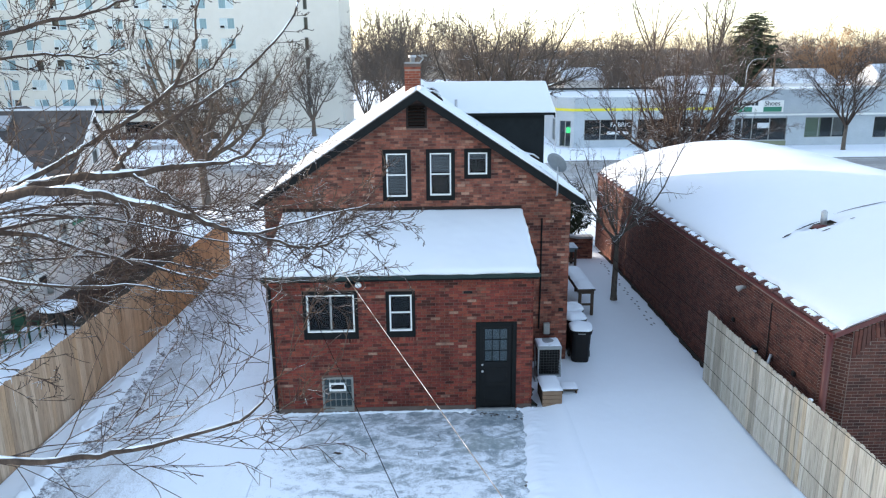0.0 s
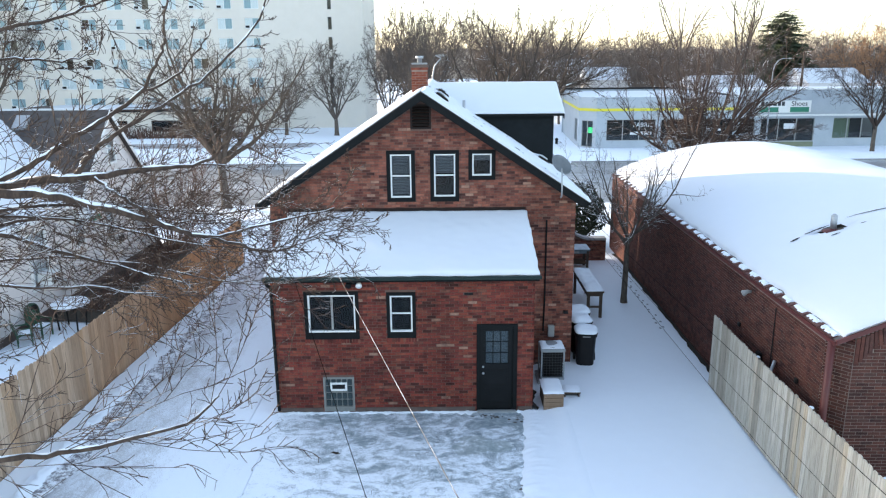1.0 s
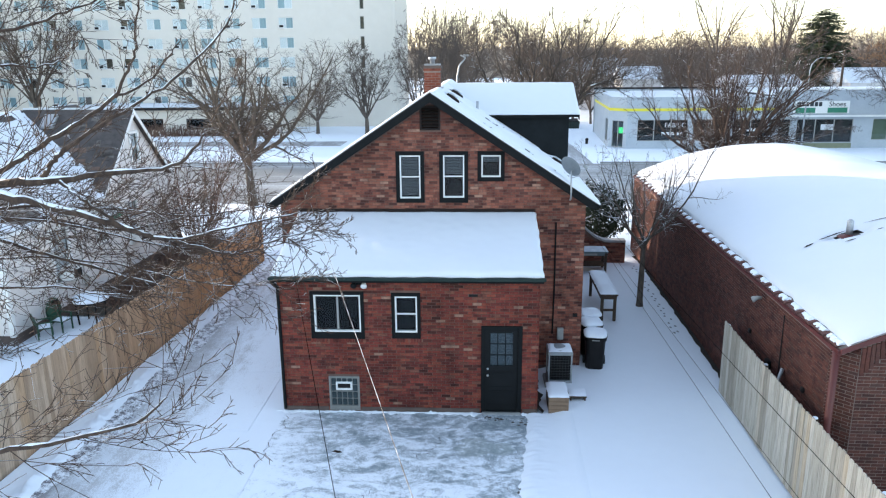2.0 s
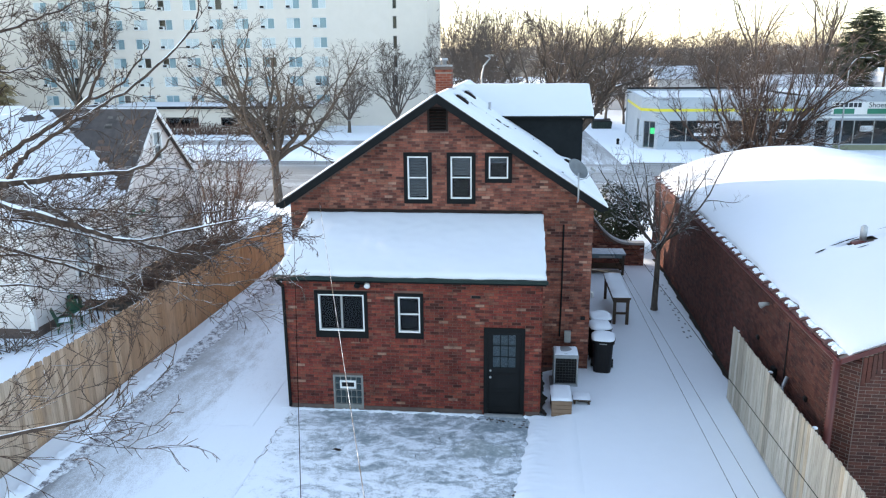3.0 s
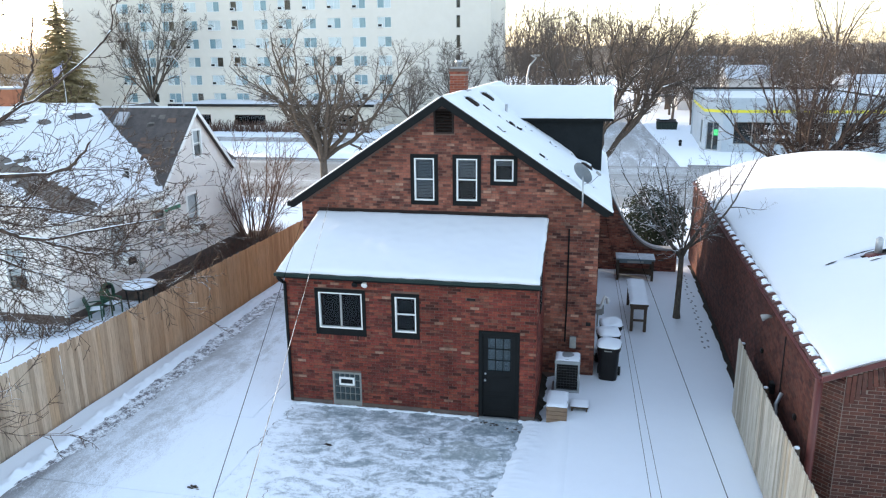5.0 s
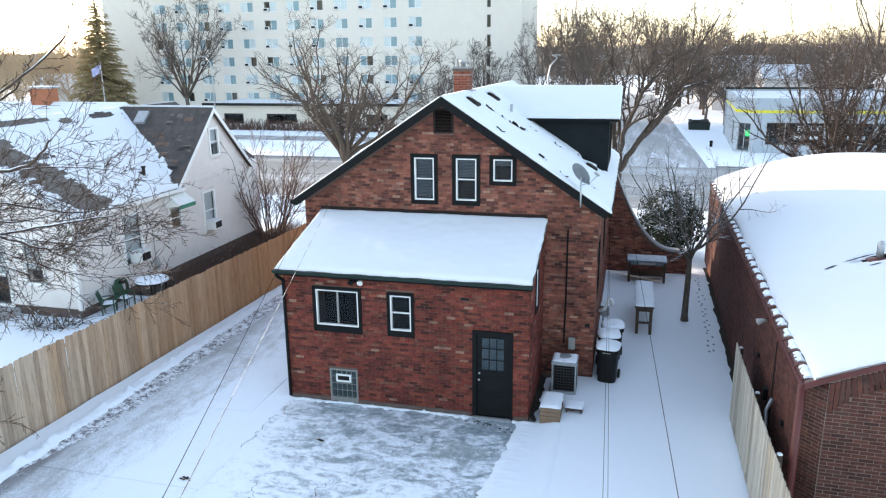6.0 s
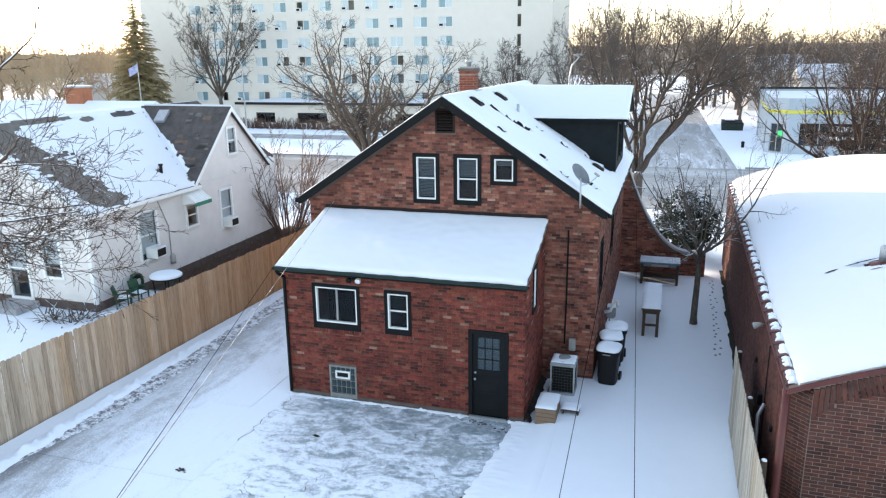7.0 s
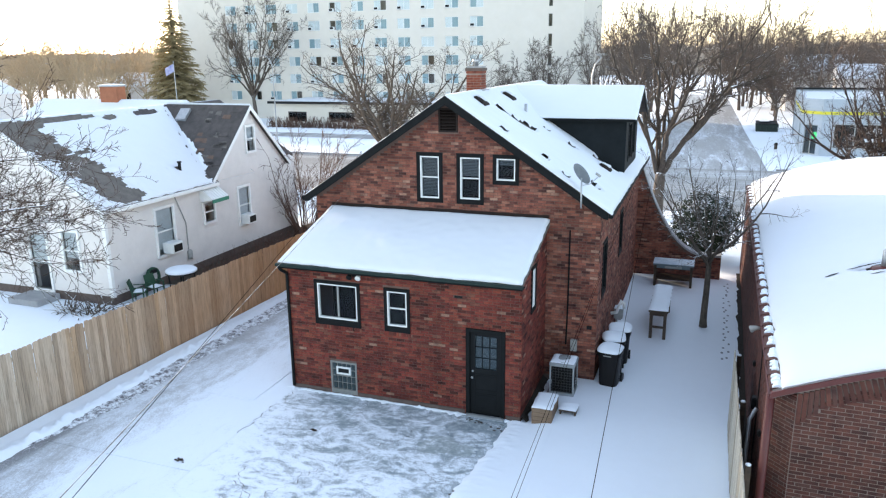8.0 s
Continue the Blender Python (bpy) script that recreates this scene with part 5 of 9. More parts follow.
for a_ in (dy - 1.0, dy + 0.15):
    f = Shape().box(DX - 0.08, DX + 0.02, a_, a_ + 0.07, 5.25, 6.45).box(DX - 0.08, DX + 0.02, a_ + 0.78, a_ + 0.85, 5.25, 6.45).box(DX - 0.08, DX + 0.02, a_ + 0.07, a_ + 0.78, 6.38, 6.45).box(DX - 0.08, DX + 0.02, a_ + 0.07, a_ + 0.78, 5.25, 5.33)
    part("dormer_window", f, M_TRIM, dorm, "black-framed dormer window")
    p = part("pane", Shape().box(DX - 0.05, DX - 0.044, a_ + 0.07, a_ + 0.78, 5.33, 6.38), M_GLASS, dorm)
    p.visible_shadow = False
z = 5.0
s = Shape()
while z < DE:
    s.prism([(1.2, DY0 - 0.018, z), (DX + 0.01, DY0 - 0.018, z), (DX + 0.01, DY0 - 0.002, z + 0.145), (1.2, DY0 - 0.002, z + 0.145)], (0, 0.001, 0.002))
    z += 0.15
part("lap_siding", s, M_DARK_SIDING, dorm)
for sgn in (-1, 1):
    ey = dy + sgn * (dy - DY0 + 0.25)
    dn = Vector((0, ey - dy, DE - 0.08 - DR))
    ring = [(0.0, dy, DR - 0.02), (0.0, ey, DE - 0.10), (0.0, ey, DE - 0.16), (0.0, dy, DR - 0.09)]
    ring = [(4.28, *r[1:]) for r in ring]
    part("dormer_roof", Shape().prism(ring, (-4.21, 0, 0)), M_SHINGLE, dorm)
    part("dormer_eave", Shape().box(1.3, 4.29, min(ey, ey + sgn * 0.03), max(ey, ey + sgn * 0.03), DE - 0.17, DE - 0.09), M_TRIM, dorm)
    ring = [(4.28, dy, DR - 0.03), (4.28, ey, DE - 0.11), (4.28, ey, DE - 0.25), (4.28, dy, DR - 0.2)]
    part("rake_board", Shape().prism(ring, (0.03, 0, 0)), M_TRIM, dorm)
    if sgn < 0:
        roof_snow("snow_blanket", (0.10, ey, DE - 0.10), (4.22, 0, 0), (0, dy - ey, DR - DE + 0.08), 0.09, 50, 26, seed=9, parent=dorm, rim=0.1)
    else:
        roof_snow("snow_blanket", (0.10, dy, DR - 0.02), (4.22, 0, 0), (0, ey - dy, DE - 0.08 - DR), 0.09, 50, 26, seed=10, parent=dorm, rim=0.1)

part("vent_pipe", Shape().tube([(1.14, 22.45, 6.6), (1.14, 22.45, 7.12)], 0.045, 10), M_METAL, house, "pale plumbing vent pipe", smooth=True)

# swooping wing wall beside the house, with concrete coping
YW = 29.25


def swoop(x):
    t = min(1.0, max(0.0, (x - 4.0) / 2.6))
    return 1.05 + 3.6 * (1 - t) ** 2.2


s, cop = Shape(), Shape()
s.weld = cop.weld = True
n = 24
for i in range(n):
    a, b = 3.97 + (7.15 - 3.97) * i / n, 3.97 + (7.15 - 3.97) * (i + 1) / n
    s.prism([(a, YW, -0.1), (b, YW, -0.1), (b, YW, swoop(b)), (a, YW, swoop(a))], (0, 0.3, 0))
    cop.prism([(a, YW - 0.05, swoop(a) + 0.003), (b, YW - 0.05, swoop(b) + 0.003), (b, YW - 0.05, swoop(b) + 0.09), (a, YW - 0.05, swoop(a) + 0.09)], (0, 0.4, 0))
wing = part("wing_wall", s, M_MORTAR, house, "swooping brick wing wall with a pale coping")
cells_wing = brick_cells(3.98, 7.15, 0.1, 4.6, [], top=lambda u: swoop(u) - 0.01, seed=21)
place_bricks(cells_wing, facing(0, YW), wing, M_BRICK_UP_ONE, M_BRICK_UP)
part("coping", cop, M_CONCRETE, wing, "pale concrete coping dusted with snow")

# ---- fences ----
def dog_ear(width, height, thick, mat):
    c = 0.03
    return Shape().prism([(-width / 2, 0, 0), (width / 2, 0, 0), (width / 2, 0, height - c), (width / 2 - c, 0, height), (-width / 2 + c, 0, height), (-width / 2, 0, height - c)], (0, thick, 0)).mesh("board", mat)


def fence(name, a, b, height, label, base=0.06, post_side=1, seed=1, width=0.14, joint=0.005, mat=None, rise=0.06):
    """Upright dog-eared boards on two rails, with posts on the far side; a and b are its ends on the ground."""
    a, b = Vector((*a, 0)), Vector((*b, 0))
    run = b - a
    d = run.normalized()
    turn = Matrix.Rotation(math.atan2(d.y, d.x), 4, "Z")
    side = turn.to_3x3() @ Vector((0, 1, 0)) * post_side
    f = thing(name, tuple(a), label, "fence")
    mat = mat or M_FENCE
    rng = random.Random(seed)
    kinds = [dog_ear(width - joint, height + h, 0.018, mat) for h in (-0.015, 0.0, 0.012)]
    n = int(run.length / width)
    for i in range(n):
        p = a + d * (width * (i + 0.5))
        z = ground_z(p.x, p.y) * 0.5 + base * 0.5
        o = new("board", rng.choice(kinds))
        o.parent = f
        o.matrix_basis = Matrix.Translation(-a) @ Matrix.Translation((p.x, p.y, z - 0.02)) @ turn @ Matrix.Rotation(rng.gauss(0, 0.005), 4, "Y") @ Matrix.Translation((0, rng.uniform(-0.004, 0.004), 0))
    for z in (0.35, height * 0.55, height - 0.25):
        s = Shape()
        q, r = a + side * 0.022, b + side * 0.022
        s.prism([(q.x, q.y, z), (r.x, r.y, z), (r.x, r.y, z + 0.09), (q.x, q.y, z + 0.09)], tuple(side * 0.04))
        part("rail", s, mat, f)
    k = 0.0
    while k <= run.length:
        p = a + d * k + side * 0.066
        t = Shape()
        w2 = side * 0.09
        e = d * 0.09
        t.prism([tuple(p - e * 0.5 + Vector((0, 0, -0.1))), tuple(p + e * 0.5 + Vector((0, 0, -0.1))), tuple(p + e * 0.5 + w2 + Vector((0, 0, -0.1))), tuple(p - e * 0.5 + w2 + Vector((0, 0, -0.1)))], (0, 0, height + 0.10 + rise))
        po = part("post", t, M_DARK_WOOD, f)
        c = p + w2 * 0.5
        part("snow_cap", Shape().lathe(c.x, c.y, [(0.045, height + rise), (0.05, height + rise + 0.015), (0.035, height + rise + 0.03), (0.01, height + rise + 0.035)], 10), M_SNOW, po, "round cap of snow", smooth=True)
        k += 2.4
    return f


fence("fence", (-8.93, 4.0), (-8.02, 30.0), 1.93, "tall cedar board fence, orange towards the street", 0.08, 1, 3, rise=-0.08)
fence("fence", (7.26, 17.3), (7.26, 3.0), 1.88, "pale weathered board fence beside the brick shop", 0.25, 1, 5, mat=M_FENCE_PALE)

# ---- the brick shop building with the bowed roof ----
SHOP_M = Matrix.Translation((7.60, 12.38, 0)) @ Matrix.Rotation(radians(-1.1), 4, "Z")
SW, SLEN, S_EAVE, S_RISE = 5.5, 19.8, 3.36, 1.27


def bow(x):
    return S_EAVE + S_RISE * (1 - ((x - SW) / SW) ** 2)


shop = thing("brick_shop", (13, 22, 0), "low dark red brick building with a bowed snowy roof", "building")


def shop_part(name, s, mat, parent=None, label="", **kw):
    return part(name, s.move(SHOP_M), mat, parent or shop, label, **kw)


FR = [(0.35, -0.1), (2 * SW, -0.1)] + [(2 * SW - (2 * SW - 0.35) * i / 16, bow(2 * SW - (2 * SW - 0.35) * i / 16) - 0.12) for i in range(17)]
wall_sf = part("wall", wall_panel(FR, [], 0.3, SHOP_M @ facing(0, 0)), M_MORTAR_PALE, shop, "dark red brick end wall with pale joints")
wall_sl = part("wall", wall_panel([(0.35, -0.1), (SLEN, -0.1), (SLEN, S_EAVE - 0.06), (0.35, S_EAVE - 0.06)], [], 0.3, SHOP_M @ facing(0, 0, -90) @ Matrix.Diagonal((-1, 1, 1, 1))), M_MORTAR_PALE, shop, "long dark red brick side wall")
shop_part("corner_wall", Shape().prism([(0, 0.35, -0.1), (0.35, 0, -0.1), (0.35, 0.3, -0.1), (0.3, 0.35, -0.1)], (0, 0, S_EAVE)), M_MORTAR_PALE)
shop_part("wall", Shape().box(2 * SW - 0.3, 2 * SW, 0.3, SLEN, -0.1, S_EAVE).box(0.3, 2 * SW - 0.3, SLEN - 0.3, SLEN, -0.1, S_EAVE), M_BRICK_SHOP, None, "brick outer wall")
s = Shape()
for i in range(16):
    a, b = 2 * SW * i / 16, 2 * SW * (i + 1) / 16
    s.prism([(a, SLEN - 0.3, S_EAVE - 0.05), (b, SLEN - 0.3, S_EAVE - 0.05), (b, SLEN - 0.3, bow(b) - 0.05), (a, SLEN - 0.3, bow(a) - 0.05)], (0, 0.3, 0))
shop_part("street_gable", s, M_BRICK_SHOP)
# roof deck
s = Shape()
for i in range(24):
    a, b = 2 * SW * i / 24, 2 * SW * (i + 1) / 24
    s.prism([(a, -0.05, bow(a) - 0.10), (b, -0.05, bow(b) - 0.10), (b, -0.05, bow(b) - 0.02), (a, -0.05, bow(a) - 0.02)], (0, SLEN + 0.1, 0))
shop_part("roof_deck", s, M_SHINGLE, None, "bowed roof deck")
# red metal edging on the gable
s = Shape()
for i in range(24):
    a, b = 2 * SW * i / 24 - (0.03 if i == 0 else 0), 2 * SW * (i + 1) / 24
    s.prism([(a, -0.09, bow(max(a, 0)) - 0.08), (b, -0.09, bow(b) - 0.08), (b, -0.09, bow(b) + 0.01), (a, -0.09, bow(max(a, 0)) + 0.01)], (0, 0.04, 0))
shop_part("edge_flashing", s, M_RED_METAL, None, "oxblood metal roof edging")
shop_part("downpipe", Shape().tube([(-0.02, 0.10, S_EAVE - 0.1), (-0.02, 0.08, 0.0)], 0.07, 8), M_RED_METAL, None, "oxblood downpipe at the corner", smooth=True)
shop_part("edge_flashing", Shape().box(-0.06, 0.0, -0.05, SLEN, S_EAVE - 0.11, S_EAVE - 0.03), M_RED_METAL)
# clay coping tiles along the side wall, each with a raised collar, and snow lying between the collars
TILE = 0.61
tile_shape = Shape().prism([(-0.04, -TILE / 2 + 0.004, 0.0), (0.19, -TILE / 2 + 0.004, 0.0), (0.19, -TILE / 2 + 0.004, 0.02), (0.075, -TILE / 2 + 0.004, 0.05), (-0.04, -TILE / 2 + 0.004, 0.02)], (0, TILE - 0.008, 0))
tile_shape.prism([(-0.055, TILE / 2 - 0.10, -0.004), (0.205, TILE / 2 - 0.10, -0.004), (0.205, TILE / 2 - 0.10, 0.045), (0.075, TILE / 2 - 0.10, 0.085), (-0.055, TILE / 2 - 0.10, 0.045)], (0, 0.09, 0))
s0 = tile_shape.mesh("coping_tile", M_CLAY)
rngt = random.Random(4)
n_tiles = int((SLEN - 0.1) / TILE)
s = Shape()
for k in range(n_tiles):
    yc = 0.1 + (k + 0.5) * TILE
    o = new("coping_tile", s0)
    o.parent = shop
    o.matrix_parent_inverse = shop.matrix_basis.inverted()
    o.matrix_basis = SHOP_M @ pose(0.0, yc, S_EAVE - 0.025 + rngt.uniform(0, 0.012), 0, 0, rngt.gauss(0, 0.5))
    a, b = yc - TILE / 2 + rngt.uniform(0.0, 0.10), yc + TILE / 2 - 0.11 - rngt.uniform(0.0, 0.12)
    n_cut = 6
    for q in range(n_cut):
        u0, u1 = a + (b - a) * q / n_cut, a + (b - a) * (q + 1) / n_cut
        x0, x1 = -0.03 + rngt.uniform(0.0, 0.05), 0.17 - rngt.uniform(0.0, 0.03)
        hgt = rngt.uniform(0.022, 0.045)
        s.prism([(x0, u0, S_EAVE - 0.005), (x1, u0, S_EAVE - 0.005), (x1 - 0.02, u0, S_EAVE + hgt + 0.012), ((x0 + x1) / 2, u0, S_EAVE + hgt + 0.03), (x0 + 0.02, u0, S_EAVE + hgt)], (0, u1 - u0, 0))
shop_part("coping_snow", s, M_SNOW, None, "broken crust of snow on the coping", kind="stuff")
# snow on the bow, with slits where it has cracked
slits = [(2.25, 4.95, 0.30, 0.20)]
s = Shape()
nu, nv = 90, 230
bare = []
for j in range(nv + 1):
    for i in range(nu + 1):
        # finer towards the cracked place
        u, v = i / nu, j / nv
        x, y = 0.14 + (2 * SW - 0.2) * (u ** 1.5), -0.06 + (SLEN + 0.1) * (v ** 1.25)
        e = min(x - 0.14, 2 * SW - 0.06 - x, y + 0.06, SLEN + 0.04 - y)
        k = min(1.0, e / 0.3)
        h = 0.13 * (0.3 + 0.7 * math.sqrt(max(0, 1 - (1 - k) ** 2))) * (1 + 0.3 * noise.noise((x * 0.6, y * 0.6, 4.0)))
        wob = 0.05 * noise.noise((x * 2.5, y * 2.5, 1.0)) if e < 0.01 else 0.0
        hole = False
        for hx, hy, rx, ry in slits:
            q = ((x - hx) / rx) ** 2 + ((y - hy - 0.25 * (x - hx) * 0.6) / ry) ** 2
            w1 = 1 + 0.6 * noise.noise((x * 6, y * 6, hx))
            hole |= q < w1
            if q < 3 * w1:
                h *= 0.55
        s.v.append((x + wob, y, bow(min(max(x, 0), 2 * SW)) + h))
        bare.append(hole)
for j in range(nv):
    for i in range(nu):
        q = [j * (nu + 1) + i, j * (nu + 1) + i + 1, (j + 1) * (nu + 1) + i + 1, (j + 1) * (nu + 1) + i]
        if sum(bare[t] for t in q) < 2:
            s.f.append(tuple(q))
edge = list(range(nu + 1))
edge2 = [j * (nu + 1) for j in range(nv + 1)]
for ids in (edge, edge2):
    b0 = len(s.v)
    for t in ids:
        x, y, z = s.v[t]
        s.v.append((x, y, z - 0.10))
    for t in range(len(ids) - 1):
        s.f.append((ids[t], ids[t + 1], b0 + t + 1, b0 + t))
shop_part("snow_blanket", s, M_SNOW_ROOF, None, "wide smooth blanket of snow on the bowed roof", smooth=True)
# wind-cut slits in the crust, showing the dark felt
for (xa, ya, xb, yb, wide) in ((1.25, 4.42, 1.95, 4.62, 0.045), (0.85, 4.22, 1.12, 4.32, 0.05), (2.4, 4.86, 4.1, 5.16, 0.028), (4.2, 5.18, 6.0, 5.42, 0.02), (1.6, 3.85, 1.85, 3.9, 0.03), (2.45, 4.2, 2.6, 4.22, 0.025)):
    sl_ = Shape()
    m_ = 14
    for i in range(m_ + 1):
        t = i / m_
        x, y = xa + 0.3 + (xb - xa) * t, ya + 0.5 + (yb - ya) * t + 0.02 * noise.noise((t * 6, xa, 0.0))
        h_ = wide * math.sin(math.pi * min(1, max(0.0, t))) ** 0.7 * (0.7 + 0.5 * abs(noise.noise((t * 9, ya, 1.0))))
        zz = bow(x) + 0.13 * (1 + 0.3 * noise.noise((x * 0.6, y * 0.6, 4.0))) + 0.012
        sl_.v += [(x, y - h_, zz), (x, y + h_, zz)]
    sl_.f = [(2 * i, 2 * i + 2, 2 * i + 3, 2 * i + 1) for i in range(m_)]
    shop_part("bare_slit", sl_, M_TRIM, None, "dark slit in the crusted snow")
vz = bow(2.25)
shop_part("roof_vent", Shape().lathe(2.25, 4.95, [(0.26, vz - 0.02), (0.24, vz + 0.03), (0.10, vz + 0.06), (0.07, vz + 0.08), (0.06, vz + 0.36), (0.075, vz + 0.38), (0.02, vz + 0.42)], 14), M_RED_METAL, None, "vent stack with a red flashing", smooth=True)
shop_part("vent_pipe", Shape().lathe(2.25, 4.95, [(0.075, vz + 0.08), (0.075, vz + 0.40), (0.03, vz + 0.44)], 12), M_METAL, None, "pale metal pipe", smooth=True)
# soldier bricks that follow the bow
s = Shape()
x = 0.36
while x < 2 * SW - 0.4:
    z1 = bow(x + 0.05) - 0.16
    lean = -0.28 * 2 * S_RISE * (SW - x) / SW ** 2 * min(1.0, max(0.0, (x - 0.5) / 0.6))
    z0 = z1 - 0.50 + 0.20 * ease(0.40, 0.75, x)
    s.prism([(x - lean * 0.5, -0.026, z0), (x + 0.064 - lean * 0.5, -0.026, z0), (x + 0.064 + lean * 0.5, -0.026, z1), (x + lean * 0.5, -0.026, z1)], (0, 0.05, 0))
    x += 0.077
shop_part("soldier_course", s, M_BRICK_SHOP, wall_sf, "fan of upright bricks under the roof edge", kind="stuff")
cells_sf = brick_cells(0.36, 2 * SW, 0.0, 4.5, [], top=lambda u: bow(u) - (0.50 if u < 0.5 else 0.26), length=0.212, height=0.052, joint=0.014, seed=31)
cells_sl = brick_cells(0.36, SLEN, 0.0, S_EAVE - 0.14, [], length=0.215, height=0.054, joint=0.011, seed=33)
cells_sc = brick_cells(0.0, 0.492, 0.0, S_EAVE - 0.02, [], length=0.212, height=0.052, joint=0.014, seed=35)
F_SF = SHOP_M @ facing(0, 0)
F_SL = SHOP_M @ Matrix.Translation((0, SLEN, 0)) @ Matrix.Rotation(radians(-90), 4, "Z")
F_SC = SHOP_M @ Matrix.Translation((0.0, 0.35, 0)) @ Matrix.Rotation(radians(-45), 4, "Z")
cells_sl = [(SLEN - q, SLEN - p, z, zt, j) for p, q, z, zt, j in cells_sl]
# fittings on the long wall
def wall_pack(x, y, z, w, h, d, mat, label):
    shop_part("wall_fitting", Shape().box(-d, -0.012, y - w / 2, y + w / 2, z - h / 2, z + h / 2), mat, None, label, bevel=0.015)


shop_part("wall_lamp", Shape().tube([(-0.01, 3.85, 3.02), (-0.10, 3.85, 3.02), (-0.2, 3.85, 2.98), (-0.22, 3.85, 2.97)], [0.03, 0.045, 0.075, 0.06], 12), M_GREY_METAL, None, "round pale wall lamp", smooth=True)
wall_pack(0, 4.3, 2.05, 0.11, 0.11, 0.07, M_DARK_METAL, "small grey vent hood")
wall_pack(0, 1.2, 2.0, 0.11, 0.11, 0.07, M_DARK_METAL, "small grey vent hood")
wall_pack(0, 3.0, 1.75, 0.2, 0.24, 0.10, M_DARK_METAL, "dark junction box")
shop_part("conduit", Shape().tube([(-0.03, 2.45, 3.1), (-0.03, 2.45, 0.2)], 0.012, 6), M_DARK_METAL)

shop_part("drain_pipe", Shape().tube([(-0.05, 2.2, 2.0), (-0.16, 2.1, 1.8), (-0.2, 1.6, 0.9), (-0.16, 1.0, 0.15)], 0.038, 8), M_METAL, None, "pale leaning drain pipe", smooth=True)

# blue barrel and snowy heap at the shop's end
solo("blue_barrel", Shape().lathe(9.55, 11.6, [(0.26, 0.0), (0.29, 0.1), (0.29, 0.4), (0.30, 0.42), (0.29, 0.44), (0.29, 0.8), (0.25, 0.88)], 18), mottled("blue_plastic", (0.02, 0.06, 0.16), (0.04, 0.10, 0.25), 4.0, 0.4), "blue plastic barrel beside the brick wall", "barrel", smooth=True)

# ---- things in the side yard ----
# air conditioner
ax0, ax1, ay0, ay1, az0, az1 = 3.01, 3.63, 17.68, 18.28, 0.15, 1.0
ac = thing("air_conditioner", (3.27, 18.2, az0), "grey outdoor air conditioner with a black grille and snow on top", "air conditioner")
part("pad", Shape().box(ax0 - 0.08, ax1 + 0.08, ay0 - 0.08, ay1 + 0.08, 0.0, az0), M_CONCRETE, ac, bevel=0.015)
for x in (ax0, ax1 - 0.04):
    for y in (ay0, ay1 - 0.04):
        part("corner_post", Shape().box(x, x + 0.04, y, y + 0.04, az0, az1), M_AC, ac, bevel=0.006)
part("core", Shape().box(ax0 + 0.05, ax1 - 0.05, ay0 + 0.05, ay1 - 0.05, az0 + 0.02, az1 - 0.02), M_DARK_METAL, ac)
part("top_pan", Shape().box(ax0 - 0.01, ax1 + 0.01, ay0 - 0.01, ay1 + 0.01, az1 - 0.07, az1 + 0.02), M_AC, ac, bevel=0.015)
part("base_pan", Shape().box(ax0 - 0.005, ax1 + 0.005, ay0 - 0.005, ay1 + 0.005, az0, az0 + 0.08), M_AC, ac, bevel=0.01)
grille = Shape()
for k in range(9):
    z = az0 + 0.11 + k * 0.075
    grille.box(ax0 + 0.04, ax1 - 0.04, ay0 + 0.008, ay0 + 0.02, z, z + 0.006)
    grille.box(ax1 - 0.02, ax1 - 0.008, ay0 + 0.04, ay1 - 0.04, z, z + 0.006)
for k in range(8):
    x = ax0 + 0.08 + k * 0.073
    grille.box(x, x + 0.006, ay0 + 0.004, ay0 + 0.016, az0 + 0.1, az1 - 0.08)
part("grille", grille, mottled("dark_wire", (0.03, 0.034, 0.036), (0.06, 0.065, 0.068), 6.0, 0.5), ac, "dark wire grille")
part("fan_guard", Shape().lathe((ax0 + ax1) / 2, (ay0 + ay1) / 2, [(0.27, az1 + 0.02), (0.26, az1 + 0.05), (0.1, az1 + 0.065)], 20), M_AC, ac, smooth=True)
snow_cap("snow_cap", ax0 + 0.01, ax1 - 0.01, ay0 + 0.01, ay1 - 0.01, az1 + 0.021, 0.05, ac, 3, 0.05, 0.06)


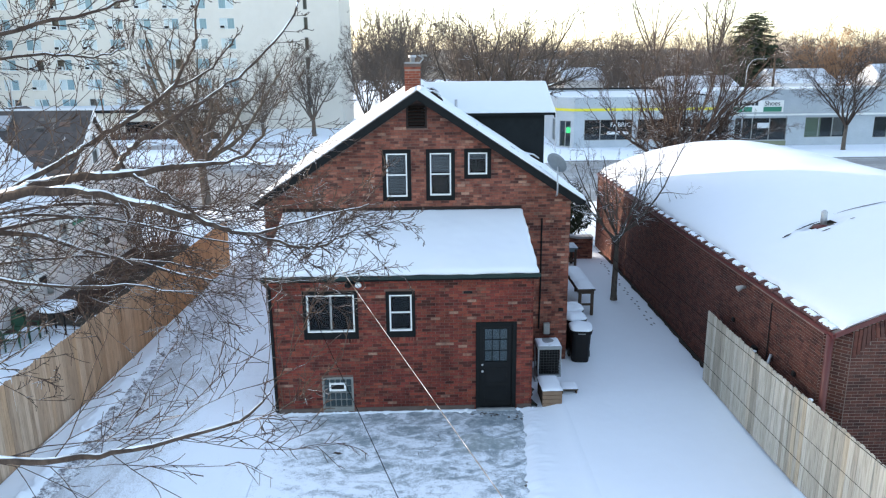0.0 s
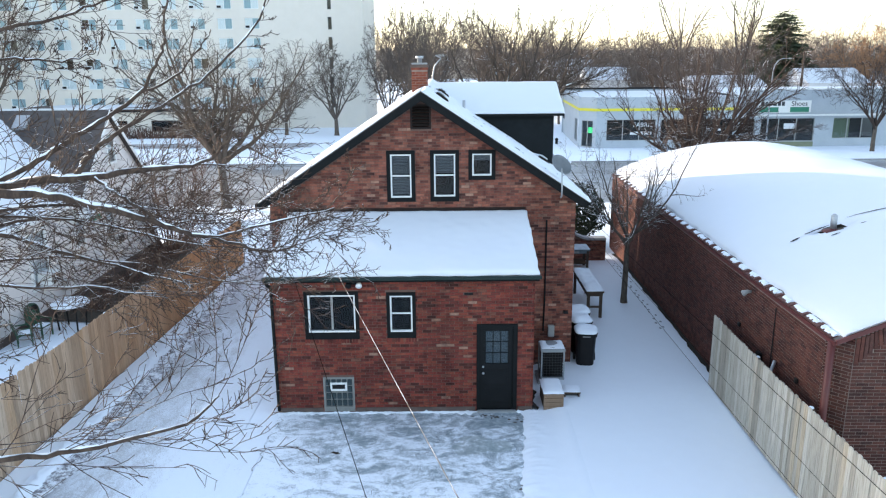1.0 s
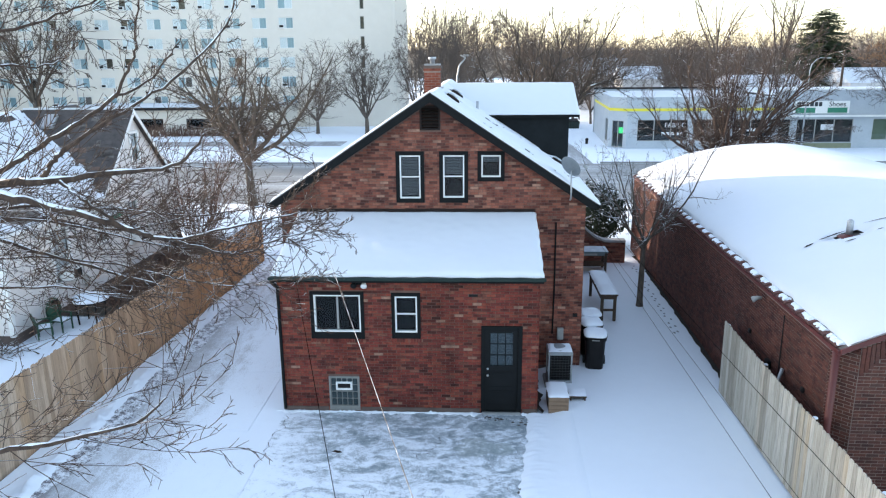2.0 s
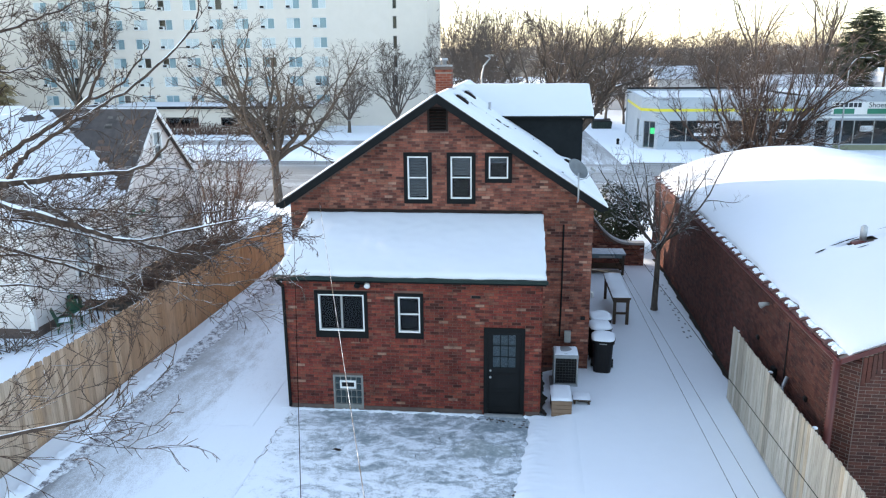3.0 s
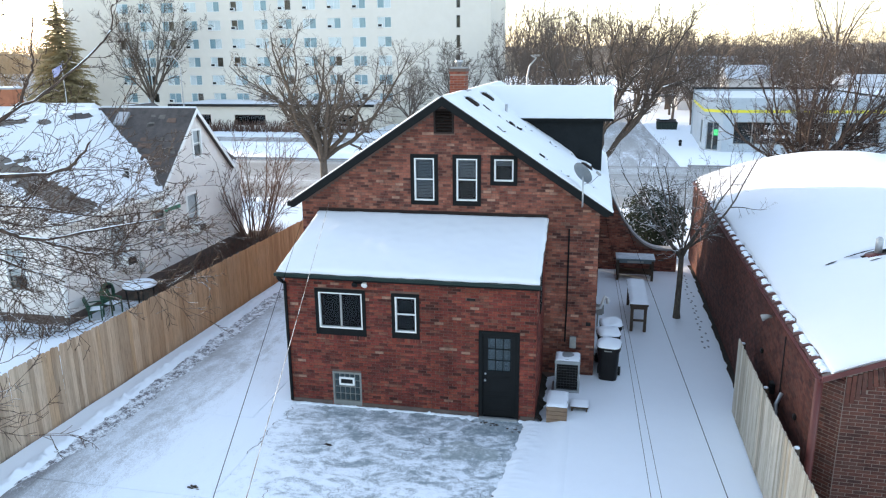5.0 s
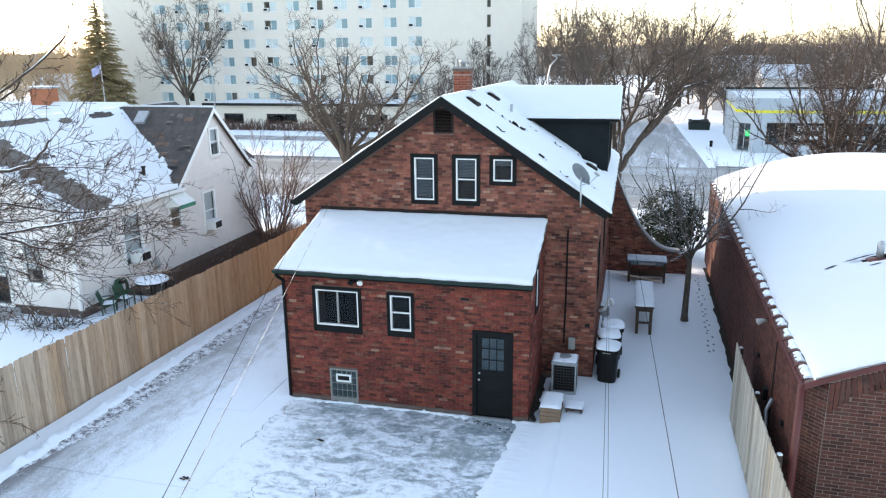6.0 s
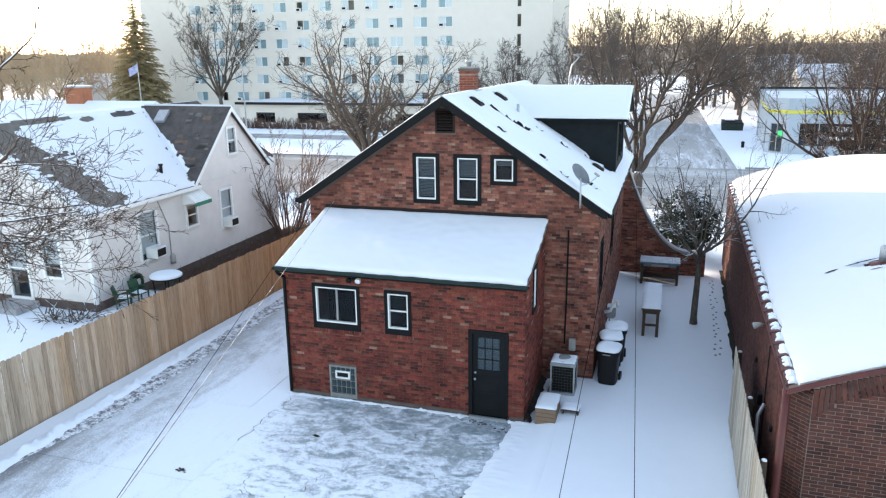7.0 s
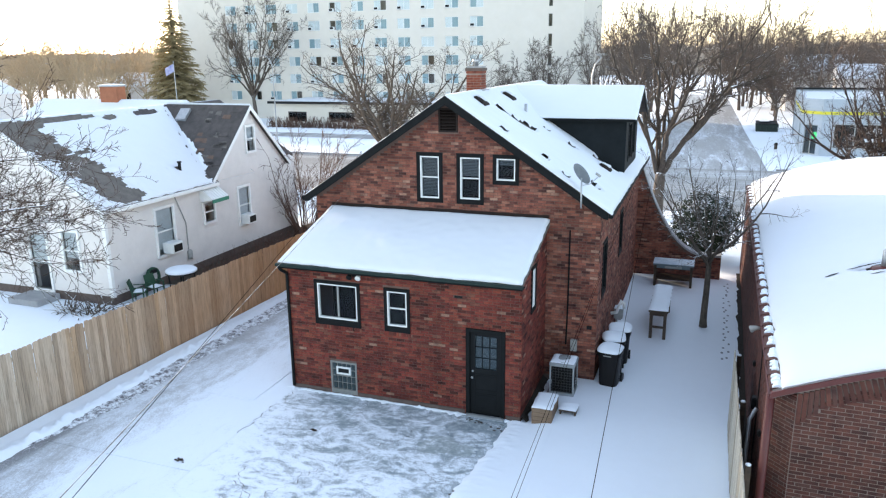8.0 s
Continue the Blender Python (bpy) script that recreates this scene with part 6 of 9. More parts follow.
def wheeled_bin(at, turn, label, seed):
    """A wheeled refuse bin: tapered body, lid, handle, wheels, and a pillow of snow."""
    b = thing("wheeled_bin", (0, 0, 0), label, "bin", "refuse bins beside the house")
    NB = 20
    body = Shape()

    def ring(w, d, z):
        out = []
        for k in range(NB):
            t = 2 * math.pi * k / NB
            c, e = math.cos(t), math.sin(t)
            out.append((w * math.copysign(abs(c) ** 0.55, c), d * math.copysign(abs(e) ** 0.55, e), z))
        return out
    rings = [ring(0.235, 0.25, 0.0), ring(0.28, 0.31, 0.86), ring(0.31, 0.34, 0.87), ring(0.31, 0.34, 0.93), ring(0.30, 0.33, 0.94)]
    for r in rings:
        body.v += r
    for i in range(len(rings) - 1):
        for k in range(NB):
            j = (k + 1) % NB
            body.f.append((i * NB + k, i * NB + j, i * NB + NB + j, i * NB + NB + k))
    body.f.append(tuple(range(NB - 1, -1, -1)))
    part("body", body, M_PLASTIC, b)
    lid = Shape().prism(ring(0.325, 0.36, 0.941), (0, 0, 0.04))
    part("lid", lid, M_PLASTIC, b, bevel=0.015)
    part("handle", Shape().tube([(-0.2, 0.33, 0.88), (-0.2, 0.43, 0.92), (0.2, 0.43, 0.92), (0.2, 0.33, 0.88)], 0.018, 6), M_PLASTIC, b)
    for x in (-0.27, 0.27):
        part("wheel", Shape().tube([(x - 0.03, 0.26, 0.12), (x + 0.03, 0.26, 0.12)], 0.13, 14), M_PLASTIC, b, bevel=0.0)
    part("grip", Shape().box(-0.10, 0.10, -0.375, -0.345, 0.905, 0.92), M_GREY_METAL, b, "pale grip slot")
    cap = Shape()
    steps = ((1.0, 0.0), (1.01, 0.035), (0.93, 0.08), (0.75, 0.115), (0.45, 0.135), (0.1, 0.14))
    for f, up_z in steps:
        for x, y, _ in ring(0.315, 0.35, 0.0):
            k = 1 + 0.06 * noise.noise((x * 4, y * 4, seed * 3.0 + up_z * 5))
            cap.v.append((x * f * k, y * f * k, 0.982 + up_z * (0.8 + 0.5 * noise.noise((x * f * 3, y * f * 3, seed * 1.0)))))
    for i in range(len(steps) - 1):
        for k in range(NB):
            j = (k + 1) % NB
            cap.f.append((i * NB + k, i * NB + j, i * NB + NB + j, i * NB + NB + k))
    cap.f.append(tuple(range(NB * (len(steps) - 1), NB * len(steps))))
    part("snow_cap", cap, M_SNOW, b, "rounded pillow of fresh snow", smooth=True)
    b.matrix_basis = pose(*at, 0, 0, turn)
    return b


for at, turn, lab, sd in (((4.37, 18.82, 0.13), -6, "black wheeled bin with thick snow on its lid", 1), ((4.36, 19.62, 0.15), 8, "black wheeled bin beside the brick wall, snow on its lid", 2), ((4.44, 20.35, 0.16), 3, "dark bin behind the others, snow on its lid", 3)):
    wheeled_bin(at, turn, lab, sd)

# wooden box and low step by the addition
bx = thing("wooden_box", (3.15, 16.5, 0.06), "tan slatted wooden box with snow on top", "box")
for k in range(4):
    z = 0.05 + k * 0.105
    part("slat", Shape().box(2.90, 3.38, 16.20, 16.225, z, z + 0.098), M_BOX_WOOD, bx, bevel=0.004)
    part("slat", Shape().box(3.355, 3.38, 16.23, 17.02, z, z + 0.098), M_BOX_WOOD, bx, bevel=0.004)
part("carcass", Shape().box(2.91, 3.35, 16.23, 17.02, 0.03, 0.47), M_DARK_WOOD, bx)
snow_cap("snow_cap", 2.89, 3.39, 16.19, 17.05, 0.472, 0.06, bx, 5, 0.06, 0.08)
st = thing("wooden_step", (3.65, 16.9, 0.08), "low dark wooden step under snow", "step")
part("tread", Shape().box(3.45, 3.88, 16.68, 17.12, 0.24, 0.28), M_DARK_WOOD, st, bevel=0.006)
for x in (3.47, 3.82):
    part("side", Shape().box(x, x + 0.04, 16.70, 17.10, 0.02, 0.24), M_DARK_WOOD, st, bevel=0.005)
snow_cap("snow_cap", 3.45, 3.88, 16.68, 17.12, 0.281, 0.05, st, 6, 0.06, 0.08)


def work_table(name, x0, x1, y0, y1, top, base, label, shelf=True, colour=None, snow=0.09):
    t = thing(name, ((x0 + x1) / 2, (y0 + y1) / 2, base), label, "table")
    col = colour or M_DARK_WOOD
    part("tabletop", Shape().box(x0, x1, y0, y1, top - 0.06, top), col, t, bevel=0.008)
    for x in (x0 + 0.04, x1 - 0.13):
        for y in (y0 + 0.05, y1 - 0.14):
            part("leg", Shape().box(x, x + 0.09, y, y + 0.09, base - 0.05, top - 0.06), M_DARK_WOOD, t, bevel=0.006)
    part("apron", Shape().box(x0 + 0.03, x1 - 0.03, y0 + 0.06, y0 + 0.09, top - 0.18, top - 0.06), col, t, bevel=0.005)
    part("apron", Shape().box(x0 + 0.03, x0 + 0.06, y0 + 0.09, y1 - 0.05, top - 0.18, top - 0.06), M_DARK_WOOD, t, bevel=0.005)
    part("apron", Shape().box(x1 - 0.06, x1 - 0.03, y0 + 0.09, y1 - 0.05, top - 0.18, top - 0.06), M_DARK_WOOD, t, bevel=0.005)
    if shelf:
        part("stretcher", Shape().box(x0 + 0.13, x1 - 0.13, y0 + 0.07, y0 + 0.11, base + 0.3, base + 0.37), M_DARK_WOOD, t, bevel=0.005)
    snow_cap("snow_cap", x0, x1, y0, y1, top + 0.001, snow, t, int(x0 * 10), 0.08, 0.09, None if snow > 0.05 else M_SLEET)
    return t


M_SLEET = mottled("thin_blue_snow", (0.30, 0.37, 0.43), (0.60, 0.67, 0.73), 5.0, 0.8, fine=25.0)
work_table("work_table", 5.05, 5.62, 22.3, 24.95, 1.08, 0.2, "long dark wooden work table under thick snow")
work_table("potting_bench", 4.78, 6.22, 27.75, 28.65, 1.04, 0.2, "grey-blue bench against the brick wing wall, snow on top", False, mottled("blue_grey_paint", (0.10, 0.14, 0.16), (0.18, 0.23, 0.26), 3.0, 0.6), 0.025)
pb = bpy.data.objects["potting_bench"]
part("drawer_front", Shape().box(5.2, 5.8, 27.79, 27.808, 0.88, 0.955), M_GREY_METAL, pb, "pale drawer front", bevel=0.004)
part("lower_shelf", Shape().box(4.86, 6.14, 27.85, 28.6, 0.42, 0.45), M_DARK_WOOD, pb, bevel=0.004)
# white gooseneck vent and gas meter on the side wall
gv = thing("gas_meter", (4.2, 22.6, 0.3), "grey gas meter with a white bent pipe on the brick wall", "gas meter")
part("bent_pipe", Shape().tube([(3.99, 21.9, 1.0), (4.16, 21.9, 1.05), (4.22, 21.9, 1.25), (4.28, 21.9, 1.42), (4.36, 21.9, 1.36), (4.37, 21.9, 1.2)], 0.05, 10), M_VINYL, gv, "white bent vent pipe", smooth=True)
part("meter_case", Shape().box(4.02, 4.28, 22.4, 22.75, 0.62, 0.98), M_GREY_METAL, gv, bevel=0.04)
part("riser", Shape().tube([(4.1, 22.57, 0.2), (4.1, 22.57, 0.62)], 0.025, 8), M_GREY_METAL, gv)
snow_cap("snow_cap", 4.02, 4.28, 22.4, 22.75, 0.982, 0.05, gv, 8, 0.06, 0.06)

# cables
def cable(pts, r, label, sag=0.0, snow=False):
    a, b = Vector(pts[0]), Vector(pts[-1])
    n = 40
    line = [tuple(a.lerp(b, i / n) - Vector((0, 0, sag * 4 * (i / n) * (1 - i / n)))) for i in range(n + 1)]
    solo("overhead_cable", Shape().tube(line, r, 5), M_RUBBER if not snow else M_CABLE, label, "cable", "overhead service cables", smooth=True)


M_CABLE = bark_mat("twisted_service_cable", (0.03, 0.027, 0.024), (0.19, 0.165, 0.135), 0.1)
cable([(-3.25, 18.80, 4.72), (3.90, -5.0, 4.5)], 0.005, "twisted service cable from the brick gable to a pole", 0.08, True)
cable([(-3.98, 18.80, 4.42), (3.36, -5.0, 3.3)], 0.005, "thin drop cable from the corner of the gable", 0.05)
cable([(4.06, 26.3, 4.05), (4.90, -5.0, 3.20)], 0.0034, "thin drop cable from the brick wall", 0.05)
cable([(4.05, 26.0, 3.99), (4.99, -5.0, 3.80)], 0.0030, "thin drop cable beside its twin", 0.05)
cable([(4.45, 29.25, 3.86), (5.98, -5.0, 3.52)], 0.005, "black cable from the far corner of the house", 0.06)

# ---- the white neighbour house ----
NX, NY0, NY1 = -11.9, 18.75, 30.6
NG, N_EAVE, N_RX, N_RZ = 0.55, 4.0, -16.0, 6.62
N_LX = -20.1
nb = thing("neighbour_house", (-16, 24, NG), "white clapboard house with a patchy snowy roof", "house")
nslope = (N_RZ - N_EAVE) / (NX - N_RX)


def clap(u0, u1, z0, z1, m, parent, holes=(), top=None, step=0.2):
    """Lapped boards: each course leans out at its foot."""
    s = Shape()
    z = z0
    while z < z1 - 0.02:
        bits = [(u0, u1)]
        for h0, h1, g0, g1 in holes:
            if z + step > g0 and z < g1:
                bits = [q for p0, p1 in bits for q in ((p0, min(p1, h0)), (max(p0, h1), p1)) if q[1] - q[0] > 0.02]
        for p, q in bits:
            if top:
                n = max(1, int((q - p) / 0.3))
                ok = [p + (q - p) * i / n for i in range(n + 1) if top(p + (q - p) * i / n) > z + step]
                if len(ok) < 2:
                    continue
                p, q = min(ok), max(ok)
            ring = [m @ Vector(v) for v in ((p, -0.036, z), (q, -0.036, z), (q, -0.006, z + step), (p, -0.004, z + step))]
            s.prism([tuple(v) for v in ring], m.to_3x3() @ Vector((0, 0.003, 0)))
        z += step
    part("clapboarding", s, M_SIDING, parent, "lapped white boards", kind="stuff")


def plain_window(parent, m, u0, u1, z0, z1, style="hung", label="white-framed window", shade=0.0):
    """A window on any wall: m is the wall's frame."""
    def bx(a, b, c, d, z0_, z1_):
        return [tuple(m @ Vector(v)) for v in ((a, c, z0_), (b, c, z0_), (b, d, z0_), (a, d, z0_))], tuple(m.to_3x3() @ Vector((0, 0, z1_ - z0_)))

    def add(s, *args):
        r, a = bx(*args)
        s.prism(r, a)
    f = Shape()
    w = 0.09
    add(f, u0 - w, u0, -0.075, 0.06, z0 - w, z1 + w)
    add(f, u1, u1 + w, -0.075, 0.06, z0 - w, z1 + w)
    add(f, u0, u1, -0.075, 0.06, z1, z1 + w)
    add(f, u0, u1, -0.085, 0.06, z0 - w, z0)
    win = part("window", f, M_VINYL, parent, label)
    zm = (z0 + z1) / 2
    r = Shape()
    add(r, u0, u1, -0.01, 0.03, zm - 0.025, zm + 0.025)
    part("sash_rail", r, M_VINYL, win)
    for c, d in ((z0, zm - 0.025), (zm + 0.025, z1)):
        g = Shape()
        g.poly([tuple(m @ Vector(v)) for v in ((u0, 0.012, c), (u1, 0.012, c), (u1, 0.012, d), (u0, 0.012, d))])
        p = part("pane", g, M_GLASS, win)
        p.visible_shadow = False
    if shade:
        g = Shape()
        add(g, u0, u1, 0.05, 0.06, z1 - (z1 - z0) * shade, z1)
        part("roller_blind", g, M_BLIND_PALE, win, "pale roller blind")
    return win


F_NX = facing(NX, 0, 90)
W1, W2, W3, GW = (21.05, 21.95, 1.70, 3.35), (26.0, 26.75, 1.80, 3.30), (23.75, 24.35, 2.35, 3.1), (26.85, 27.4, 4.75, 5.75)
GY0, GY1, GZ = 24.35, 29.75, 6.58
GYM = (GY0 + GY1) / 2
side_outline = [(NY0, NG - 0.2), (NY1, NG - 0.2), (NY1, N_EAVE), (GY1, N_EAVE), (GYM, GZ), (GY0, N_EAVE), (NY0, N_EAVE)]
part("wall", wall_panel(side_outline, [W1, W2, W3, GW], 0.2, F_NX), M_SIDING, nb, "white clapboard side wall")
clap(NY0, NY1, NG + 0.35, GZ, F_NX, nb, [(a - 0.09, b + 0.09, c - 0.09, d + 0.09) for a, b, c, d in (W1, W2, W3, GW)], top=lambda y: (N_EAVE if not GY0 < y < GY1 else GZ - (GZ - N_EAVE) * abs(y - GYM) / (GYM - GY0)))
part("foundation", Shape().box(NX - 0.1, NX + 0.03, NY0, NY1, NG - 0.2, NG + 0.34).box(N_LX, NX + 0.03, NY0 - 0.03, NY0 - 0.004, NG - 0.2, NG + 0.34), M_FOUNDATION, nb, "dark block foundation")
M_BLIND_PALE = mottled("pale_blind", (0.50, 0.53, 0.55), (0.62, 0.65, 0.67), 3.0, 0.9)
for wv, sh_v in ((W1, 0.9), (W2, 0.8), (W3, 0.2), (GW, 0.6)):
    plain_window(nb, F_NX, *wv, shade=sh_v)
F_NR = facing(0, NY0)
DR_, RW_ = (-15.25, -14.5, NG + 0.35, NG + 2.3), (-13.75, -13.1, 1.7, 3.0)
part("wall", wall_panel([(N_LX, NG - 0.2), (NX - 0.2, NG - 0.2), (NX - 0.2, N_EAVE), (N_RX, N_RZ - 0.1), (N_LX, N_EAVE)], [DR_, RW_], 0.2, F_NR), M_SIDING, nb, "white clapboard gable wall")
clap(N_LX, NX, NG + 0.35, N_RZ - 0.1, F_NR, nb, [(DR_[0] - 0.09, DR_[1] + 0.09, DR_[2] - 0.09, DR_[3] + 0.09), (RW_[0] - 0.09, RW_[1] + 0.09, RW_[2] - 0.09, RW_[3] + 0.09)], top=lambda x: N_EAVE + (N_RZ - 0.1 - N_EAVE) * (1 - abs(x - N_RX) / (NX - N_RX)))
plain_window(nb, F_NR, *RW_, shade=0.7)
plain_window(nb, F_NR, *DR_, label="pale storm door", shade=0.55)
part("back_step", Shape().box(-15.5, -14.2, NY0 - 1.0, NY0 - 0.04, NG - 0.1, NG + 0.25), M_CONCRETE, nb, bevel=0.02)
part("wall", Shape().box(N_LX, N_LX + 0.2, NY0, NY1, NG - 0.2, N_EAVE).box(N_LX + 0.2, NX - 0.2, NY1 - 0.2, NY1, NG - 0.2, N_EAVE), M_SIDING, nb)
s = Shape().prism([(N_LX, NY1 - 0.2, N_EAVE), (NX, NY1 - 0.2, N_EAVE), (N_RX, NY1 - 0.2, N_RZ - 0.1)], (0, 0.2, 0))
part("street_gable", s, M_SIDING, nb)
part("ceiling_void", Shape().box(N_LX + 0.2, NX - 0.22, NY0 + 0.3, NY1 - 0.3, 3.6, 3.65), M_DARK_IN, nb)
part("corner_board", Shape().box(NX - 0.02, NX + 0.035, NY0 - 0.035, NY0 + 0.09, NG + 0.3, N_EAVE), M_VINYL, nb, "white corner board")
part("corner_board", Shape().box(NX - 0.1, NX + 0.01, NY0 - 0.034, NY0 - 0.005, NG + 0.3, N_EAVE), M_VINYL, nb)
# roof: two slopes along y and a cross gable
for sgn in (1, -1):
    ex = N_RX + sgn * (NX - N_RX + 0.22)
    ez = N_RZ - nslope * abs(ex - N_RX)
    part("roof", Shape().prism([(N_RX, NY0 - 0.25, N_RZ), (ex, NY0 - 0.25, ez), (ex, NY0 - 0.25, ez - 0.1), (N_RX, NY0 - 0.25, N_RZ - 0.1)], (0, (GY0 + 0.2 if sgn > 0 else NY1 + 0.3) - NY0 + 0.25, 0)), M_SHINGLE, nb, "grey-brown shingled slope")
    part("rake_board", Shape().prism([(N_RX, NY0 - 0.28, N_RZ - 0.01), (ex, NY0 - 0.28, ez - 0.01), (ex, NY0 - 0.28, ez - 0.17), (N_RX, NY0 - 0.28, N_RZ - 0.17)], (0, 0.028, 0)), M_VINYL, nb, "white rake board")
exr = NX + 0.22
ezr = N_RZ - nslope * (exr - N_RX)
part("gutter", Shape().box(exr, exr + 0.11, NY0 - 0.25, GY0 + 0.1, ezr - 0.14, ezr - 0.02), M_VINYL, nb, "white eaves gutter", bevel=0.012)
# street part of the slope beyond the cross gable
xin = NX - 0.25
zin = N_RZ - nslope * (xin - N_RX)
part("roof", Shape().prism([(N_RX, GY0 + 0.19, N_RZ), (xin, GY0 + 0.19, zin), (xin, NY1 + 0.3, zin), (N_RX, NY1 + 0.3, N_RZ)], (0, 0, -0.1)), M_SHINGLE_OLD, nb)
gs = (GZ - N_EAVE) / (GYM - GY0)
for sgn in (-1, 1):
    ey = GYM + sgn * (GYM - GY0 + 0.15)
    ez = GZ + 0.06 - gs * abs(ey - GYM)
    ring = [(NX + 0.2, GYM, GZ + 0.06), (NX + 0.2, ey, ez), (NX - 0.6, ey, ez), (N_RX, GYM + sgn * 0.1, GZ + 0.06)]
    part("roof", Shape().prism(ring, (0, 0, -0.09)), M_SHINGLE_OLD, nb, "worn dark grey shingles, mostly bare")
    if sgn > 0:
        part("snow_blanket", Shape().prism([(p[0], p[1], p[2] + 0.004) for p in ring], (0, 0, 0.07)), M_SNOW_ROOF, nb, "snow on the street-side slope")
    part("rake_board", Shape().prism([(NX + 0.21, GYM, GZ + 0.05), (NX + 0.21, ey, ez - 0.01), (NX + 0.21, ey, ez - 0.17), (NX + 0.21, GYM, GZ - 0.12)], (0.028, 0, 0)), M_VINYL, nb, "white gable board")
# snow that spills over the valley on to the worn slope
vs_ = Shape()
for i in range(121):
    x = exr - 0.55 - (exr - 0.75 - N_RX) * i / 120
    zv = N_RZ - nslope * (x - N_RX)
    yv = GYM - (GZ + 0.06 - zv) / gs
    wv_ = max(0.02, 0.22 + 0.35 * noise.noise((math.floor(x * 7) * 1.7, 4.0, 0.0)) + 0.2 * noise.noise((x * 1.3, 8.0, 0.0)))
    y2 = min(GYM - 0.05, yv + wv_)
    vs_.v += [(x, yv - 0.2, zv + 0.06), (x, yv, zv + 0.07), (x, (yv + y2) / 2, GZ + 0.06 - gs * (GYM - (yv + y2) / 2) + 0.045), (x, y2, GZ + 0.06 - gs * (GYM - y2) + 0.012)]
vs_.f = [(i * 4 + q, i * 4 + q + 1, i * 4 + q + 5, i * 4 + q + 4) for i in range(120) for q in range(3)]
part("valley_snow", vs_, M_SNOW_ROOF, nb, "ragged snow along the roof valley")
# loose shingles and patches on the worn slope
rngs = random.Random(14)
M_RUST = mottled("rusty_shingle", (0.10, 0.065, 0.05), (0.17, 0.115, 0.09), 5.0, 0.95)
for k in range(46):
    u, v = rngs.uniform(0.1, 0.95), rngs.uniform(0.05, 0.85)
    x = NX + 0.1 - (NX - N_RX) * (u * (1 - v * 0.75))
    y = GYM - (GYM - GY0) * v
    z = GZ + 0.075 - gs * (GYM - y)
    w_, d_ = rngs.uniform(0.08, 0.38), rngs.uniform(0.03, 0.09)
    part("lifted_shingle", Shape().prism([(x - w_, y - d_, z - gs * d_), (x + w_, y - d_ * 1.3, z - gs * d_ * 1.3), (x + w_ * 0.8, y + d_, z + gs * d_), (x - w_ * 0.9, y + d_ * 0.8, z + gs * d_ * 0.8)], (0, 0, 0.025)), rngs.choice((M_SHINGLE, M_SHINGLE_OLD, M_RUST)), nb)
# snow on the yard-side slope, bare at its rake and top
up = Vector((N_RX - exr, 0, N_RZ - ezr))
roof_snow("snow_blanket", (exr, NY0 - 0.25, ezr), (0, GYM + 0.2 - NY0, 0), tuple(up), 0.07, 140, 84,
          holes=[(1.45, 0.45, 0.75, 0.4), (1.3, 1.2, 0.7, 0.6), (1.15, 2.1, 0.65, 0.8), (0.95, 3.1, 0.6, 0.8), (0.6, 4.0, 0.85, 0.7), (0.3, 4.65, 1.5, 0.3), (2.6, 4.85, 1.6, 0.13), (4.9, 4.65, 0.3, 0.14), (6.9, 4.75, 0.7, 0.15), (4.6, 1.15, 0.07, 0.07), (2.2, 2.9, 0.25, 0.10)], seed=12, parent=nb, ragged=0.06, course=0.3,
          cut=lambda p: p.y > GYM - (GZ + 0.06 - (N_RZ - nslope * (p.x - N_RX))) / gs + 0.3 * noise.noise((p.x * 2.0, 7.0, 0.0)) + 0.45 * noise.noise((math.floor(p.x * 8) * 2.3, 3.0, 0.0)) - 0.12)
roof_snow("snow_blanket", (N_RX, NY0 - 0.2, N_RZ), (0, NY1 - NY0 + 0.3, 0), (-(NX - N_RX + 0.22), 0, ezr - N_RZ), 0.07, 50, 24, seed=13, parent=nb)
px, py = -12.5, 23.35
part("vent_pipe", Shape().tube([(px, py, 4.2), (px, py, 4.76)], 0.06, 10).tube([(px, py, 4.72), (px, py, 4.78)], 0.085, 10), M_DARK_METAL, nb, "dark plumbing vent")
part("skylight", Shape().prism([(-14.9, 26.3, 6.0), (-14.4, 26.3, 6.0), (-14.4, 26.75, 6.42), (-14.9, 26.75, 6.42)], (0, -0.06, 0.1)), M_METAL, nb, "small pale roof hatch", bevel=0.01)
# awning over the small window
aw = part("awning", Shape().prism([(NX + 0.02, 23.55, 3.75), (NX + 0.02, 24.55, 3.75), (NX + 0.62, 24.55, 3.3), (NX + 0.62, 23.55, 3.3)], (0, 0, 0.03)).prism([(NX + 0.02, 23.55, 3.75), (NX + 0.62, 23.55, 3.3), (NX + 0.02, 23.55, 3.2)], (0, 0.015, 0)), M_VINYL, nb, "white metal window awning with a green edge")
part("valance", Shape().box(NX + 0.60, NX + 0.635, 23.55, 24.55, 3.17, 3.31), M_GREEN_SIGN, aw, "green scalloped edge")
for k in range(6):
    y = 23.62 + k * 0.16
    part("rib", Shape().prism([(NX + 0.02, y, 3.785), (NX + 0.02, y + 0.05, 3.785), (NX + 0.62, y + 0.05, 3.335), (NX + 0.62, y, 3.335)], (0, 0, 0.02)), M_VINYL, aw)
for (y, z) in ((21.62, 1.9), (26.35, 1.98)):
    wa = part("window_air_conditioner", Shape().box(NX - 0.05, NX + 0.42, y - 0.28, y + 0.28, z - 0.18, z + 0.2), M_VINYL, nb, "white window air conditioner", bevel=0.015)
    part("grille", Shape().box(NX + 0.42, NX + 0.43, y - 0.22, y + 0.22, z - 0.12, z + 0.14), M_DARK_METAL, wa)
